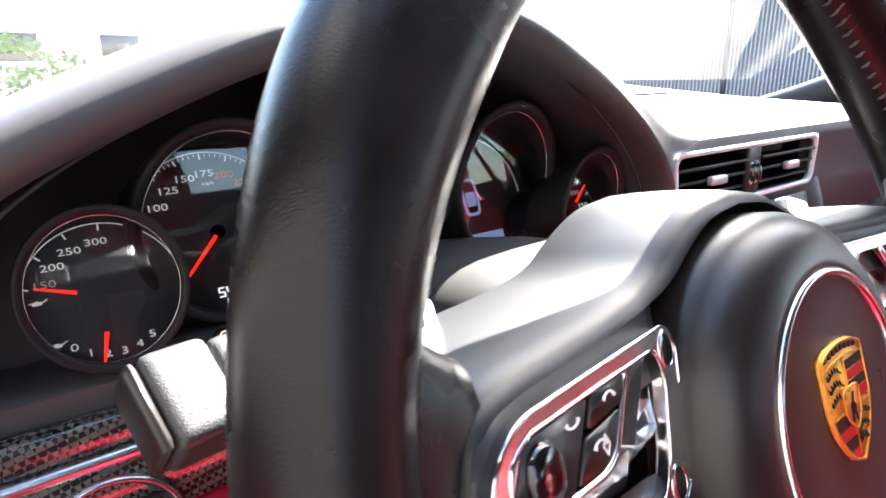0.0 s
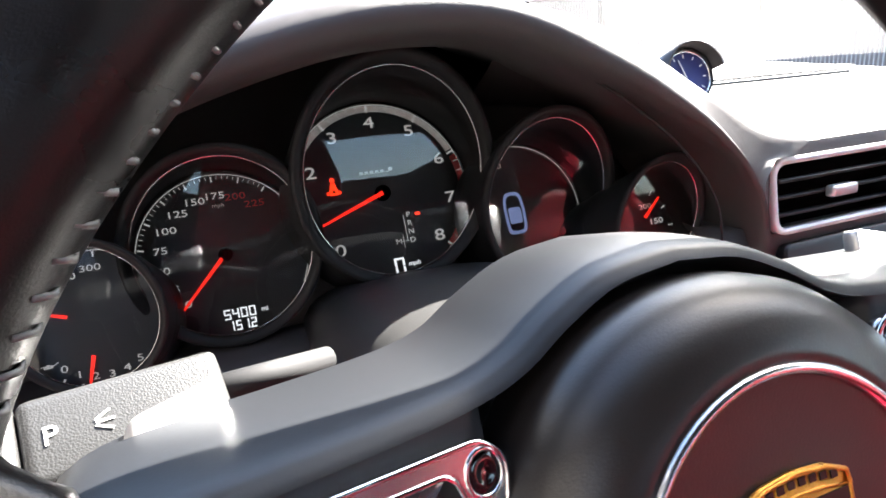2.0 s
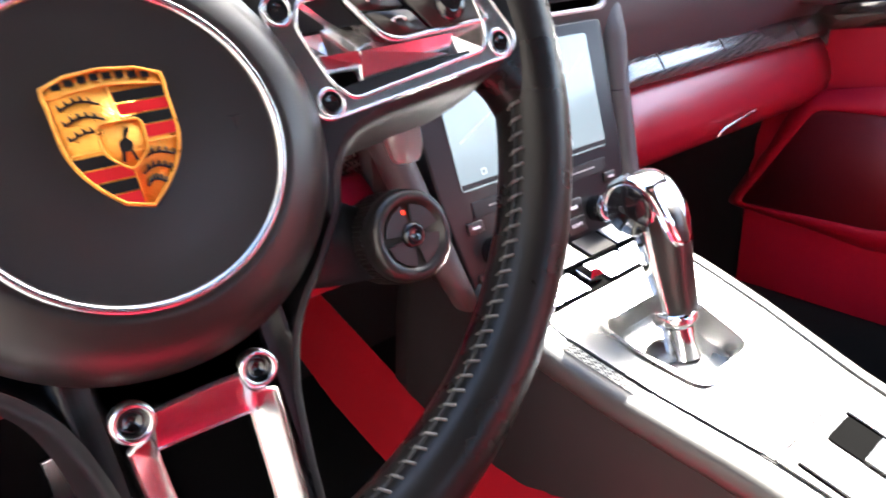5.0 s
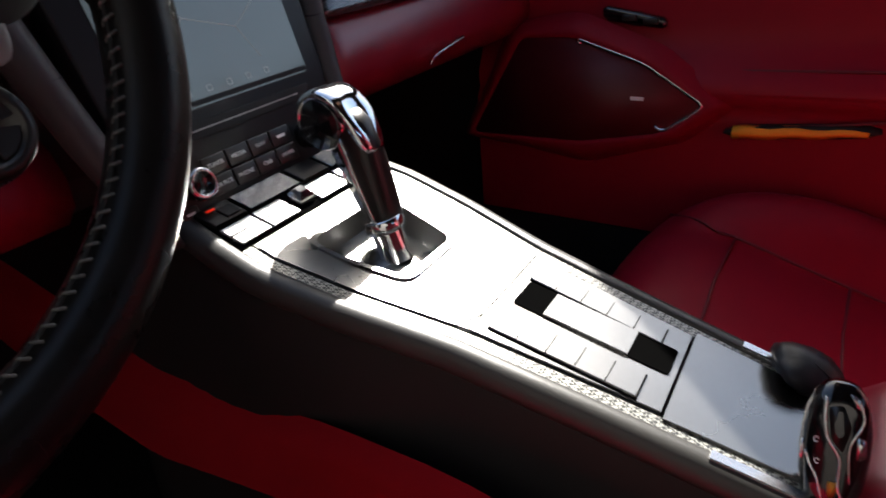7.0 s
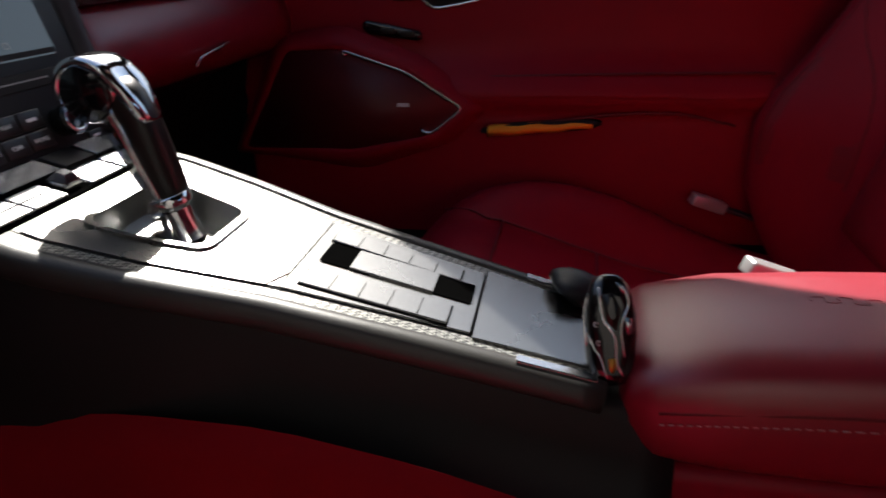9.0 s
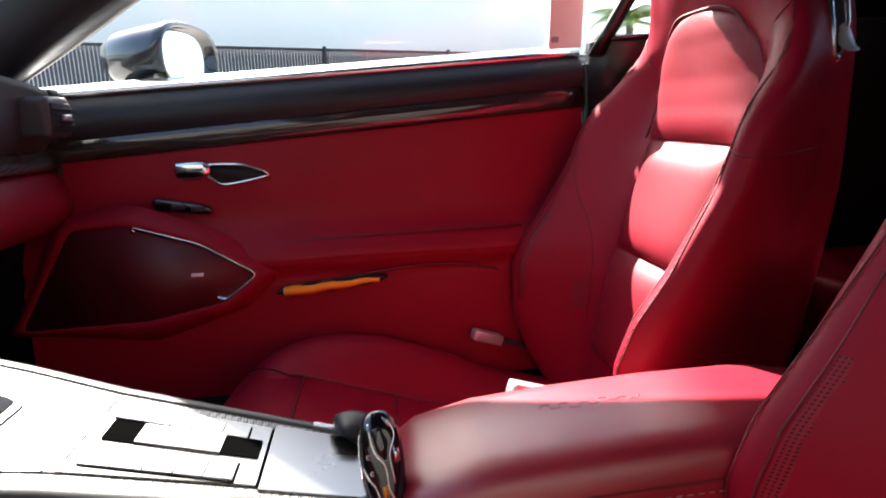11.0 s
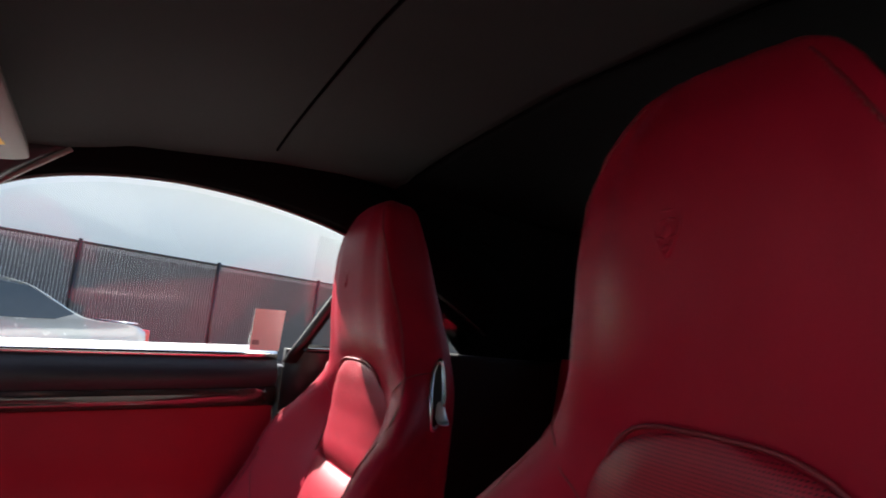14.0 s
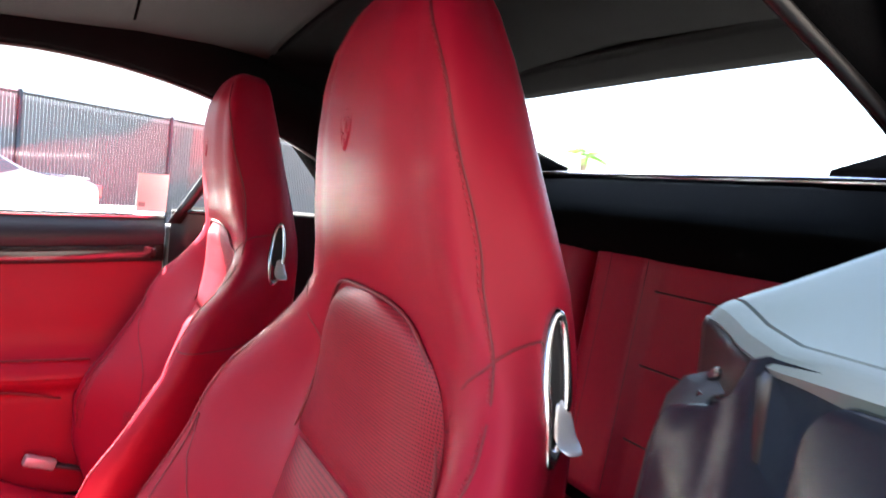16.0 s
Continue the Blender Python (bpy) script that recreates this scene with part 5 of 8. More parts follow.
def console():
    t = thing("centre_console", "black centre console with grey metal plate and bright edges", "console")
    rings = []
    ys = [0.26 - i * 0.62 / 26 for i in range(27)]
    for y in ys:
        w, z = hw(y), zc(y)
        half = [(w - 0.018, z - 0.030), (w - 0.016, z - 0.006), (w + 0.004, z - 0.008), (w + 0.009, z - 0.011), (w + 0.012, z - 0.018), (w + 0.020, z - 0.04), (w + 0.030, z - 0.08), (0.142, 0.32), (0.150, 0.20), (0.155, 0.05)]
        rings.append([(-x, y, q) for x, q in reversed(half)] + [(x, y, q) for x, q in half])
    part("console_body", loft_bm(rings), CONSOLE_SKIN, t, "black leather covered console body")
    # bright edges and woven strips
    for s in (-1, 1):
        roll = []
        for i in range(31):
            y = lerp(0.215, -0.312, i / 30)
            w = hw(y)
            roll.append([on_console(s * (w + dx), y, h) for dx, h in ((-0.0048, -0.008), (-0.0048, 0.0016), (-0.0030, 0.0026), (0.0020, 0.0030), (0.0070, 0.0016), (0.0105, -0.0018), (0.0128, -0.0068), (0.0140, -0.0130), (0.0080, -0.0200))])
        part("padded_edge", loft_bm(roll), EDGE_LEATHER, t, "rounded black leather edge")
        part("bright_edge", strip_bm(lambda y: s * (hw(y) + 0.004), lambda y: s * (hw(y) - 0.0046), -0.250, -0.305, 0.002, 0.0042, 6), SATIN, t, "satin metal edge", smooth=False)
        part("woven_strip", strip_bm(lambda y: s * (hw(y) - 0.0052), lambda y: s * (hw(y) - 0.0165), 0.125, -0.305, -0.006, 0.0005), MESHED, t, "woven metal strip", smooth=False)
    part("woven_band", strip_bm(lambda y: -(hw(y) - 0.0170), lambda y: hw(y) - 0.0170, 0.104, 0.0895, -0.006, 0.0004, 3), MESHED, t, "woven metal band", smooth=False)
    # plate round the gear lever
    rec = rounded([(-0.052, 0.066), (0.046, 0.066), (0.040, 0.030), (0.030, -0.018), (-0.040, -0.018), (-0.052, 0.030)][::-1], 0.012, 5)
    cm = axes(on_console(0, 0, 0), (1, 0, 0), (0, -math.sin(CS), math.cos(CS)))

    def edge_point(x, y):
        """From a place on the recess straight out to the plate's border."""
        dx, dy = x + 0.003, y - 0.024
        k = 1.0
        while k < 6:
            px_, py_ = -0.003 + dx * k, 0.024 + dy * k
            if py_ > 0.088 or py_ < -0.082 or abs(px_) > hw(py_) - 0.018:
                break
            k += 0.02
        return (max(-hw(py_) + 0.018, min(hw(py_) - 0.018, px_)), max(-0.082, min(0.088, py_)))
    fine = [(lerp(a[0], b[0], q / 4), lerp(a[1], b[1], q / 4)) for a, b in zip(rec, rec[1:] + rec[:1]) for q in range(4)]
    border = [edge_point(x, y) for x, y in fine]
    inner_edge = [(x, y) for x, y in fine]
    rings = [[(x, y / math.cos(CS), -0.006) for x, y in border], [(x, y / math.cos(CS), 0.0022) for x, y in border], [(x, y / math.cos(CS), 0.0022) for x, y in inner_edge], [(x * 0.985, y * 0.985 / math.cos(CS), -0.004) for x, y in inner_edge], [(x * 0.93, y * 0.93 / math.cos(CS), -0.019) for x, y in inner_edge]]
    part("lever_plate", loft_bm(rings, caps=False), PLATE, t, "grey satin metal plate", smooth=False, local=cm)
    part("recess_floor", poly_bm([(x * 0.94, y * 0.94 / math.cos(CS)) for x, y in rec], -0.0205, -0.0188), PLATE, t, "sunken metal floor round the lever", smooth=False, local=cm)
    part("plate_bed", strip_bm(lambda y: -(hw(y) - 0.0185), lambda y: hw(y) - 0.0185, 0.080, 0.087, -0.006, 0.0012, 2), PLATE, t, smooth=False)
    part("plate_bed", strip_bm(lambda y: -(hw(y) - 0.0185), lambda y: hw(y) - 0.0185, -0.055, -0.0820, -0.006, 0.0012, 4), PLATE, t, smooth=False)
    part("button_plate", strip_bm(lambda y: -(hw(y) - 0.018), lambda y: hw(y) - 0.018, -0.0835, -0.216, -0.006, 0.0022, 14), PLATE, t, "grey satin metal plate", smooth=False)
    for s in (-1, 1):
        part("plate_edge", strip_bm(lambda y: s * (hw(y) - 0.0164), lambda y: s * (hw(y) - 0.0184), 0.0895, -0.217, -0.006, 0.0008, 30), MATT, t, smooth=False)
    part("rear_cover", strip_bm(lambda y: -(hw(y) - 0.0125), lambda y: hw(y) - 0.0125, -0.2185, -0.302, -0.006, 0.0026, 8), PLATE, t, "grey satin lid", smooth=False)
    part("gap_line", strip_bm(lambda y: -(hw(y) - 0.010), lambda y: hw(y) - 0.010, -0.302, -0.307, -0.006, 0.0012, 2), MATT, t, smooth=False)
    # raised frame of the recess
    o = rounded([(-0.056, 0.071), (0.050, 0.071), (0.043, 0.030), (0.033, -0.024), (-0.044, -0.024), (-0.056, 0.030)][::-1], 0.014, 5)
    part("gaiter_frame", frame_bm(o, rec, 0.0020, 0.0046), PLATE, t, local=cm, smooth=False)
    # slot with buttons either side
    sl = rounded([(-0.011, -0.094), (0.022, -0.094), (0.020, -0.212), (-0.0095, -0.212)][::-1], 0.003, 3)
    # Flat black sheet on the plate paints the shade inside the slot.
    part("tray_slot", poly_bm([(x, y / math.cos(CS)) for x, y in sl], 0.0024, 0.0032), DEAD_BLACK, t, "slot filled with black for its shade", local=cm, smooth=False)
    part("slot_lid", strip_bm(lambda y: -0.0105, lambda y: 0.0205, -0.118, -0.182, 0.002, 0.0046, 4), PLATE, t, "sliding grey lid", smooth=False)
    def low_out(y):
        return -0.0490 - (y + 0.094) * 0.03

    def low_in(y):
        return -0.0250 - (y + 0.094) * 0.05

    def up_in(y):
        return 0.0245 + (y + 0.094) * 0.06

    def up_out(y):
        return 0.0470 + (y + 0.094) * 0.08
    for i in range(5):
        y0 = -0.093 - i * 0.0212
        for f0, f1 in ((low_out, low_in), (up_in, up_out)):
            bt = part("console_button", strip_bm(f0, f1, y0 - 0.0003, y0 - 0.0208, 0.0018, 0.0044, 2), PLATE, t, "silver button", smooth=False)
            part("button_notch", strip_bm(lambda y: lerp(f0(y), f1(y), 0.06), lambda y: lerp(f0(y), f1(y), 0.20), y0 - 0.0202, y0 - 0.0212, 0.0030, 0.0048, 1), MATT, bt, smooth=False)
    for f0, f1, w in ((low_out, low_in, 0.0008), (up_in, up_out, 0.0008)):
        part("button_well", strip_bm(lambda y: f0(y) - w, lambda y: f1(y) + w, -0.0922, -0.2000, 0.0015, 0.0032, 2), DEAD_BLACK, t, smooth=False)
    # switch rows below the radio
    for x0, x1, mt, lb in ((-0.089, -0.056, SOFT_BLACK, "black switch with a red lamp"), (-0.051, 0.010, SATIN, "wide satin silver key"), (0.015, 0.050, SOFT_BLACK, "black rocker switch"), (0.054, 0.086, SATIN, "satin silver key")):
        rk = part("rocker_switch", strip_bm(lambda y: x0, lambda y: x1, 0.153, 0.1285, 0.0, 0.0055, 2), mt, t, lb, smooth=False)
        if x0 < -0.08:
            part("switch_lamp", strip_bm(lambda y: -0.081, lambda y: -0.072, 0.1490, 0.1470, 0.005, 0.0060, 1), LIT_RED, rk, smooth=False)
            part("switch_key", strip_bm(lambda y: -0.074, lambda y: -0.060, 0.1440, 0.1310, 0.005, 0.0075, 1), MATT, rk, smooth=False)
    for x0, x1 in ((-0.091, -0.0585), (-0.0565, -0.024), (0.004, 0.042), (0.046, 0.085)):
        for ya, yb in ((0.1225, 0.1115), (0.1095, 0.0985)):
            part("rocker_switch", strip_bm(lambda y: x0, lambda y: x1, ya, yb, 0.0, 0.0050, 2), SATIN, t, "satin silver key", smooth=False)
    part("toggle", loft_bm([[on_console(x, y, h) for x, y in ((-0.019 + e, 0.121 - e), (0.000 - e, 0.121 - e), (0.000 - e, 0.103 + e), (-0.019 + e, 0.103 + e))] for h, e in ((0.0, 0.0), (0.008, 0.001), (0.014, 0.005))]), CHROME, t, "small chrome toggle", smooth=False)
    part("switch_bed", strip_bm(lambda y: -(hw(y) - 0.006), lambda y: hw(y) - 0.006, 0.158, 0.096, -0.006, 0.0018, 4), DEAD_BLACK, t, smooth=False)
    # red carpet band along the tunnel
    for s in (-1,):
        def band(u, v):
            y = lerp(0.62, -0.34, u)
            zl, zh = curve_at([(-0.34, 0.27, 0.345), (-0.2, 0.315, 0.385), (-0.1, 0.332, 0.402), (0.0, 0.332, 0.402), (0.115, 0.312, 0.388), (0.22, 0.292, 0.386), (0.37, 0.318, 0.428), (0.5, 0.366, 0.460), (0.62, 0.38, 0.48)], y)
            z = lerp(zl, zh, v)
            x = lerp(0.156, 0.140 - 0.010 * (v > 0.99), v)
            return (s * x, y, z)
        part("tunnel_trim", surf_bm(band, 30, 6), RED_CARPET, t, "red carpet side trim")
    return t


console()


def gear_lever():
    t = thing("gear_lever", "chrome and gloss black automatic gear lever", "gear lever")
    cx = 0.009
    # height along the stem: y, z, half width, half depth
    stem = [(0.0350, 0.500, 0.0138, 0.0136), (0.0385, 0.511, 0.0150, 0.0165), (0.0455, 0.532, 0.0158, 0.0190), (0.0505, 0.548, 0.0160, 0.0210), (0.0560, 0.565, 0.0158, 0.0225), (0.0620, 0.582, 0.0150, 0.0215), (0.0660, 0.594, 0.0130, 0.0150)]

    def halves(front):
        rings = []
        for y, z, w, dd in stem:
            ring = []
            for k in range(17):
                a = math.pi * k / 16 * (1 if front else -1)
                c, q = math.cos(a), math.sin(a)
                ring.append((cx + w * math.copysign(abs(c) ** 0.75, c) * (1.0 if front else 1.03), y + dd * (abs(q) ** 0.8) * (1 if front else -1) * 0.94 - 0.003, z - dd * q * 0.30))
            rings.append(ring)
        return loft_bm(rings)
    part("chrome_front", halves(True), CHROME, t, "chrome front of the lever")
    part("grip", halves(False), SOFT_BLACK, t, "smooth black rear grip")
    for s in (-1, 1):
        part("chrome_line", tube_bm([(cx + s * (w + 0.0008), y - 0.0045, z) for y, z, w, dd in stem[:-1]], 0.0016, 8), CHROME, t, "thin chrome line")
    # round head lying across the lever
    hy, hz = 0.0735, 0.5875
    part("head", loft_bm([[(cx + x, hy + r * math.cos(a), hz + r * math.sin(a)) for a in [2 * math.pi * q / 36 for q in range(36)]] for x, r in ((-0.0155, 0.0205), (-0.0150, 0.0218), (0, 0.0222), (0.0150, 0.0218), (0.0155, 0.0205))]), CHROME, t)
    for s in (-1, 1):
        part("side_disc", lathe_bm([(0.0212, 0.0), (0.0210, 0.0022), (0.0196, 0.0034), (0.0004, 0.0040)], 44), GLOSS_BLACK, t, "gloss black side disc", local=axes((cx + s * 0.0155, hy, hz), (0, 1, 0), (s, 0, 0)))
    cap = smooth_path([(0, 0.0990, 0.580), (0, 0.0975, 0.596), (0, 0.0885, 0.608), (0, 0.0745, 0.6125), (0, 0.0600, 0.6085), (0, 0.0490, 0.598), (0, 0.0405, 0.584), (0, 0.0335, 0.5655)], 4)
    rings = []
    for i, p in enumerate(cap):
        d = (cap[min(i + 1, len(cap) - 1)] - cap[max(i - 1, 0)]).normalized()
        n_ = Vector((0, d.z, -d.y))
        k = i / (len(cap) - 1)
        w = 0.0172 - 0.0065 * max(0, (k - 0.72) / 0.28) ** 2 - 0.004 * max(0, (0.15 - k) / 0.15) ** 2
        dish = 0.0030 * math.exp(-((k - 0.74) / 0.13) ** 2)
        rings.append([tuple(p + Vector((cx + x * w, 0, 0)) + n_ * h) for x, h in ((-1.06, -0.0045), (-1.06, 0.0), (-0.9, 0.0022), (-0.45, 0.0030 - dish), (0, 0.0032 - dish * 1.3), (0.45, 0.0030 - dish), (0.9, 0.0022), (1.06, 0.0), (1.06, -0.0045), (0, -0.006))])
    part("chrome_cap", loft_bm(rings), CHROME, t, "chrome cap over the head with a thumb dish")
    badge = part("side_badge", box_bm(-0.0062, 0.0062, -0.0042, 0.0042, 0, 0.0012, 0.0005, 1), SATIN, t, local=axes((cx - 0.004, 0.0262, 0.5225), (1, 0.1, 0), (-0.15, -0.95, 0.30)))
    part("badge_mark", merged([box_bm(-0.0046, -0.0022, -0.0026, 0.0026, 0.0010, 0.0015), box_bm(-0.0008, 0.0014, -0.0026, 0.0026, 0.0010, 0.0015), box_bm(0.0026, 0.0048, -0.0026, 0.0026, 0.0010, 0.0015)]), MATT, badge, smooth=False)
    lean = (0, 0.28, 0.96)
    part("collar", lathe_bm([(0.0150, -0.006), (0.0172, -0.005), (0.0180, -0.001), (0.0176, 0.005), (0.0160, 0.007), (0.0135, 0.0065)], 40), CHROME, t, "chrome collar", local=axes((cx - 0.002, 0.0340, 0.499), (1, 0, 0), lean))
    part("collar_cup", lathe_bm([(0.0155, -0.030), (0.0140, -0.014), (0.0134, 0.002)], 40), CHROME, t, "chrome cup", local=axes((cx - 0.003, 0.0320, 0.497), (1, 0, 0), lean))
    return t


gear_lever()


def armrest():
    t = thing("armrest", "padded red leather armrest on the centre console", "armrest")
    rings = []
    for y, w, zt, zb in ((-0.322, 0.058, 0.398, 0.365), (-0.328, 0.068, 0.413, 0.356), (-0.345, 0.076, 0.424, 0.350), (-0.40, 0.081, 0.436, 0.348), (-0.475, 0.083, 0.442, 0.348), (-0.567, 0.083, 0.447, 0.348), (-0.67, 0.082, 0.448, 0.350), (-0.73, 0.074, 0.440, 0.354), (-0.745, 0.055, 0.42, 0.37)):
        ring = []
        for k in range(28):
            a = 2 * math.pi * k / 28
            c, s = math.cos(a), math.sin(a)
            ring.append((w * math.copysign(abs(c) ** 0.38, c), y, (zt + zb) / 2 + (zt - zb) / 2 * math.copysign(abs(s) ** 0.5, s) + (0.004 * (1 - c * c) if s > 0 else 0)))
        rings.append(ring)
    part("pad", loft_bm(rings), RED_SMOOTH, t, "red leather pad")
    part("side_seam", merged([tube_bm(smooth_path([(s * 0.0755, -0.345, 0.400), (s * 0.0815, -0.45, 0.414), (s * 0.0828, -0.60, 0.420), (s * 0.080, -0.70, 0.418)], 6), 0.0012, 6) for s in (-1, 1)]), SEAM, t)
    ln = smooth_path([(-0.0772, -0.345, 0.392), (-0.0826, -0.45, 0.405), (-0.0838, -0.60, 0.411), (-0.081, -0.70, 0.409)], 18)
    tagged(part("stitching", merged([tube_bm([a.lerp(b, 0.15), a.lerp(b, 0.7)], 0.0007, 5) for a, b in zip(ln, ln[1:])]), PALE_STITCH, t), kind="stuff")
    # embossed script as a plain wavy line
    wave = [(0.010 + 0.0055 * math.sin(i * 0.30) * (1 - i / 160) + 0.0020 * math.sin(i * 0.11), -0.455 - i * 0.00085 + 0.0022 * math.sin(i * 0.60), 0.4435 + i * 0.00003) for i in range(110)]
    part("embossing", tube_bm([(x, y, curve_at([(0.40, 0.4398), (0.475, 0.4458), (0.567, 0.4508), (0.67, 0.4518)], -y)[0]) for x, y, z in wave], 0.0006, 6), RED_SMOOTH, t, "embossed wavy mark")
    part("box", box_bm(-0.076, 0.076, -0.73, -0.335, 0.06, 0.352, 0.010, 2), RED, t, "red leather console box")
    return t


armrest()


def key_fob():
    t = thing("car_key", "glossy black car key with chrome trim standing before the armrest", "car key", m=axes((-0.034, -0.313, 0.436), (0.10, -1, 0.03), (-0.9, -0.05, 0.45)))
    prof = [(-0.0385, 0.006, 0.004), (-0.0365, 0.011, 0.0075), (-0.030, 0.0145, 0.0100), (-0.018, 0.0170, 0.0115), (-0.004, 0.0182, 0.0125), (0.010, 0.0180, 0.0128), (0.022, 0.0162, 0.0120), (0.031, 0.0130, 0.0098), (0.0365, 0.0085, 0.0065), (0.0385, 0.004, 0.003)]
    rings = []
    for y, w, h in prof:
        ring = []
        for k in range(24):
            c, q = math.cos(k * math.pi / 12), math.sin(k * math.pi / 12)
            ring.append((w * math.copysign(abs(c) ** 0.8, c), y, h * math.copysign(abs(q) ** 0.75, q)))
        rings.append(ring)
    part("shell", loft_bm(rings), GLOSS_BLACK, t)

    def on_shell(x, y, lift=0.0002):
        w, h = curve_at(prof, y)
        c = min(0.98, abs(x) / w) ** 1.25
        return (x, y, h * (1 - c * c) ** 0.375 + lift)
    for ln, r in (([(-0.0077, 0.0290), (-0.0075, 0.0180), (-0.0051, 0.0064), (0.0017, -0.0046), (0.0026, -0.0210), (0.0069, -0.0310)], 0.0010), ([(-0.0150, -0.0040), (-0.0120, -0.0120), (-0.0077, -0.0190), (-0.0034, -0.0340)], 0.0008), ([(0.0080, 0.0300), (0.0115, 0.0180), (0.0060, 0.0030), (0.0080, -0.0180)], 0.0008)):
        part("chrome_line", tube_bm([on_shell(p.x, p.y) for p in smooth_path([(x, y, 0) for x, y in ln], 5)], r, 6), CHROME, t)
    part("chrome_edge", tube_bm([on_shell(-0.0168, y, 0.0006) for y in (0.002, -0.003, -0.008, -0.013)], [0.0006, 0.0014, 0.0014, 0.0006], 6), CHROME, t)

    def patch(name, pts, m, label="", lift=0.0006):
        part(name, loft_bm([[on_shell(x, y, -0.0012) for x, y in pts], [on_shell(x, y, lift) for x, y in pts]]), m, t, label)
    patch("key_window", rounded([(0.0090, 0.0100), (0.0140, 0.0080), (0.0150, -0.0020), (0.0100, -0.0040)], 0.0015, 3), SATIN, "pale metal window")
    # This patch draws a pale highlight streak near the top of the shell.
    patch("key_window", rounded([(0.0030, 0.0330), (0.0075, 0.0310), (0.0115, 0.0250), (0.0080, 0.0250)], 0.0012, 3), SATIN)
    patch("key_button", rounded([(-0.0065, 0.0240), (0.0010, 0.0260), (0.0060, 0.0140), (0.0030, -0.0010), (-0.0035, 0.0060)], 0.0020, 3), SOFT_BLACK, "grey key button")
    for x, y in ((-0.0105, 0.0040), (-0.0090, -0.0085)):
        part("button_mark", tube_bm([on_shell(x + 0.0012 * math.cos(q), y + 0.0016 * math.sin(q), 0.0002) for q in (0.3, 1.2, 2.1, 3.0, 3.9, 4.8, 5.6)], 0.0003, 5), MARK, t)
    patch("key_badge", rounded([(-0.0024, -0.0190), (0.0020, -0.0190), (0.0022, -0.0260), (0.0002, -0.0300), (-0.0022, -0.0270)], 0.0012, 3), GOLD, "small gold badge")
    return t


key_fob()
po = thing("key_pouch", "small soft black leather pouch beside the car key", "pouch", m=pose(0.052, -0.292, 0.417, 14, 0, 20))
rings = []
for y, w, h, lean in ((-0.022, 0.010, 0.006, 0.0), (-0.020, 0.018, 0.011, 0.0), (-0.008, 0.023, 0.014, 0.001), (0.006, 0.024, 0.013, 0.003), (0.017, 0.020, 0.009, 0.005), (0.022, 0.011, 0.004, 0.006)):
    rings.append([(w * math.cos(a) + 0.002 * math.sin(3 * a + y * 90), y, h * (0.2 + math.sin(a)) + lean + 0.0012 * math.cos(4 * a + y * 120)) for a in [2 * math.pi * q / 24 for q in range(24)]])
part("pouch_body", loft_bm(rings), LEATHER, po)
part("pouch_seam", tube_bm(smooth_path([(-0.020, -0.016, 0.010), (-0.010, 0.0, 0.0165), (0.006, 0.004, 0.0170), (0.020, 0.010, 0.011)], 5), 0.0007, 6), MATT, po)


# ---- passenger door ----
def door_x(y, z):
    """Inner face of the passenger door."""
    x = 0.700 + 0.02 * max(0, (z - 0.6) / 0.2)
    arm = math.exp(-((z - 0.455) / 0.045) ** 2) * 0.056 * (1 if y < -0.12 else max(0.55, 1 - (y + 0.12) * 1.2))
    low = 0.045 if z < 0.42 else max(0, 0.045 * (1 - (z - 0.42) / 0.05))
    return x - max(arm, low * 0.9) + max(0, -y - 0.55) * 0.06


def belt_z(y):
    return 0.777 - 0.05 * y


def strip_z(y):
    return 0.683 - 0.062 * (y + 0.0) * 1.08


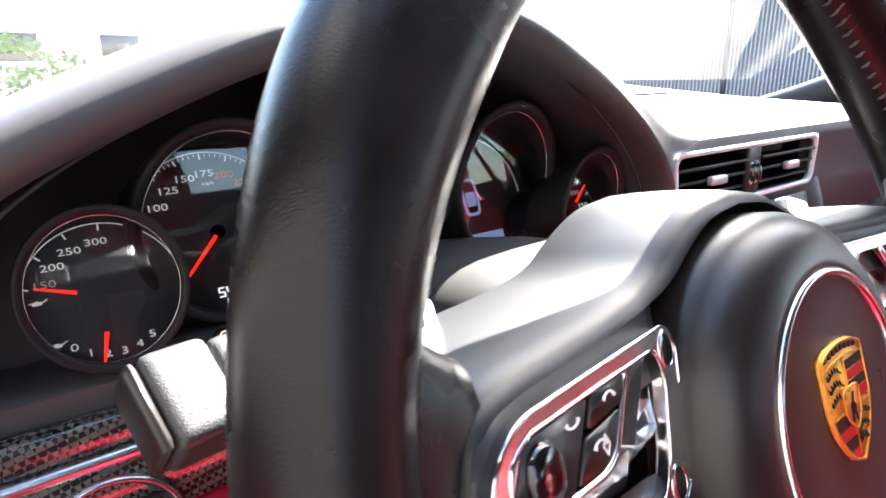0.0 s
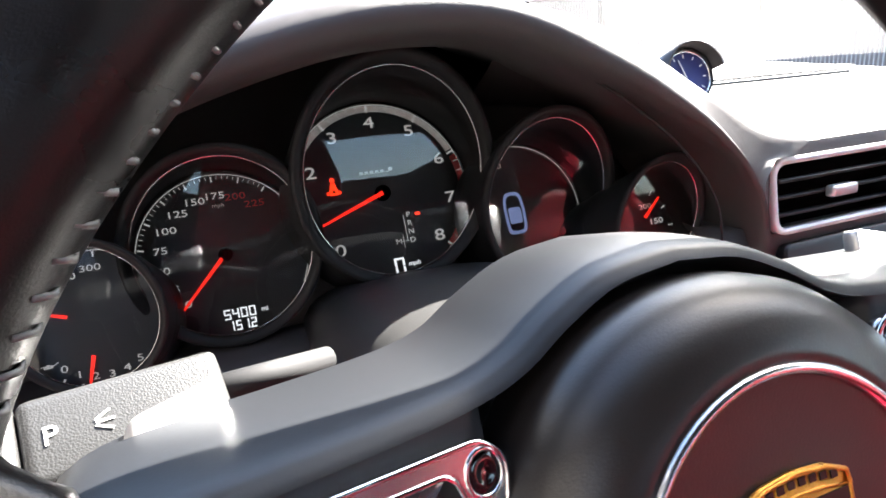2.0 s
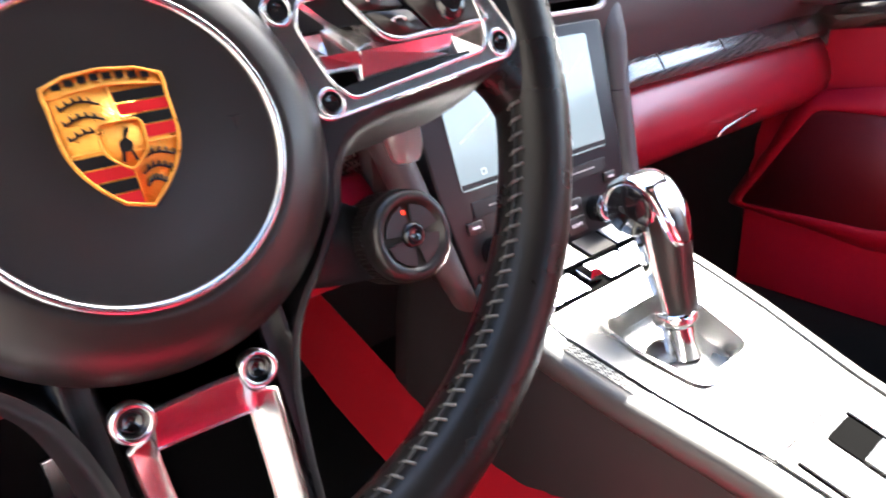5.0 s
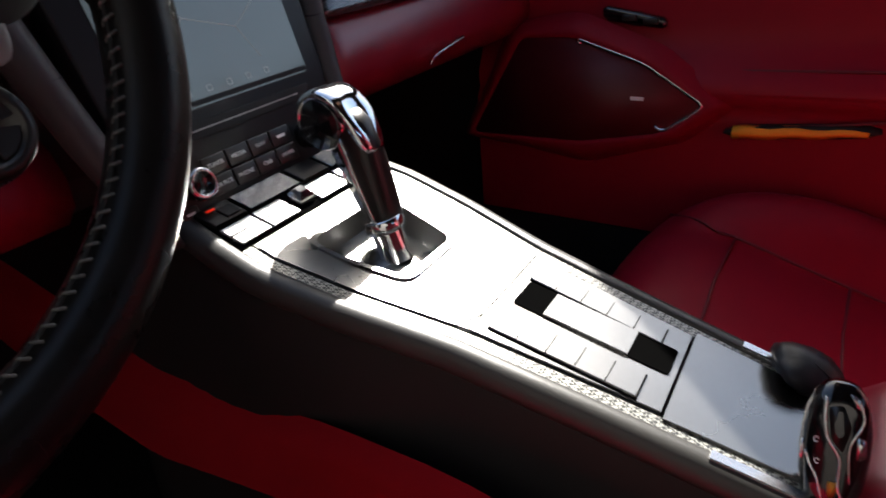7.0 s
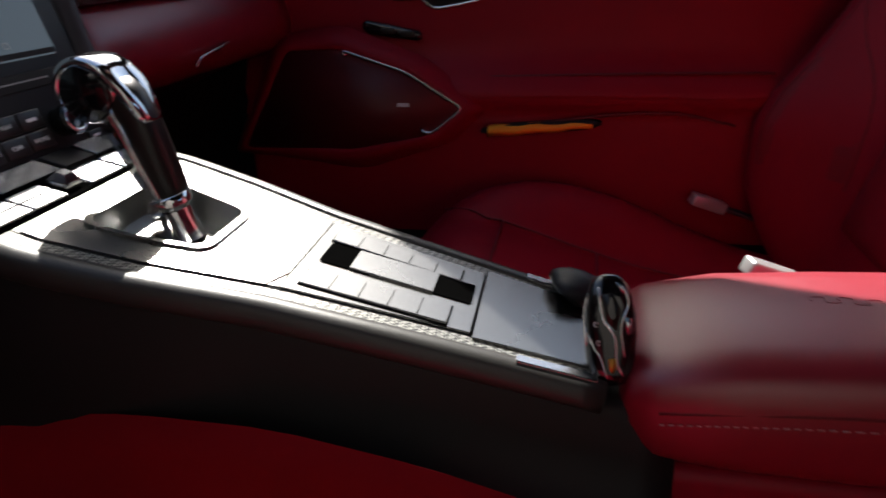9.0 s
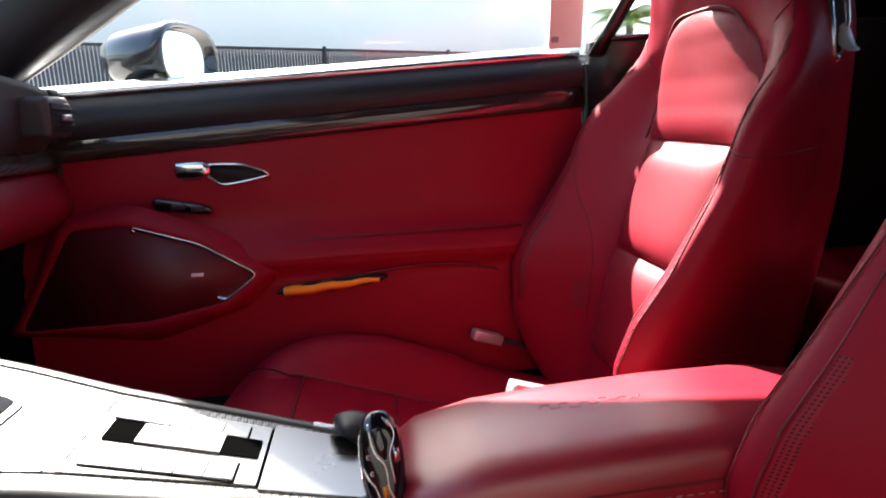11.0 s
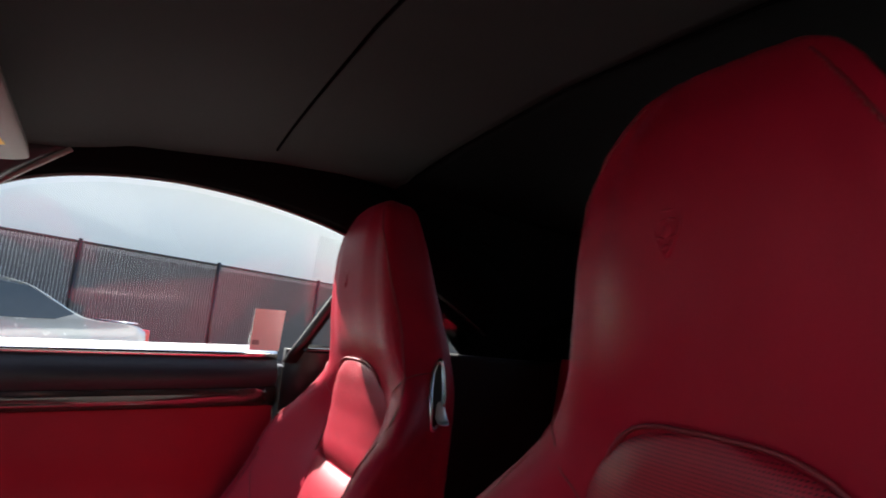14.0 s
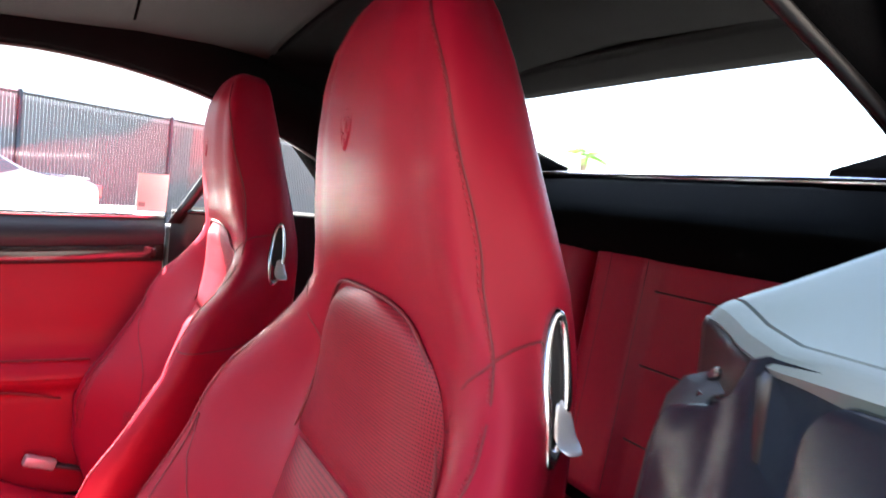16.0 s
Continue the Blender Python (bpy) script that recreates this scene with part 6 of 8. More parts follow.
def passenger_door():
    t = thing("passenger_door", "closed car door with red leather panel and black top", "car door")
    y0, y1 = 0.30, -0.735

    def lower(u, v):
        y = lerp(y0, y1, u)
        z = lerp(0.20, strip_z(y) - 0.022, v)
        return (door_x(y, z), y, z)
    part("red_panel", surf_bm(lower, 40, 44), RED, t, "red leather door panel")

    def foot(u, v):
        y = lerp(y0, y1, u)
        z = lerp(0.06, 0.198, v)
        return (door_x(y, 0.30) + 0.004 - 0.02 * (1 - v), y, z)
    # Black foot stands for the shade low on the red panel.
    part("carpet_foot", surf_bm(foot, 20, 8), CARPET, t, "foot of the door, black for the shade low down")

    def upper(u, v):
        y = lerp(y0, y1, u)
        z = lerp(strip_z(y) + 0.012, belt_z(y) - 0.004, v)
        return (0.706 + 0.030 * v ** 2 + max(0, -y - 0.55) * 0.06 - 0.012 * math.sin(v * math.pi), y, z)
    part("top_panel", surf_bm(upper, 30, 8), LEATHER, t, "black leather door top")
    ys = [lerp(y0 - 0.02, y1, i / 24) for i in range(25)]
    part("carbon_strip", loft_bm([[(0.704 + max(0, -y - 0.55) * 0.06 - dx, y, strip_z(y) + dz) for dx, dz in ((0, -0.024), (0.004, -0.020), (0.006, -0.004), (0.004, 0.012), (0, 0.015), (-0.02, 0.015), (-0.02, -0.024))] for y in ys]), DARK_CARBON, t, "carbon fibre strip")
    part("belt_seal", loft_bm([[(0.732 + max(0, -y - 0.55) * 0.04 + dx, y, belt_z(y) + dz) for dx, dz in ((-0.006, -0.010), (-0.006, 0.000), (-0.002, 0.003), (0.026, 0.015), (0.046, 0.015), (0.05, -0.010))] for y in ys]), SATIN, t, "bright metal window ledge")
    part("door_skin", box_bm(0.785, 0.80, y1 - 0.02, 0.32, 0.02, 0.75, 0.004, 1), CARPAINT, t)
    # door pull
    m = axes((0.701, -0.055, 0.612), (0, -1, 0), (-1, 0, 0))
    o = rounded([(-0.030, 0.022), (-0.040, 0.005), (-0.005, -0.022), (0.040, -0.016), (0.083, -0.006), (0.078, 0.004), (0.030, 0.020)], 0.012, 5)
    i_ = rounded([(-0.024, 0.017), (-0.031, 0.004), (-0.003, -0.017), (0.040, -0.011), (0.075, -0.004), (0.071, 0.002), (0.029, 0.015)], 0.010, 5)
    hd = part("handle_bezel", frame_bm(o, i_, -0.004, 0.006), CHROME, t, "chrome door handle bezel", local=m)
    part("handle_cup", poly_bm(i_, 0.0005, 0.0015), MATT, hd)
    part("pull_lever", loft_bm([[(x, w * math.cos(a) + yo, 0.006 + 0.007 * math.sin(a)) for a in [2 * math.pi * k / 14 for k in range(14)]] for x, yo, w in ((-0.083, 0.010, 0.011), (-0.080, 0.010, 0.0165), (-0.055, 0.010, 0.0170), (-0.034, 0.010, 0.0155), (-0.022, 0.010, 0.008))]), CHROME, hd, "chrome pull lever")
    # speaker panel
    m2 = axes((0.6525, 0.09, 0.44), (0, -1, 0), (-1, 0.06, 0.10))
    so = rounded([(-0.22, -0.085), (-0.12, 0.090), (-0.020, 0.092), (0.10, 0.055), (0.200, -0.004), (0.137, -0.052), (0.0, -0.080)], 0.016, 5)
    si = [(lerp(0.02, x, 0.965), lerp(0.0, y, 0.95)) for x, y in so]
    sp = part("speaker_grille", poly_bm(so, -0.006, 0.004, 0.002, 2), mat("dark_red_grille", (0.085, 0.005, 0.009), 0.5, grain=0.5, grain_scale=700, voronoi=True), t, "dark red perforated speaker grille", local=m2)
    part("speaker_trim", tube_bm([(x, y, 0.004) for x, y in rounded([(-0.02, 0.092), (0.10, 0.055), (0.200, -0.004), (0.137, -0.052)], 0.016, 5)], 0.0036, 8), SATIN, sp, "satin metal edging")
    roll = [[(x * (1 + d / math.hypot(x, y)), y * (1 + d / math.hypot(x, y)), h) for x, y in so] for d, h in ((-0.001, 0.000), (-0.0005, 0.0055), (0.004, 0.0080), (0.011, 0.0075), (0.020, 0.0030), (0.030, -0.0060), (0.040, -0.0200))]
    part("speaker_surround", loft_bm(roll, caps=False), RED, t, "rolled red leather speaker surround", local=m2)
    # White colour stands in for the highlight on the metal badge.
    part("speaker_badge", box_bm(0.082, 0.104, -0.003, 0.003, 0.004, 0.0056, 0.0005, 1), MARK, sp, smooth=False)
    # armrest ledge and pocket
    part("arm_ledge", loft_bm([[(x0, y, z) for x0, z in ((0.648 - 0.006 * math.sin((y + 0.75) * 4), 0.455), (0.652, 0.470), (0.672, 0.482), (0.70, 0.486), (0.70, 0.45))] for y in [lerp(-0.10, -0.72, i / 16) for i in range(17)]]), RED, t, "red leather armrest ledge")
    # Dark tube paints the shade in the crease above the ledge.
    part("ledge_seam", tube_bm([(0.668, y, 0.4855 + 0.008 * math.sin((-y - 0.15) * 3.5)) for y in [lerp(-0.15, -0.60, i / 14) for i in range(15)]], 0.0026, 6), SEAM, t)
    part("pocket_line", tube_bm(smooth_path([(0.652, -0.14, 0.400), (0.650, -0.26, 0.415), (0.650, -0.36, 0.428), (0.652, -0.46, 0.430), (0.655, -0.55, 0.412)], 6), 0.0024, 6), SEAM, t)
    # Matt black strip, proud of the panel, drawn as the recess shade.
    part("pull_slot", loft_bm([[(0.642, y, z - h), (0.640, y, z), (0.642, y, z + h), (0.660, y, z + h), (0.660, y, z - h)] for y, z, h in [(lerp(-0.138, -0.340, i / 12), 0.397 + 0.017 * i / 12, 0.0088 * math.sqrt(max(0.02, 1 - (2 * i / 12 - 1) ** 4))) for i in range(13)]]), MATT, t, "dark strip painting the shade of the pull recess")
    plate = part("switch_plate", loft_bm([[(0.690, y, z - h), (0.686, y, z - h), (0.684, y, z - h * 0.6), (0.684, y, z + h * 0.6), (0.686, y, z + h), (0.698, y, z + h)] for y, z, h in ((-0.030, 0.549, 0.004), (-0.024, 0.550, 0.008), (0.02, 0.557, 0.010), (0.065, 0.565, 0.011), (0.072, 0.567, 0.006))]), GLOSS_BLACK, t, "glossy black window switch plate")
    for y, z in ((-0.006, 0.5535), (0.028, 0.5585)):
        part("switch", box_bm(0.680, 0.686, y - 0.012, y + 0.012, z - 0.005, z + 0.005, 0.002, 2), SOFT_BLACK, plate)
    return t


def driver_door():
    """The driver's door stands open, outside the view; it shades the wheel."""
    t = thing("driver_door", "open car door with red leather panel", "car door", m=pose(-0.78, 0.30, 0, 0, 0, -62))
    part("red_panel", box_bm(-0.06, -0.005, -1.02, 0.0, 0.06, 0.66, 0.012, 2), RED, t)
    part("top_panel", box_bm(-0.07, 0.0, -1.02, 0.0, 0.662, 0.80, 0.012, 2), LEATHER, t)
    part("door_skin", box_bm(-0.10, -0.075, -1.02, 0.0, 0.04, 0.79, 0.008, 2), CARPAINT, t)
    return t


passenger_door()
driver_door()
fl = thing("orange_cloth_strip", "bright orange cloth tucked in the door pocket", "cloth")
part("strip", loft_bm([[(0.640, y, z - h), (0.636, y, z), (0.640, y, z + h * 0.8), (0.650, y, z + h)] for y, z, h in [(lerp(-0.150, -0.325, i / 10), 0.398 + 0.014 * i / 10 + 0.0015 * math.sin(i * 1.7), 0.0095 - 0.005 * (i / 10) ** 2) for i in range(11)]]), ORANGE, fl)


# ---- car shell ----
def shell():
    f = box_bm(-0.80, 0.80, -1.5, 0.95, 0.02, 0.05, 0.0)
    tagged(part("floor", f, CARPET), "black carpeted car floor", "floor", kind="structure")
    fw = part("firewall", box_bm(-0.80, 0.80, 0.82, 0.86, 0.04, 0.80), MATT)
    tagged(fw, "black bulkhead behind the dashboard", "wall", kind="structure")

    # roof lining, arched across and along
    def roof(u, v, rear=False):
        y = lerp(-0.20, -0.905, u) if not rear else lerp(-0.9055, -1.42, u)
        x = lerp(-0.585, 0.585, v) * (1 + 0.12 * max(0, -1.05 - y) / 0.37)
        crown = curve_at([(-1.42, 1.215), (-1.2, 1.208), (-0.93, 1.205), (-0.64, 1.205), (-0.4, 1.19), (-0.2, 1.145)], y)[0]
        return (x, y, crown - 0.030 * abs(x / 0.62) ** 3.2 + 0.02 - 0.02 * abs(x / 0.585))
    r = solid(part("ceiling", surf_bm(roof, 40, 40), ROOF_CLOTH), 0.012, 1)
    tagged(r, "black cloth lining of the folding roof", "car roof", kind="structure")
    # Rear half of the same lining, its shade carried by the darker cloth.
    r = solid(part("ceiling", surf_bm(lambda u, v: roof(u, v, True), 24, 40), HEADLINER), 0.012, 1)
    tagged(r, "cloth lining at the rear of the roof, darkened for shade", "car roof", kind="structure")
    for y0 in (-0.632, -0.905):
        u = (y0 + 0.20) / -0.705
        pts = [Vector(roof(u, v / 40)) + Vector((0, 0, -0.0002)) for v in range(3, 38)]
        tagged(part("roof_seam", tube_bm(pts, 0.0026, 6), DEAD_BLACK), "sewn seam across the roof lining", "seam", kind="structure")
    # side rails above the doors
    for s in (-1, 1):
        rail = smooth_path([(s * 0.648, -0.10, 1.045), (s * 0.636, -0.18, 1.090), (s * 0.625, -0.26, 1.124), (s * 0.617, -0.37, 1.147), (s * 0.612, -0.50, 1.155), (s * 0.612, -0.65, 1.144), (s * 0.616, -0.80, 1.114), (s * 0.624, -0.92, 1.070), (s * 0.632, -1.04, 1.02), (s * 0.645, -1.20, 0.93)], 6)
        rings = []
        for p in rail:
            rings.append([(p.x + s * 0.020, p.y, p.z - 0.018), (p.x + s * 0.004, p.y, p.z - 0.030), (p.x - s * 0.010, p.y, p.z - 0.020), (p.x - s * 0.035, p.y, p.z + 0.012), (p.x - s * 0.066, p.y, p.z + 0.065), (p.x - s * 0.05, p.y, p.z + 0.105), (p.x + s * 0.012, p.y, p.z + 0.080), (p.x + s * 0.028, p.y, p.z + 0.02)])
        tagged(part("roof_rail", loft_bm(rings), HEADLINER), "black roof rail above the side window", "trim", kind="structure")
        tagged(part("window_seal", tube_bm([(p.x + s * 0.008, p.y, p.z - 0.030) for p in rail], 0.005, 6), SOFT_BLACK), "black rubber window seal", "trim", kind="structure")
        # windscreen pillar
        pil = smooth_path([(s * 0.590, -0.30, 1.148), (s * 0.60, -0.20, 1.105), (s * 0.635, -0.08, 1.040), (s * 0.665, 0.06, 0.965), (s * 0.700, 0.22, 0.880), (s * 0.745, 0.40, 0.795), (s * 0.79, 0.60, 0.73)], 6)
        rings = []
        for i, p in enumerate(pil):
            w = 0.046 + 0.024 * max(0, i - 6) / (len(pil) - 6)
            k = min(1.0, 0.12 + 0.88 * (i / 7) ** 1.3)
            rings.append([(p.x + s * dx * k, p.y + dy * k, p.z + dz * k) for dx, dy, dz in ((-0.050, 0.034, 0.036), (-0.066, 0.024, 0.020), (-0.030, -0.012, -w * 0.8), (0.006, -0.008, -w), (0.026, 0.0, -w * 0.7), (0.034, 0.010, 0.0), (0.02, 0.018, 0.024))])
        tagged(part("windscreen_pillar", loft_bm(rings), LEATHER), "black leather windscreen pillar", "pillar", kind="structure")
        tagged(part("pillar_seal", tube_bm([(p.x + s * 0.016 * min(1, i / 7), p.y - 0.004, p.z - (0.045 + 0.022 * max(0, i - 6) / (len(pil) - 6)) * min(1, 0.12 + i / 8)) for i, p in enumerate(pil)], 0.006, 6), mat("grey_rubber", (0.16, 0.16, 0.15), 0.6)), "grey rubber door seal", "trim", kind="structure")
    # header above the windscreen
    hd = [[(x, -0.205, 1.165 - 0.06 * abs(x / 0.6) ** 2.5), (x, -0.17, 1.135 - 0.06 * abs(x / 0.6) ** 2.5), (x, -0.10, 1.125 - 0.06 * abs(x / 0.6) ** 2.5), (x, -0.07, 1.145 - 0.06 * abs(x / 0.6) ** 2.5), (x, -0.12, 1.175 - 0.06 * abs(x / 0.6) ** 2.5)] for x in [lerp(-0.62, 0.62, i / 24) for i in range(25)]]
    tagged(part("windscreen_header", loft_bm(hd), HEADLINER), "black header above the windscreen", "trim", kind="structure")

    def ws(u, v):
        x = lerp(-0.62 - 0.10 * v, 0.62 + 0.10 * v, u)
        k = 1 - (x / 0.75) ** 2 * 0.35
        return (x, lerp(-0.09, 0.78 * k + 0.05, v), lerp(1.145 - 0.05 * abs(x / 0.62) ** 2, 0.825, v) + 0.03 * math.sin(v * math.pi))
    g = part("windscreen", surf_bm(ws, 16, 10), PANE)
    g.visible_shadow = False
    facing(g, (0, -0.4, 0.8))
    tagged(g, "clear curved windscreen", "window", kind="structure")
    # passenger side glass and quarter glass
    def sg(u, v):
        y = lerp(0.20, -0.86, u)
        top = curve_at([(-0.92, 1.055), (-0.80, 1.08), (-0.65, 1.105), (-0.5, 1.115), (-0.36, 1.105), (-0.25, 1.078), (-0.16, 1.035), (0.06, 0.91), (0.22, 0.81)], y)[0]
        return (lerp(0.748, 0.640, v), y, lerp(belt_z(y) - 0.004, max(top, belt_z(y) + 0.01), v))
    g = part("side_window", surf_bm(sg, 24, 8), PANE)
    g.visible_shadow = False
    facing(g, (0, -0.4, 0.8))
    tagged(g, "clear side window glass", "window", kind="structure")
    # bar between door glass and quarter glass
    for s in (1,):
        tagged(part("window_bar", loft_bm([[(s * (x + dx), y + dy, z) for dx, dy in ((-0.010, -0.013), (0.010, -0.013), (0.010, 0.013), (-0.010, 0.013))] for x, y, z in [(lerp(0.690, 0.632, i / 6), lerp(-0.750, -0.900, i / 6), lerp(0.80, 1.075, i / 6)) for i in range(7)]]), SOFT_BLACK), "black bar behind the door window", "trim", kind="structure")

    def qg(u, v):
        y = lerp(-0.77, -1.16, u)
        lo = 0.832
        hi = curve_at([(-1.16, 0.875), (-1.04, 0.97), (-0.92, 1.05), (-0.77, 1.07)], y)[0]
        return (lerp(0.69, 0.645, v), y, lerp(lo, hi, v))
    g = part("quarter_window", surf_bm(qg, 10, 4), PANE)
    g.visible_shadow = False
    facing(g, (0, -0.4, 0.8))
    tagged(g, "small quarter window glass", "window", kind="structure")
    # rear side trim, both sides
    for s in (1, -1):
        def trim(u, v):
            y = lerp(-0.775 if s > 0 else -0.870, -1.55, u)
            z = lerp(0.06, 0.838 + 0.01 * u, v)
            return (s * (0.70 - 0.05 * u + 0.02 * v - 0.03 * math.sin(v * math.pi)), y, z)
        tagged(solid(part("rear_side_wall", surf_bm(trim, 16, 16), CARPET if s > 0 else SOFT_BLACK), 0.02, 0), "dark trim beside the rear seats", "wall", kind="structure")
        # soft top sides closing the corner behind the quarter glass
        def corner(u, v):
            y = lerp(-0.90, -1.50, u)
            lo = 0.835 if y < -1.15 else lerp(1.005, 0.835, (-1.00 - y) / 0.15)
            hi = curve_at([(-1.53, 1.23), (-1.2, 1.22), (-1.00, 1.20)], y)[0]
            return (s * lerp(0.665, lerp(0.52, 0.655, min(1, u * 1.25)), v ** 1.5), y, lerp(lo, hi, v))
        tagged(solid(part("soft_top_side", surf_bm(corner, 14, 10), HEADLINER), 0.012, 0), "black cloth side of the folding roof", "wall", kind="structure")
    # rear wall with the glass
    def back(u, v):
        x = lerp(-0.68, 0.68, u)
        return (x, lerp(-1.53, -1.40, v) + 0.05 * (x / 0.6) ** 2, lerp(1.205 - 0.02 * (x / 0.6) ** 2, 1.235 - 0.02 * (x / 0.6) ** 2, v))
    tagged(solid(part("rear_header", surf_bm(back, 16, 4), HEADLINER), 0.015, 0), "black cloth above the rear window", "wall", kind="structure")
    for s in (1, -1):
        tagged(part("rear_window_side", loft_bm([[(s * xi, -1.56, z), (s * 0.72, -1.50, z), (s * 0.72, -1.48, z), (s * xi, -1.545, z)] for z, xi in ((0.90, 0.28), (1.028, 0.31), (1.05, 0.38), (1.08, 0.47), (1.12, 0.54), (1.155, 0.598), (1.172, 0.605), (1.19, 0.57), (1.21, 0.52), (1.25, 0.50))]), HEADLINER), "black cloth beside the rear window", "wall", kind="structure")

    def rg(u, v):
        x = lerp(-0.64, 0.64, u)
        return (x, lerp(-1.64, -1.575, v), lerp(1.0, 1.23, v))
    g = part("rear_window", surf_bm(rg, 10, 4), PANE)
    g.visible_shadow = False
    facing(g, (0, -0.4, 0.8))
    tagged(g, "clear rear window", "window", kind="structure")


shell()


def footwell_sides():
    for s in (1, -1):
        b = part("kick_panel", box_bm(min(s * 0.70, s * 0.76), max(s * 0.70, s * 0.76), 0.22, 0.86, 0.04, 0.775 if s > 0 else 0.70, 0.01, 2), LEATHER)
        tagged(b, "black panel closing the side of the footwell", "wall", kind="structure")
    b = part("door_pillar", box_bm(0.715, 0.79, -0.86, -0.737, 0.04, 0.79, 0.008, 2), SOFT_BLACK)
    tagged(b, "black pillar behind the passenger door", "pillar", kind="structure")
    b = part("rear_bulkhead", box_bm(-0.70, 0.70, -1.52, -1.46, 0.04, 0.93, 0.01, 1), CARPET)
    tagged(b, "black carpeted bulkhead behind the rear seats", "wall", kind="structure")
    for s in (1, -1):
        b = part("rear_footwell_side", box_bm(min(s * 0.60, s * 0.72), max(s * 0.60, s * 0.72), -1.48, -0.965, 0.04, 0.848, 0.012, 2), CARPET)
        tagged(b, "black carpeted side beside the rear seat", "wall", kind="structure")


footwell_sides()


def rear_shelf():
    t = thing("rear_shelf", "black shelf behind the rear seats", "shelf")
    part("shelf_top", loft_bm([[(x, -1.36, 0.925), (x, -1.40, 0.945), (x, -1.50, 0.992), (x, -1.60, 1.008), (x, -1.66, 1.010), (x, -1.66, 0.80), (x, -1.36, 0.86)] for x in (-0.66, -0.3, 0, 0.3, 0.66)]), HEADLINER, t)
    part("shelf_edge", tube_bm([(x, -1.535, 1.008) for x in (-0.6, 0, 0.6)], 0.009, 8), SATIN, t, "bright rear window edge")
    return t


rear_shelf()


def rear_seat(x0):
    t = thing("rear_seat_back", "dark red leather rear seat back with sewn channels", "rear seat", group="rear seats", m=pose(x0, 0, 0))

    def pad(u, v):
        x = lerp(-0.298, 0.298, u)
        z = lerp(0.46, 0.905, v)
        e = min(1, (1 - abs(u * 2 - 1)) * 8) * min(1, (1 - v) * 10)
        return (x, -1.36 - 0.05 * v + 0.045 * e ** 0.5 - 0.012 * (abs(u * 2 - 1) < 0.5), z)
    solid(part("back_pad", surf_bm(pad, 40, 30), RED, t), 0.03, 1)
    for z in (0.57, 0.69, 0.81):
        part("channel_seam", tube_bm([(x, -1.3275 - 0.05 * (z - 0.46) / 0.445, z) for x in (-0.146, 0, 0.146)], 0.0018, 6), DEEP_SEAM, t)
    for x in (-0.232, -0.150, 0.150, 0.232):
        part("side_seam", tube_bm([(x, -1.3165 - 0.05 * (z - 0.46) / 0.445, z) for z in (0.48, 0.6, 0.7, 0.8, 0.86)], 0.0018, 6), DEEP_SEAM, t)
    part("seat_base", box_bm(-0.26, 0.26, -1.33, -0.98, 0.30, 0.44, 0.03, 3), RED, t)
    return t


rear_seat(0.30)
rear_seat(-0.30)


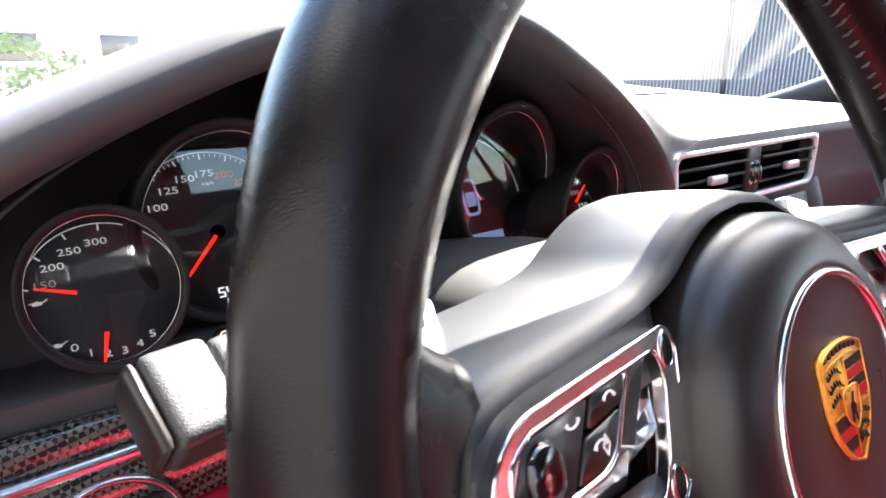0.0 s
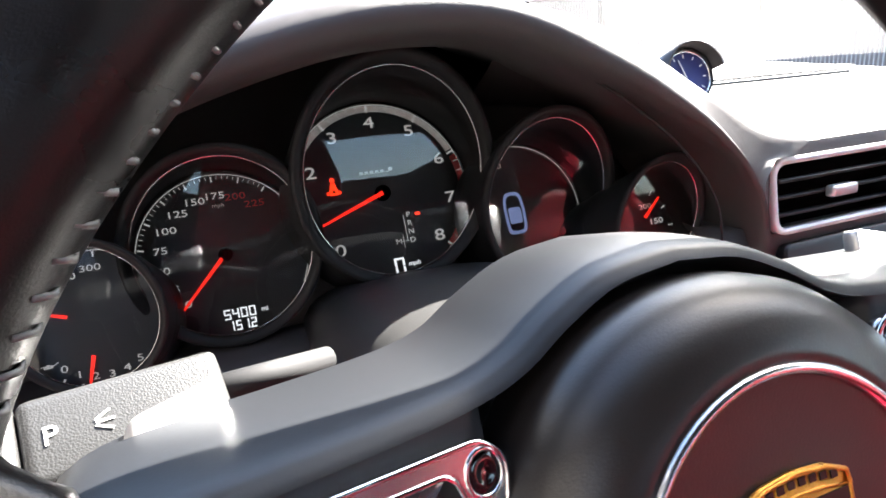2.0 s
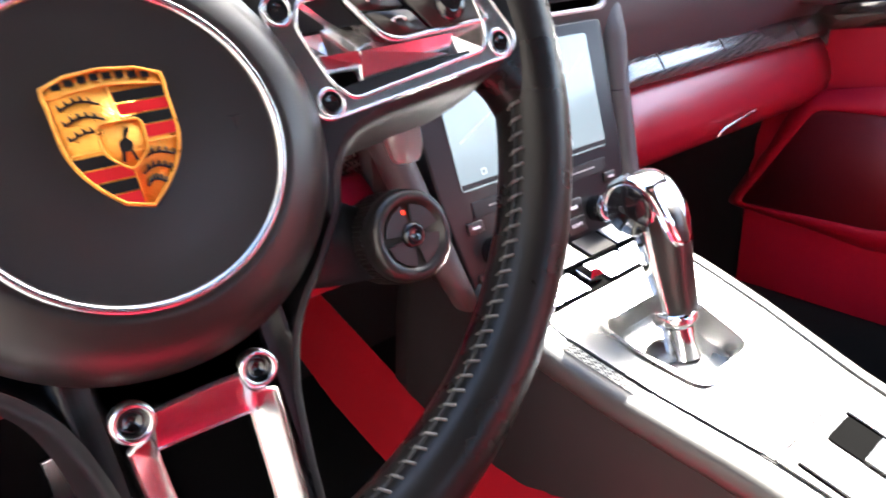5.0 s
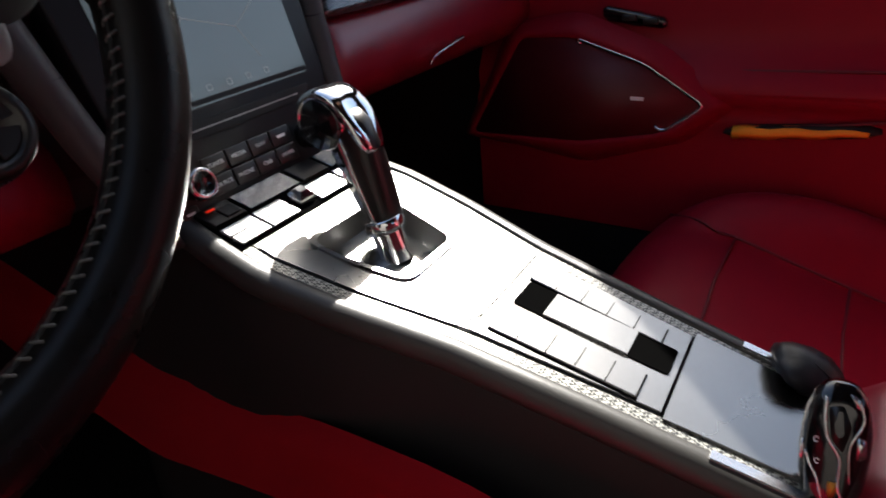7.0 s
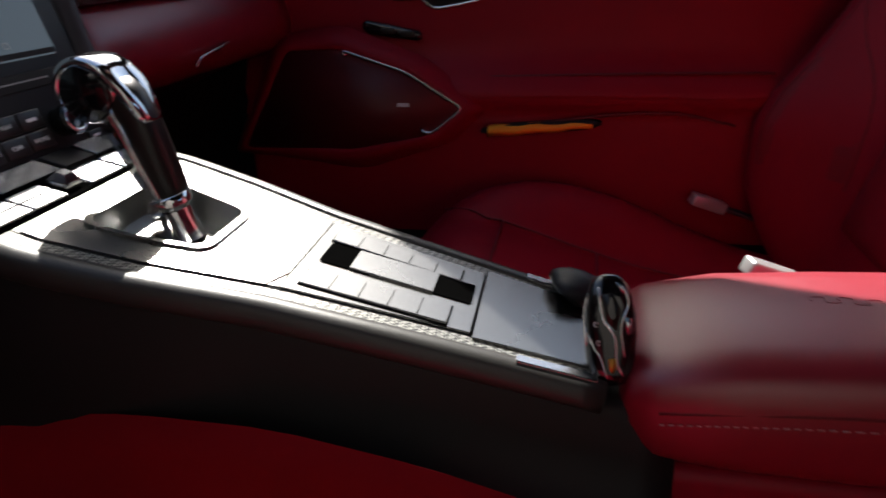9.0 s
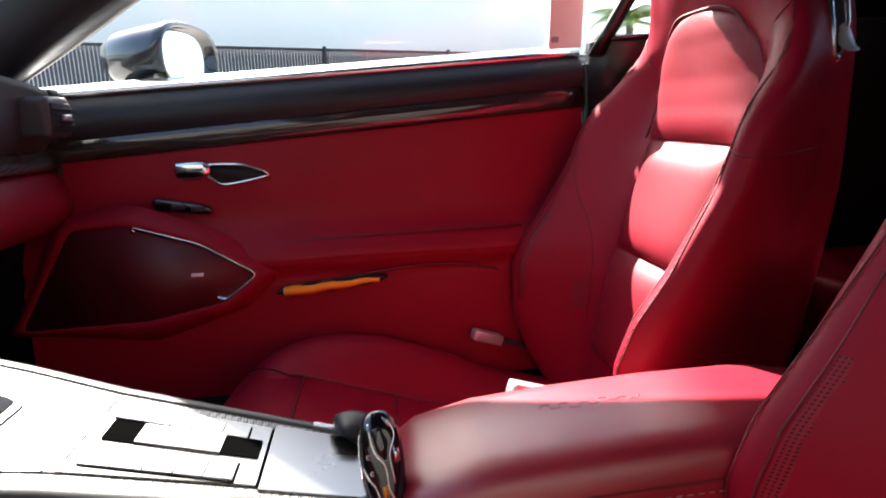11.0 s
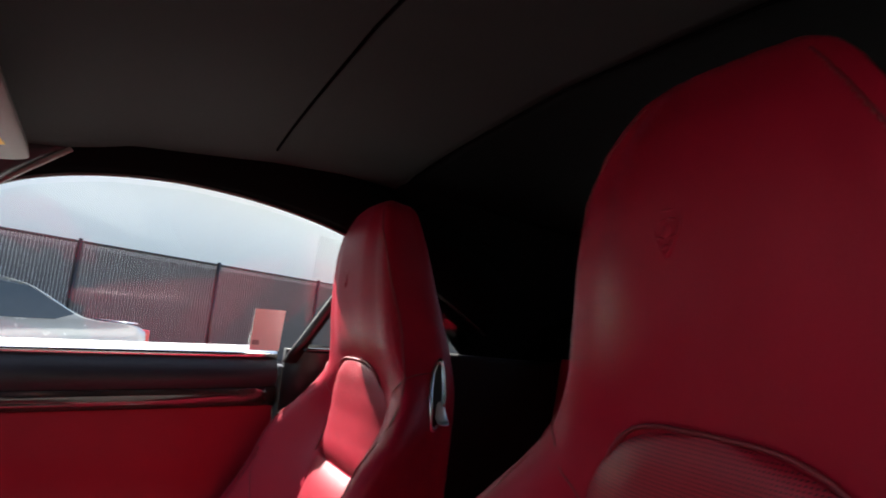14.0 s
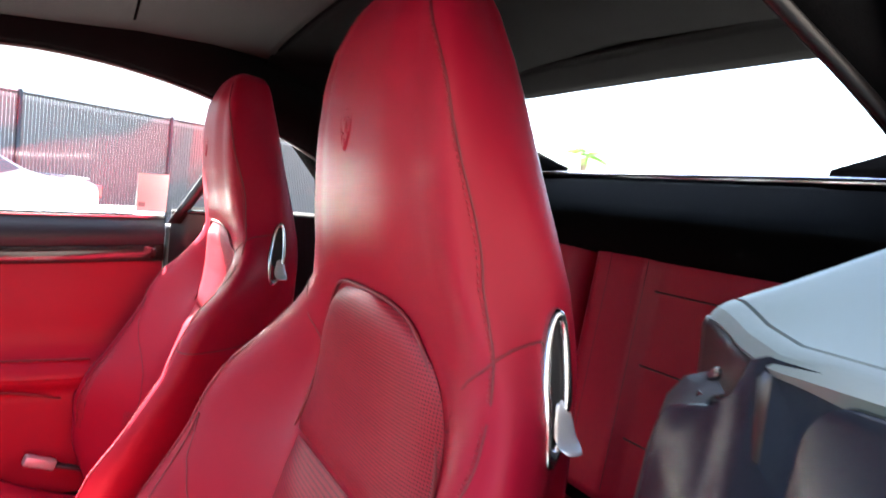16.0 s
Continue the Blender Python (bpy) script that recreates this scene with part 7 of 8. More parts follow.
# ---- front seats ----
def front_seat(x0, label):
    t = thing("front_seat", label, "car seat", group="front seats", m=pose(x0, 0, 0.05))
    # height, half width, ridge half width, ridge y, insert half width, insert y, rear y
    B = [(0.18, 0.235, 0.210, -0.640, 0.12, -0.660, -0.80), (0.25, 0.250, 0.226, -0.600, 0.118, -0.672, -0.83), (0.32, 0.262, 0.240, -0.575, 0.117, -0.684, -0.85), (0.42, 0.268, 0.246, -0.574, 0.113, -0.706, -0.875),
         (0.47, 0.269, 0.247, -0.594, 0.111, -0.721, -0.883), (0.52, 0.270, 0.248, -0.630, 0.110, -0.738, -0.890), (0.615, 0.270, 0.246, -0.686, 0.118, -0.772, -0.900), (0.66, 0.268, 0.242, -0.703, 0.134, -0.790, -0.904),
         (0.70, 0.262, 0.232, -0.724, 0.140, -0.801, -0.906), (0.74, 0.246, 0.210, -0.762, 0.138, -0.805, -0.908), (0.787, 0.212, 0.174, -0.792, 0.118, -0.803, -0.909), (0.82, 0.186, 0.148, -0.796, 0.078, -0.796, -0.905),
         (0.86, 0.162, 0.124, -0.786, 0.062, -0.779, -0.896), (0.90, 0.151, 0.116, -0.778, 0.060, -0.770, -0.888), (0.96, 0.142, 0.108, -0.772, 0.058, -0.763, -0.876), (1.01, 0.130, 0.100, -0.771, 0.056, -0.762, -0.868),
         (1.05, 0.115, 0.088, -0.775, 0.050, -0.766, -0.861), (1.075, 0.098, 0.073, -0.782, 0.042, -0.776, -0.857), (1.092, 0.081, 0.060, -0.788, 0.034, -0.784, -0.853), (1.104, 0.058, 0.043, -0.798, 0.024, -0.796, -0.847), (1.110, 0.028, 0.020, -0.812, 0.009, -0.811, -0.836)]

    def section(z):
        w, wb, yb, wi, yc, yr = curve_at(B, z)
        ws = curve_at([(0.18, 0.17), (0.3, 0.19), (0.6, 0.202), (0.70, 0.193), (0.74, 0.188), (0.80, 0.181), (0.865, 0.173), (0.92, 0.152), (0.985, 0.127), (1.035, 0.104), (1.075, 0.080), (1.092, 0.066), (1.104, 0.044), (1.110, 0.018)], z)[0]
        half = [(wi * 0.4, yc), (wi, yc), (lerp(wb, wi, 0.62), lerp(yb, yc, 0.72)), (lerp(wb, wi, 0.16), lerp(yb, yc, 0.14)), (lerp(w, wb, 0.75), yb), (lerp(w, wb, 0.22), lerp(yb, yr, 0.035)), (w, lerp(yb, yr, 0.14)), (lerp(w, ws, 0.4), lerp(yb, yr, 0.42)), (ws * 0.985, lerp(yb, yr, 0.72)), (ws * 0.90, lerp(yb, yr, 0.93)), (ws * 0.66, yr), (ws * 0.22, yr - 0.004)]
        ctl = [(-x, y) for x, y in reversed(half)] + half
        out, n = [], len(ctl)
        for i in range(n):
            p0, p1, p2, p3 = [Vector(ctl[(i + k) % n]) for k in (-1, 0, 1, 2)]
            for q in (0, 1 / 3, 2 / 3):
                out.append(0.5 * (2 * p1 + (p2 - p0) * q + (2 * p0 - 5 * p1 + 4 * p2 - p3) * q * q + (3 * p1 - p0 - 3 * p2 + p3) * q ** 3))
        return [(p.x, p.y, z - 0.05) for p in out]
    zs = [0.18 + i * 0.022 for i in range(39)] + [1.035, 1.05, 1.062, 1.073, 1.082, 1.09, 1.095, 1.099, 1.103, 1.106, 1.108, 1.110]
    part("backrest", loft_bm([section(z) for z in zs]), RED, t, "red leather backrest with built-in headrest")

    # pads: upper with an arched top, and two below
    def pad(name, z0, z1, w0, w1, arch, puff, m):
        def f(u, v):
            s = u * 2 - 1
            z = lerp(z0, z1, v)
            w = lerp(w0, w1, v)
            if arch:
                w *= math.sqrt(max(0.0, 1 - max(0, (v - 0.45) / 0.55) ** 2.4)) * 0.999 + 0.001
            yc = curve_at(B, z)[4]
            e = (1 - abs(s) ** 4) * (1 - abs(v * 2 - 1) ** (6 if not arch else 5))
            return (s * w, yc + 0.002 + puff * e, z - 0.05)
        return part(name, surf_bm(f, 24, 24), m, t)
    pad("upper_pad", 0.652, 0.832, 0.143, 0.134, True, 0.017, RED_PERF)
    pad("middle_pad", 0.480, 0.648, 0.112, 0.128, False, 0.016, RED_PERF)
    pad("lower_pad", 0.30, 0.476, 0.116, 0.112, False, 0.016, RED_PERF)
    arch = []
    for i in range(33):
        a = math.pi * i / 32
        zz = 0.652 + max(0, math.sin(a)) ** 0.9 * 0.180
        w = lerp(0.144, 0.132, math.sin(a)) * math.copysign(abs(math.cos(a)) ** 0.5, math.cos(a))
        arch.append((w, curve_at(B, zz)[4] + 0.003, zz - 0.05))
    part("pad_seam", tube_bm(arch, 0.0020, 6), SEAM, t)

    def on_ring(side, k, z, lift=0.0004):
        """A place on the backrest: k runs round half a section from the middle of the front."""
        ring = [Vector(p) for p in section(z)]
        q = (12 + k) * 3
        i = int(q)
        p = ring[i % 72].lerp(ring[(i + 1) % 72], q - i)
        e = (ring[(i + 2) % 72] - ring[(i - 1) % 72]).normalized()
        n_ = Vector((e.y, -e.x, 0))
        if n_.dot(p - Vector((0, -0.83, p.z))) < 0:
            n_ = -n_
        p = p + n_ * lift
        return (side * p.x, p.y, p.z)
    for s in (-1, 1):
        # long seam from the headrest round the shoulder and down the bolster: place on the ring, height
        ln = [(4.0, 1.085), (4.4, 1.050), (5.3, 1.008), (5.7, 0.972), (6.1, 0.930), (6.3, 0.894), (6.05, 0.852), (5.5, 0.816), (4.9, 0.788), (4.65, 0.760), (4.2, 0.738), (3.9, 0.700), (3.85, 0.650), (4.0, 0.582), (4.3, 0.522), (4.4, 0.450), (4.4, 0.36)]
        path = [(p.x, p.z) for p in smooth_path([(a, 0, b) for a, b in ln], 6)]
        part("ridge_seam", tube_bm([on_ring(s, k, z, 0.0003) for k, z in path], 0.0010, 6), SEAM, t, "thin sewn seam")
        st = [on_ring(s, k - 0.14, z, 0.0006) for k, z in [(p.x, p.z) for p in smooth_path([(a, 0, b) for a, b in ln], 8)]]
        tagged(part("stitching", merged([tube_bm([Vector(a).lerp(Vector(b), 0.15), Vector(a).lerp(Vector(b), 0.75)], 0.0006, 5) for a, b in zip(st, st[1:])]), STITCH, t), kind="stuff")
        sh = [(5.5, 0.816), (4.4, 0.804), (3.0, 0.786), (2.4, 0.772), (1.6, 0.758), (1.1, 0.750)]
        part("shoulder_seam", tube_bm([on_ring(s, p.x, p.z, 0.0003) for p in smooth_path([(a, 0, b) for a, b in sh], 5)], 0.0010, 6), SEAM, t)
        sd = [(5.5, 0.816), (6.0, 0.820), (6.5, 0.824), (7.3, 0.828), (7.9, 0.830)]
        part("side_seam", tube_bm([on_ring(s, p.x, p.z, 0.0003) for p in smooth_path([(a, 0, b) for a, b in sd], 5)], 0.0010, 6), SEAM, t)
        sd = [(3.85, 0.655), (4.6, 0.650), (5.6, 0.648), (6.6, 0.648), (7.6, 0.650)]
        part("side_seam", tube_bm([on_ring(s, p.x, p.z, 0.0003) for p in smooth_path([(a, 0, b) for a, b in sd], 5)], 0.0010, 6), SEAM, t)
        # seam that leaves the ridge and runs inwards, with a perforated panel between them
        bs = [(3.45, 0.640), (3.10, 0.602), (2.80, 0.575), (2.45, 0.540), (2.05, 0.500), (1.75, 0.460), (1.55, 0.410), (1.45, 0.350)]
        part("bolster_seam", tube_bm([on_ring(s, p.x, p.z, 0.0003) for p in smooth_path([(a, 0, b) for a, b in bs], 5)], 0.0011, 6), SEAM, t)
        inner = [(z, k) for k, z in reversed(bs)]
        outer = [(0.350, 3.30), (0.450, 3.30), (0.540, 3.30), (0.590, 3.34), (0.640, 3.52)]

        def panel(u, v):
            z = lerp(0.636, 0.36, v)
            k = lerp(curve_at(inner, z)[0] + 0.06, curve_at(outer, z)[0] - 0.06, u)
            return on_ring(s, k, z, 0.0008)
        part("bolster_panel", surf_bm(panel, 14, 24), RED_PERF, t, "perforated bolster panel")
        part("bolster_piping", tube_bm([on_ring(s, curve_at(outer, z)[0], z, 0.0004) for z in [lerp(0.640, 0.36, q / 20) for q in range(21)]], 0.0012, 6), SEAM, t)
        # recline handle on the shell
    def side_x(y, z):
        """Half width of the shell at a depth and height."""
        ring = section(z + 0.05)
        side = [p for p in ring[51:69] if p[0] > 0]
        a, b = min(zip(side, side[1:]), key=lambda q: abs((q[0][1] + q[1][1]) / 2 - y))
        return lerp(a[0], b[0], max(0.0, min(1.0, (y - a[1]) / (b[1] - a[1]))))

    def loop(dx, w, h):
        """One oval of the handle surround, leaning back towards its top."""
        out = []
        for q in range(36):
            a = 2 * math.pi * q / 36
            c, d = math.cos(a), math.sin(a)
            taper = 1.0 - 0.30 * max(0.0, d)
            y, z = -0.8560 + 0.0145 * w * taper * math.copysign(abs(c) ** 0.8, c) - 0.006 * d * h, 0.747 + 0.052 * h * d
            out.append((-side_x(-0.8560 + (y + 0.8560) * 0.6, z) - dx, y, z))
        return out
    part("handle_surround", loft_bm([loop(-0.010, 1.16, 1.05), loop(0.003, 1.12, 1.03), loop(0.0065, 1.04, 1.0), loop(0.0072, 0.92, 0.97), loop(0.0064, 0.74, 0.91), loop(0.0040, 0.60, 0.85), loop(-0.004, 0.54, 0.82)], caps=False), SATIN, t, "satin metal handle surround")
    part("handle_well", loft_bm([loop(-0.004, 0.72, 0.90), loop(0.0012, 0.62, 0.86), loop(0.0014, 0.30, 0.5)]), MATT, t, "dark handle well")
    lever = []
    for z, x, y, w, d in ((0.744, -0.183, -0.862, 0.0030, 0.0030), (0.740, -0.190, -0.862, 0.0045, 0.0035), (0.733, -0.195, -0.862, 0.0065, 0.0032), (0.724, -0.198, -0.862, 0.0085, 0.0030), (0.715, -0.201, -0.862, 0.0100, 0.0032), (0.710, -0.205, -0.863, 0.0100, 0.0040), (0.708, -0.209, -0.863, 0.0085, 0.0035), (0.7075, -0.211, -0.863, 0.0050, 0.0020)):
        x -= side_x(-0.862, 0.725) - 0.191
        lever.append([(x + d * math.sin(a), y + w * math.copysign(abs(math.cos(a)) ** 0.6, math.cos(a)), z + d * 0.8 * math.sin(a)) for a in [2 * math.pi * q / 18 for q in range(18)]])
    part("recline_handle", loft_bm(lever), SILVER, t, "bright metal recline lever")
    # embossed crest as a plain raised shield
    shd = [(-0.014, 0.022), (0.014, 0.022), (0.013, 0.0), (0.0, -0.022), (-0.013, 0.0)]
    ey = curve_at(B, 0.985)[4]
    o = rounded(shd, 0.008, 4)
    em = axes((0.020, ey, 0.922), (-1, 0, 0), (0, 1, 0.03))
    crest = part("embossing", loft_bm([[(x * k, y * k, h) for x, y in o] for k, h in ((1.12, -0.004), (1.06, -0.0006), (1.0, 0.0004), (0.90, 0.0005), (0.84, -0.0002), (0.60, -0.0004), (0.05, -0.0003))]), RED, t, "soft embossed shield", local=em)
    for bx, by, bw, bh, tilt in ((0.0, 0.0155, 0.0090, 0.0020, 0), (-0.005, 0.0080, 0.0042, 0.0014, 20), (0.005, 0.0085, 0.0044, 0.0014, -12), (0.0, 0.0005, 0.0042, 0.0058, 0), (-0.0055, -0.0050, 0.0030, 0.0014, -25), (0.0055, -0.0045, 0.0032, 0.0014, 22), (0.0, -0.0120, 0.0036, 0.0026, 8)):
        part("raised_mark", lathe_bm([(1.0, -0.0012), (0.92, 0.0001), (0.70, 0.0006), (0.0100, 0.0008)], 20, sx=bw, sy=bh), RED, crest, local=Matrix.Translation((bx, by, 0)) @ Matrix.Rotation(radians(tilt), 4, "Z"))

    # cushion
    C = [(-0.004, 0.150, 0.150, 0.150, 0.11), (-0.012, 0.195, 0.180, 0.184, 0.095), (-0.045, 0.222, 0.232, 0.240, 0.085), (-0.085, 0.236, 0.276, 0.274, 0.08), (-0.135, 0.246, 0.314, 0.289, 0.08), (-0.19, 0.252, 0.330, 0.283, 0.08), (-0.25, 0.256, 0.334, 0.262, 0.08),
         (-0.33, 0.260, 0.322, 0.236, 0.08), (-0.42, 0.262, 0.288, 0.208, 0.08), (-0.56, 0.262, 0.220, 0.185, 0.08), (-0.68, 0.255, 0.205, 0.175, 0.08), (-0.76, 0.24, 0.19, 0.165, 0.10)]
    rings = []
    for y, w, zb, zm, z0 in C:
        ctl = [(-w, z0), (-w * 1.02, lerp(z0, zb, 0.5)), (-w * 0.97, zb - 0.02), (-w * 0.84, zb), (-w * 0.64, lerp(zb, zm, 0.50)), (-w * 0.52, lerp(zb, zm, 0.98)), (-w * 0.48, zm), (-w * 0.2, zm + 0.004), (w * 0.2, zm + 0.004), (w * 0.48, zm), (w * 0.52, lerp(zb, zm, 0.98)), (w * 0.64, lerp(zb, zm, 0.50)), (w * 0.84, zb), (w * 0.97, zb - 0.02), (w * 1.02, lerp(z0, zb, 0.5)), (w, z0)]
        rings.append([(x, y, z - 0.05) for x, z in ctl])
    cu = part("cushion", loft_bm(rings), RED, t, "red leather seat cushion")
    md = cu.modifiers.new("smooth", "SUBSURF")
    md.levels = md.render_levels = 1
    zmid = [(-r[0], r[3]) for r in C]
    for yy in (-0.19, -0.34):
        zz = curve_at(zmid, -yy)[0] - 0.05
        part("cushion_seam", tube_bm([(-0.125, yy, zz + 0.002), (0, yy + 0.004, zz + 0.005), (0.125, yy, zz + 0.002)], 0.0020, 6), SEAM, t)
    for s in (-1, 1):
        part("cushion_seam", tube_bm([(s * 0.127, y, curve_at(zmid, -y)[0] - 0.047) for y in (-0.165, -0.185, -0.22, -0.27, -0.33, -0.40, -0.48, -0.56)], 0.0020, 6), SEAM, t)
        front = [(s * x, y, lerp(*curve_at([(-r[0], r[2], r[3]) for r in C], -y), q) - 0.047) for x, y, q in ((0.186, -0.085, 0.6), (0.166, -0.110, 0.75), (0.144, -0.137, 0.9), (0.127, -0.165, 1.0))]
        part("cushion_seam", tube_bm(smooth_path(front, 4), 0.0018, 6), SEAM, t)
    part("seat_frame", box_bm(-0.20, 0.20, -0.74, -0.10, 0.0, 0.055, 0.01, 2), MATT, t)
    return t


front_seat(0.390, "red leather passenger seat with tall one-piece backrest, partly sunlit")
front_seat(-0.342, "red leather driver seat with tall one-piece backrest and embossed headrest")
# ---- seat belts, visor, small things ----
def belt_guide(s):
    t = thing("belt_housing", "black belt housing at the rear edge of the door", "seat belt", group="belt housings")
    part("housing", loft_bm([[(s * x, y, z) for x, y in ((0.700, -0.745), (0.735, -0.748), (0.742, -0.80), (0.735, -0.90), (0.690, -0.95), (0.672, -0.86), (0.676, -0.78))] for z in (0.70, 0.79, 0.822, 0.828)]), SOFT_BLACK, t)
    part("housing_lip", tube_bm(smooth_path([(s * 0.676, -0.775, 0.829), (s * 0.666, -0.85, 0.832), (s * 0.690, -0.95, 0.836), (s * 0.735, -0.90, 0.834)], 6), 0.0045, 8), GLOSS_BLACK, t)
    part("belt_slot", box_bm(s * 0.702 - 0.006, s * 0.702 + 0.006, -0.90, -0.80, 0.826, 0.8325, 0.002, 1), MATT, t)
    return t


belt_guide(1)


def driver_quarter():
    """Driver side: rear quarter top with the belt outlet, beside the open door."""
    t = thing("rear_quarter_trim", "grey-black rear quarter trim with seat belt outlet", "car trim")

    def top_z(y):
        return curve_at([(-1.50, 1.03), (-1.2, 0.962), (-1.018, 0.921), (-0.974, 0.910), (-0.923, 0.897), (-0.874, 0.886), (-0.845, 0.879), (-0.80, 0.872)], y)[0]

    def front(x):
        return curve_at([(-0.86, -0.796), (-0.755, -0.796), (-0.716, -0.799), (-0.69, -0.816), (-0.665, -0.838), (-0.645, -0.852)], x)[0]
    xs = [-0.645, -0.650, -0.660, -0.675, -0.690, -0.705, -0.716, -0.735, -0.755, -0.79, -0.82, -0.845]
    rings = []
    for i, x in enumerate(xs):
        y0, drop = front(x), (0.006, 0.002, 0.0005)[i] if i < 3 else 0.0
        ring = [(x, y0 - 0.012, 0.845), (x, y0 - 0.004, top_z(y0) - 0.010 - drop), (x, y0 - 0.001, top_z(y0) - 0.006 - drop), (x, y0 - 0.006, top_z(y0 - 0.006) - 0.001 - drop)]
        for d in (0.012, 0.019, 0.0195, 0.0215, 0.022, 0.03, 0.06, 0.10, 0.16, 0.26, 0.42, 0.60):
            groove = 0.0022 if d in (0.0195, 0.0215) else 0.0
            ring.append((x, y0 - d, top_z(y0 - d) - drop - groove))
        rings.append(ring + [(x, y0 - 0.60, 0.845)])
    sharp(part("quarter_top", loft_bm(rings), QUARTER_TOP, t, "quarter panel top, lightened for sheen, with a joint along its front"), 30)
    # Separate black face holds the shade below the lip.
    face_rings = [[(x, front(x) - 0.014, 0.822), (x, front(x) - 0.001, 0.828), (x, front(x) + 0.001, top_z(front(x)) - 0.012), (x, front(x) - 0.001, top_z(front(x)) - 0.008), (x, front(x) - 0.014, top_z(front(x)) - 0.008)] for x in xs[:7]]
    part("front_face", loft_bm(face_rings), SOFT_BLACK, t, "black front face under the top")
    part("inner_side", box_bm(-0.66, -0.650, -1.44, -0.860, 0.50, 0.868, 0.003, 2), SOFT_BLACK, t, "black inner side")
    # cover of the pillar, with a scoop for the belt at its upper inner corner
    out = [(0.845, 0.869), (0.712, 0.870), (0.706, 0.867), (0.7035, 0.860), (0.700, 0.851), (0.692, 0.843), (0.681, 0.8385), (0.670, 0.836), (0.665, 0.828), (0.661, 0.80), (0.654, 0.75), (0.648, 0.66), (0.645, 0.45), (0.645, 0.10), (0.845, 0.10)]
    cover = poly_bm(out, -0.03, 0.020, 0.016, 6)
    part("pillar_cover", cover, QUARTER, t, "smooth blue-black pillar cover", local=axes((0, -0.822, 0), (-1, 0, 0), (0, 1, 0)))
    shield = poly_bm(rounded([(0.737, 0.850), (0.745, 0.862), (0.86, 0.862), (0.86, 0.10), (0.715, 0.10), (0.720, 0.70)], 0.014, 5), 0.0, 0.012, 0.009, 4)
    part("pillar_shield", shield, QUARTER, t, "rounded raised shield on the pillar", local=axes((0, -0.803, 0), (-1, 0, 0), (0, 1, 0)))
    # dark pocket with the guide that the belt runs through
    part("belt_outlet", box_bm(-0.712, -0.655, -0.868, -0.848, 0.825, 0.866, 0.004, 2), MATT, t)
    part("belt_guide", tube_bm(smooth_path([(-0.664, -0.838, 0.842), (-0.672, -0.832, 0.850), (-0.685, -0.830, 0.852), (-0.697, -0.830, 0.849), (-0.702, -0.833, 0.842)], 5), 0.0035, 8), GLOSS_BLACK, t, "glossy black belt guide")
    part("guide_lip", tube_bm(smooth_path([(-0.668, -0.826, 0.8385), (-0.682, -0.822, 0.8400), (-0.694, -0.822, 0.8445)], 5), 0.0026, 8), GLOSS_BLACK, t)
    return t


driver_quarter()
bl = thing("seat_belt", "black seat belt webbing hanging beside the driver seat", "seat belt")
part("webbing", loft_bm([[(x - 0.014, y + 0.006, z), (x + 0.014, y - 0.010, z), (x + 0.013, y - 0.012, z), (x - 0.015, y + 0.004, z)] for x, y, z in ((-0.682, -0.836, 0.846), (-0.673, -0.830, 0.847), (-0.664, -0.826, 0.842), (-0.657, -0.823, 0.830), (-0.650, -0.822, 0.80), (-0.641, -0.824, 0.74), (-0.634, -0.826, 0.60), (-0.630, -0.82, 0.15))]), BELT, bl)
part("belt_stop", lathe_bm([(0.0055, -0.0035), (0.006, 0.0), (0.0055, 0.0035), (0.0005, 0.004)], 16), SOFT_BLACK, bl, "small black belt stop", local=axes((-0.639, -0.818, 0.70), (0, 0, 1), (0.5, 0.85, 0)))

# belt buckles beside the passenger seat
for x, y, z in ((0.622, -0.52, 0.29), (0.240, -0.505, 0.352)):
    bk = thing("belt_buckle", "small belt fitting beside the passenger seat", "seat belt", group="belt fittings", m=pose(x, y, z, 20, 0, 10))
    part("buckle_body", box_bm(-0.012, 0.012, -0.03, 0.03, -0.010, 0.010, 0.004, 2), SILVER, bk)
    part("buckle_strap", box_bm(-0.010, 0.010, -0.09, -0.03, -0.003, 0.003, 0.001, 1), BELT, bk)


def visor():
    t = thing("sun_visor", "grey sun visor with white and yellow label", "sun visor", m=axes((0.245, -0.232, 1.088), (1, -0.02, -0.03), (0.0, -0.20, -0.97)))
    part("board", poly_bm(rounded([(-0.19, -0.052), (0.150, -0.052), (0.205, -0.030), (0.222, 0.030), (-0.19, 0.052)], 0.03, 6), -0.009, 0.009, 0.005, 3), mat("visor_cloth", (0.17, 0.16, 0.15), 0.8, grain=0.5, grain_scale=1000), t)
    lb = part("label_sheet", box_bm(-0.135, 0.115, -0.036, 0.004, 0.0088, 0.0098), PAPER, t, "white warning label", smooth=False)
    part("label_band", box_bm(-0.135, 0.115, 0.004, 0.014, 0.0088, 0.0100), YELLOW, lb, smooth=False)
    part("label_lines", merged([box_bm(-0.125, 0.100 - 0.02 * (i % 3), -0.032 + i * 0.005, -0.0305 + i * 0.005, 0.0096, 0.0103) for i in range(7)]), GREY_INK, lb, smooth=False)
    part("visor_pin", tube_bm([(0.200, -0.02, 0.0), (0.235, -0.03, -0.005), (0.255, -0.045, -0.02)], 0.006, 8), SOFT_BLACK, t)
    return t


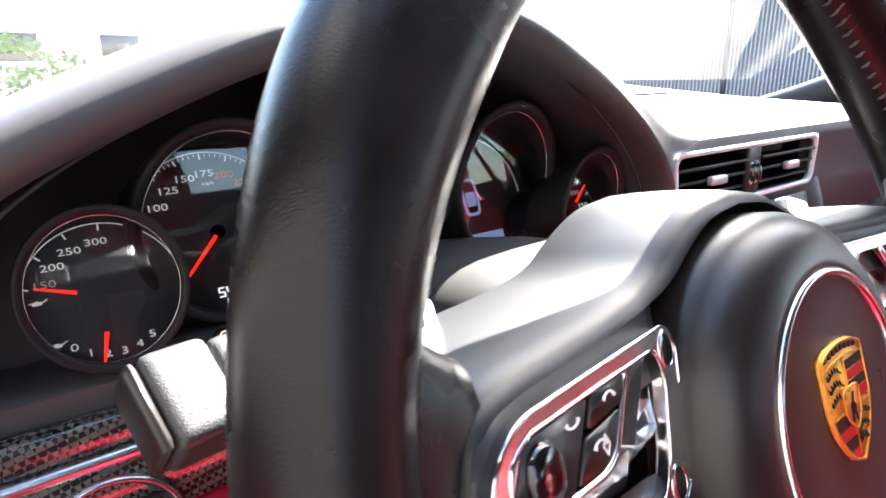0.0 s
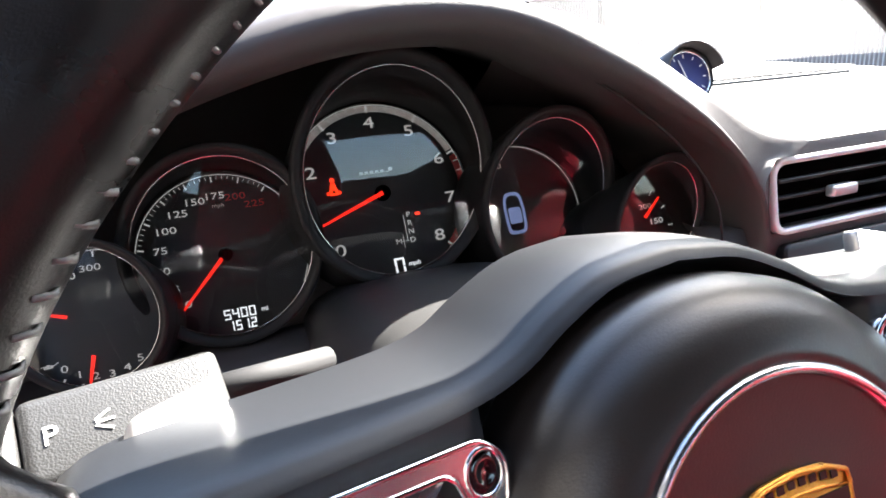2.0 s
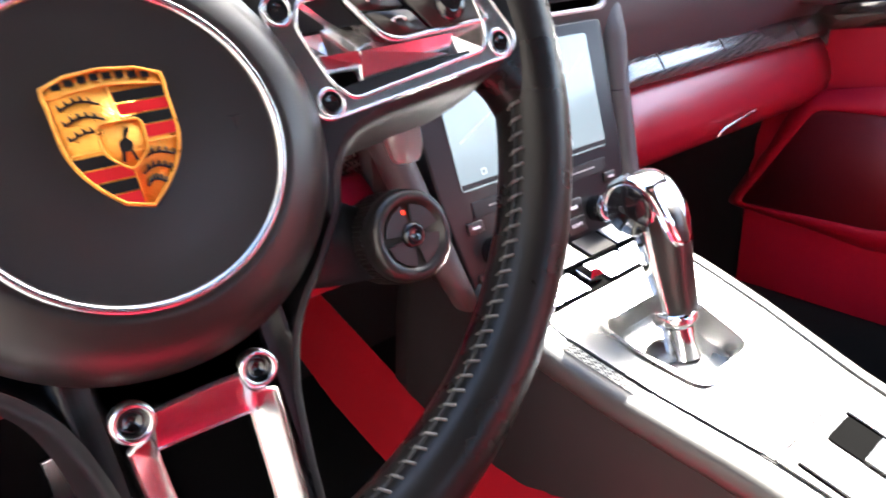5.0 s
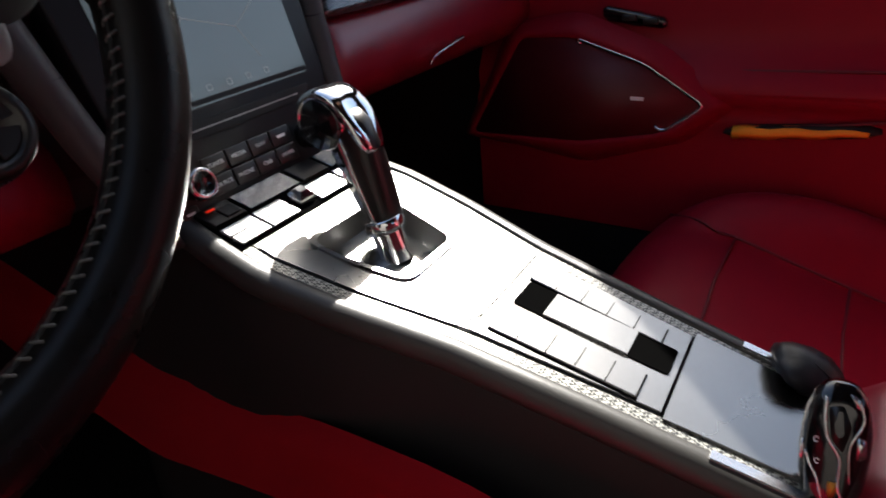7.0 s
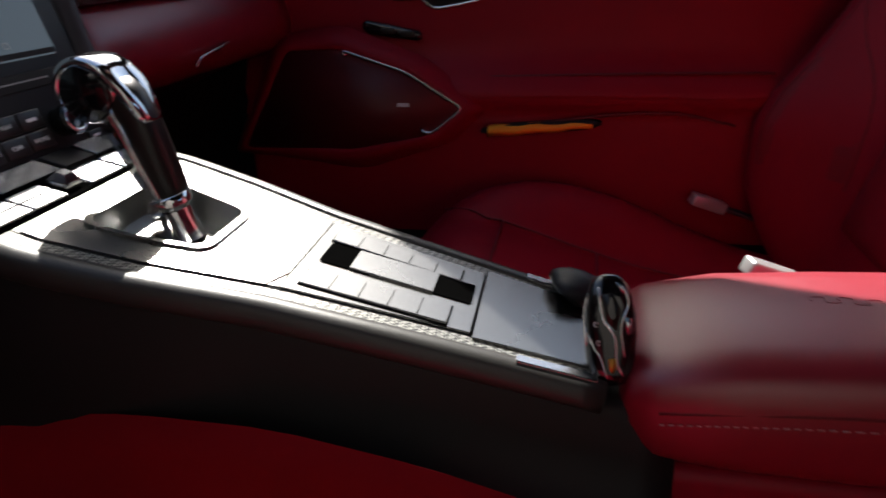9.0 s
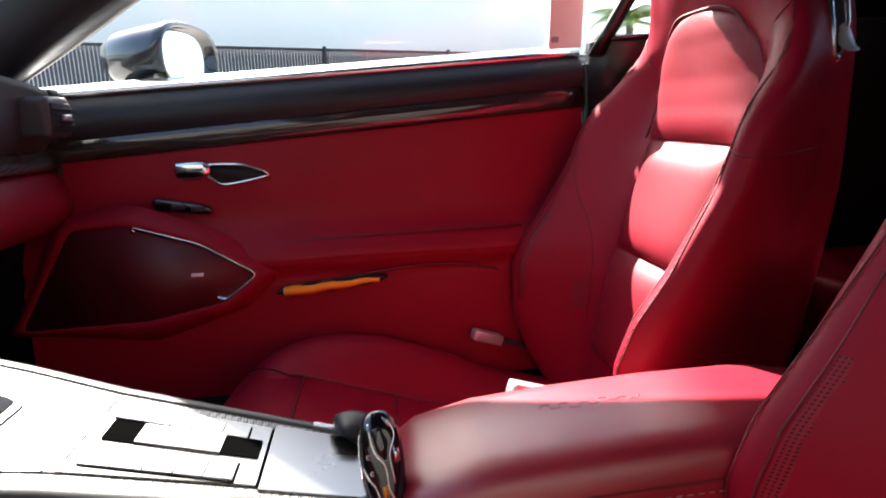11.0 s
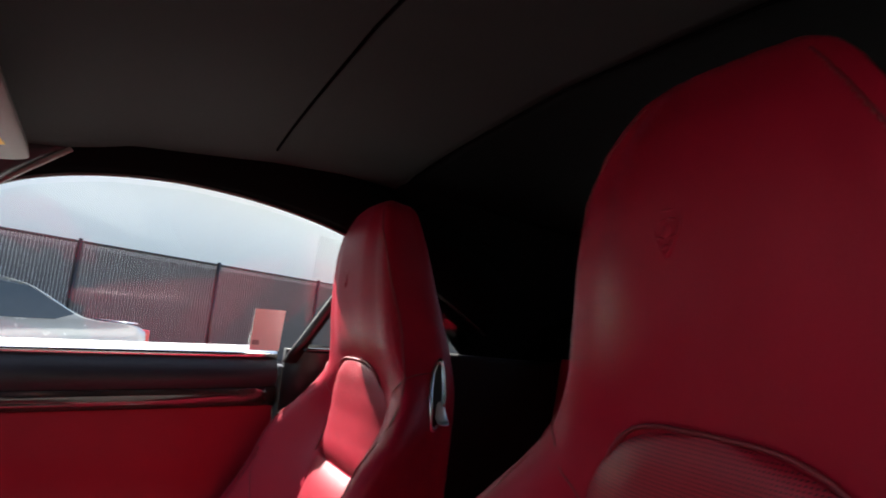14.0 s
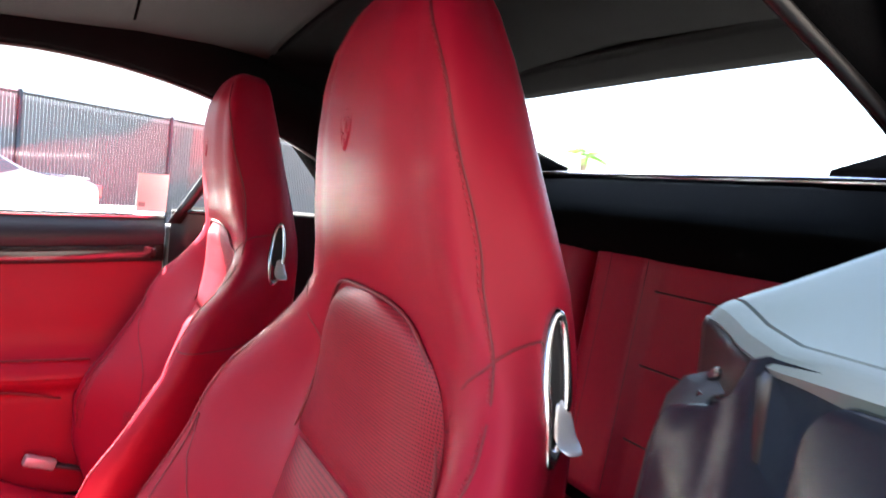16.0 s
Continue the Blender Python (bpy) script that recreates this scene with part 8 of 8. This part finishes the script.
visor()
st = thing("window_sticker", "small pale sheet stuck inside the side window", "sticker")
part("sheet", loft_bm([[(0.7115, -0.672, 0.905), (0.7105, -0.672, 0.905), (0.7265, -0.672, 0.818), (0.7275, -0.672, 0.818)], [(0.7115, -0.735, 0.907), (0.7105, -0.735, 0.907), (0.7265, -0.735, 0.820), (0.7275, -0.735, 0.820)]]), PAPER, st, smooth=False)
part("print_bar", loft_bm([[(0.7225, -0.676, 0.840), (0.7215, -0.676, 0.840), (0.7235, -0.676, 0.830), (0.7245, -0.676, 0.830)], [(0.7225, -0.690, 0.840), (0.7215, -0.690, 0.840), (0.7235, -0.690, 0.830), (0.7245, -0.690, 0.830)]]), GREY_INK, st, smooth=False)


def door_mirror():
    t = thing("door_mirror", "black outside door mirror with bright glass", "mirror", m=pose(0.93, 0.085, 0.838, 0, 0, -14))
    c = Vector((0.0, 0.0, 0.0))
    rings = []
    for d, w, h in ((0.118, 0.030, 0.022), (0.105, 0.065, 0.042), (0.065, 0.098, 0.060), (0.0, 0.112, 0.066), (-0.034, 0.118, 0.069), (-0.052, 0.119, 0.070), (-0.058, 0.114, 0.066), (-0.054, 0.106, 0.058), (-0.038, 0.102, 0.054)):
        rings.append([(c.x + w * math.copysign(abs(math.cos(a)) ** 0.7, math.cos(a)), c.y + d, c.z + h * math.copysign(abs(math.sin(a)) ** 0.8, math.sin(a))) for a in [2 * math.pi * k / 28 for k in range(28)]])
    part("housing", loft_bm(rings, caps=True), CARPAINT, t, "gloss black housing")
    part("mirror_glass", loft_bm([[(c.x - 0.008 + 0.092 * k * math.copysign(abs(math.cos(a)) ** 0.7, math.cos(a)), c.y - 0.0395, c.z + 0.051 * k * math.copysign(abs(math.sin(a)) ** 0.8, math.sin(a))) for a in [2 * math.pi * q / 28 for q in range(28)]] for k in (0.02, 1.0)], caps=False), MIRROR, t, "mirror glass")
    part("mirror_foot", loft_bm([[(x, y - 0.02, z - 0.015), (x, y + 0.03, z - 0.015), (x, y + 0.03, z + 0.012), (x, y - 0.02, z + 0.012)] for x, y, z in ((-0.20, 0.03, -0.075), (-0.12, 0.03, -0.07), (-0.03, 0.02, -0.05))]), CARPAINT, t)
    return t


door_mirror()

# driver footwell: carpet side and pedals
part_t = thing("floor_mat", "red carpet floor mat in the driver footwell", "floor mat")
part("mat_pile", box_bm(-0.60, -0.19, -0.15, 0.55, 0.051, 0.062, 0.004, 2), CARPET, part_t)
pm = thing("floor_mat", "black carpet floor mat in the passenger footwell", "floor mat")
part("mat_pile", box_bm(0.19, 0.62, -0.15, 0.60, 0.051, 0.062, 0.004, 2), CARPET, pm)
for x, w, nm in ((-0.29, 0.03, "accelerator_pedal"), (-0.40, 0.05, "brake_pedal")):
    p = thing(nm, "metal faced pedal in the driver footwell", "pedal")
    part("pad", box_bm(x - w, x + w, 0.595, 0.605, 0.16, 0.26, 0.003, 2), SATIN, p)
    part("arm", tube_bm([(x, 0.605, 0.22), (x, 0.66, 0.34), (x, 0.72, 0.50)], 0.008, 8), MATT, p)


# ---- outside ----
GZ = -0.25
ASPHALT = mat("pale_concrete", (0.30, 0.29, 0.28), 0.9, grain=0.8, grain_scale=60, stain=0.2, stain_scale=0.6)
gr = bmesh.new()
bmesh.ops.create_grid(gr, x_segments=8, y_segments=8, size=400)
gr.transform(Matrix.Translation((0, 0, GZ)))
tagged(part("ground", gr, ASPHALT), "pale concrete parking lot", "ground", kind="structure")
# Added wall, never in view: blocks and bounces light on the driver side.
tagged(part("side_wall", box_bm(-2.1, -1.9, -7.0, 1.9, GZ, 2.6, 0.01, 1), mat("added_wall_grey", (0.085, 0.078, 0.072), 0.85, grain=0.6, grain_scale=25, stain=0.3, stain_scale=1.5)), "added unseen wall that shades the driver side", "wall", kind="structure")
STUCCO = mat("white_stucco", (0.90, 0.86, 0.78), 0.9, grain=0.8, grain_scale=30, stain=0.05, stain_scale=0.4)


def building():
    t = thing("white_building", "long white stucco building behind the fence", "building", m=pose(8.7, 2.5, 0, 0, 0, 26))
    part("wall", box_bm(5.0, 15.0, -15.0, 14.0, GZ, 6.6, 0.02, 1), STUCCO, t, "white stucco wall")
    part("wall_ledge", box_bm(4.6, 5.0, -15.0, 14.0, 4.3, 4.5, 0.02, 1), mat("grey_pink_band", (0.40, 0.33, 0.31), 0.8), t)
    part("roof_edge", box_bm(4.8, 15.2, -15.2, 14.2, 6.6, 6.85, 0.02, 1), STUCCO, t)
    return t


building()


def front_building():
    t = thing("low_white_building", "low white building across the lot with dark windows", "building")
    part("wall", box_bm(-14, 22, 34, 42, GZ, 5.5, 0.02, 1), STUCCO, t)
    for i in range(6):
        x = -2 + i * 4.2
        part("window", box_bm(x, x + 1.7, 33.95, 34.05, 1.3, 2.5, 0.01, 1), GLOSS_BLACK, t, "dark window")
    return t


front_building()
FENCE = mat("dark_slatted_mesh", (0.055, 0.045, 0.045), 0.55, stain=0.3, stain_scale=2.0)


def fence():
    t = thing("slatted_fence", "tall dark chain-link fence with privacy slats", "fence", m=pose(8.7, 2.5, 0, 0, 0, 26))
    x, zt = 0.0, 1.75
    slats = []
    n = 0
    for i in range(560):
        y = 9.0 - i * 0.047
        b = box_bm(x - 0.006, x + 0.006, y - 0.019, y + 0.019, GZ, zt)
        if 150 <= i < 390:
            part("slat", b, FENCE, t, smooth=False)
        else:
            slats.append(b)
    tagged(part("far_slats", merged(slats), FENCE, t, smooth=False), kind="stuff")
    for i in range(11):
        y = 8.9 - i * 2.28
        part("fence_post", tube_bm([(x - 0.03, y, GZ), (x - 0.03, y, zt + 0.06)], 0.03, 10), SOFT_BLACK, t)
    for z in (zt + 0.015, 0.2):
        part("fence_rail", tube_bm([(x - 0.02, 9.0, z), (x - 0.02, -17.3, z)], 0.02, 8), SOFT_BLACK, t)
    wires = []
    for i in range(620):
        for s in (-1, 1):
            y = 6.0 - i * 0.03
            wires.append((y, s))
    bms = bmesh.new()
    for y, s in wires:
        a, b = Vector((x - 0.012, y - s * 0.045, zt + 0.02)), Vector((x - 0.012, y + s * 0.045, zt - 0.07))
        d = Vector((0, 0.003, 0.002))
        vs = [bms.verts.new(p) for p in (a - d, a + d, b + d, b - d)]
        bms.faces.new(vs)
    tagged(part("top_mesh", bms, mat("grey_wire", (0.30, 0.28, 0.28), 0.5), t, smooth=False), kind="stuff")
    return t


fence()


def sedan():
    t = thing("parked_sedan", "pale silver sedan parked beside the fence", "car", m=pose(8.02, 1.47, GZ, 0, 0, 26) @ Matrix.Scale(0.93, 4))
    PAINT = mat("silver_car_paint", (0.45, 0.48, 0.49), 0.25, metal=0.4, coat=0.8)
    DARKGL = mat("tinted_glass", (0.03, 0.035, 0.035), 0.08, coat=0.5)
    outline = smooth_path([(2.35, 0, 0.35), (2.38, 0, 0.60), (2.20, 0, 0.78), (1.35, 0, 0.92), (0.70, 0, 1.36), (0.0, 0, 1.45), (-0.75, 0, 1.40), (-1.45, 0, 1.05), (-2.15, 0, 0.98), (-2.28, 0, 0.80), (-2.25, 0, 0.35)], 6)
    rings = []
    for x, k in ((-0.86, 0.93), (-0.90, 0.97), (-0.80, 1.0), (0.0, 1.01), (0.80, 1.0), (0.90, 0.97), (0.86, 0.93)):
        rings.append([(x * (1 - 0.16 * max(0, (p.z - 0.9) / 0.55)), p.x * k, p.z * (0.985 + 0.015 * k)) for p in outline] + [(x, -2.1, 0.22), (x, 2.2, 0.22)])
    part("body", loft_bm(rings), PAINT, t, "silver body")
    for s in (-1, 1):
        for pts in ([(0.62, 1.34), (1.22, 0.96), (-0.10, 0.98), (-0.10, 1.41)], [(-0.16, 1.41), (-0.16, 0.98), (-1.05, 1.0), (-1.28, 1.08), (-0.75, 1.37)]):
            bm = bmesh.new()
            f = bm.faces.new([bm.verts.new((s * (0.915 - 0.16 * max(0, (z - 0.9) / 0.55) * 0.9), y, z)) for y, z in pts])
            solid(part("side_window", bm, DARKGL, t, "tinted side window", smooth=False), 0.01, 0)
        part("door_handle", box_bm(s * 0.90 - 0.02, s * 0.90 + 0.02, -0.45, -0.28, 0.88, 0.905, 0.006, 1), PAINT, t)
        part("tail_lamp", box_bm(s * 0.70 - 0.16, s * 0.70 + 0.16, -2.29, -2.16, 0.78, 0.95, 0.02, 2), mat("red_lamp", (0.5, 0.02, 0.02), 0.2, coat=0.6), t, "red tail lamp")
        for y in (1.45, -1.35):
            w = part("wheel", lathe_bm([(0.20, -0.1), (0.31, -0.1), (0.33, -0.06), (0.33, 0.06), (0.31, 0.1), (0.20, 0.1), (0.0005, 0.08)], 32), MATT, t, local=axes((s * 0.80, y, 0.33), (0, 1, 0), (s, 0, 0)))
            part("rim", lathe_bm([(0.20, 0.102), (0.10, 0.085), (0.0005, 0.095)], 24), SATIN, w)
    part("boot_spoiler", box_bm(-0.65, 0.65, -2.22, -2.05, 1.0, 1.03, 0.01, 1), PAINT, t)
    return t


sedan()
LEAF = mat("palm_leaf", (0.20, 0.34, 0.05), 0.5, stain=0.4, stain_scale=3)
BARK = mat("palm_bark", (0.16, 0.12, 0.09), 0.9, grain=0.8, grain_scale=40)


def palm(x, y, h, s, seed):
    rnd = random.Random(seed)
    t = thing("palm_tree", "green palm with arching feathery fronds", "tree", group="palms", m=pose(x, y, GZ))
    part("trunk", tube_bm(smooth_path([(0, 0, 0), (0.06, 0.03, h * 0.5), (0.02, 0.1, h)], 6), [lerp(0.16, 0.09, i / 12) for i in range(13)], 12), BARK, t)
    bm = bmesh.new()
    for k in range(15):
        a = k * 2.4 + rnd.random()
        el = rnd.uniform(0.2, 1.25)
        L = s * rnd.uniform(0.8, 1.1)
        prev = None
        for i in range(26):
            q = i / 25
            r = L * q * math.cos(el * (1 - q * 0.6))
            z = h + L * (q * math.sin(el) - q * q * 0.75)
            p = Vector((0.02 + r * math.cos(a), 0.1 + r * math.sin(a), z))
            if prev is not None and i > 2:
                d = (p - prev).normalized()
                side = d.cross(Vector((0, 0, 1))).normalized()
                w = s * 0.30 * math.sin(min(1, q * 1.1) * math.pi) + 0.05
                for sg in (-1, 1):
                    tip = p + side * sg * w + d * w * 0.5 - Vector((0, 0, w * 0.45))
                    vs = [bm.verts.new(v) for v in (prev, p, tip)]
                    bm.faces.new(vs)
            prev = p
    part("fronds", bm, LEAF, t, smooth=False)
    return t


palm(15.8, -7.3, 3.1, 1.4, 3)
palm(16.6, -8.3, 2.5, 1.4, 4)
palm(12.5, -12.6, 2.75, 0.9, 5)


def hedge():
    rnd = random.Random(8)
    t = thing("hedge", "clipped green hedge and shrubs across the lot", "hedge")
    bm = bmesh.new()
    for i in range(4200):
        x, y, z = rnd.uniform(-22, 6), rnd.uniform(27, 29), rnd.uniform(GZ, 1.7)
        z += 0.5 * math.sin(x * 0.9) * (z > 1.0)
        d = Vector((rnd.uniform(-1, 1), rnd.uniform(-1, 1), rnd.uniform(-1, 1))).normalized() * rnd.uniform(0.12, 0.24)
        e = d.cross(Vector((rnd.random(), rnd.random(), 1))).normalized() * 0.10
        p = Vector((x, y, z))
        bm.faces.new([bm.verts.new(q) for q in (p - d, p + e, p + d, p - e)])
    tagged(part("leaves", bm, mat("hedge_leaf", (0.06, 0.12, 0.03), 0.6, stain=0.5, stain_scale=2), t, smooth=False), kind="stuff")
    return t


hedge()
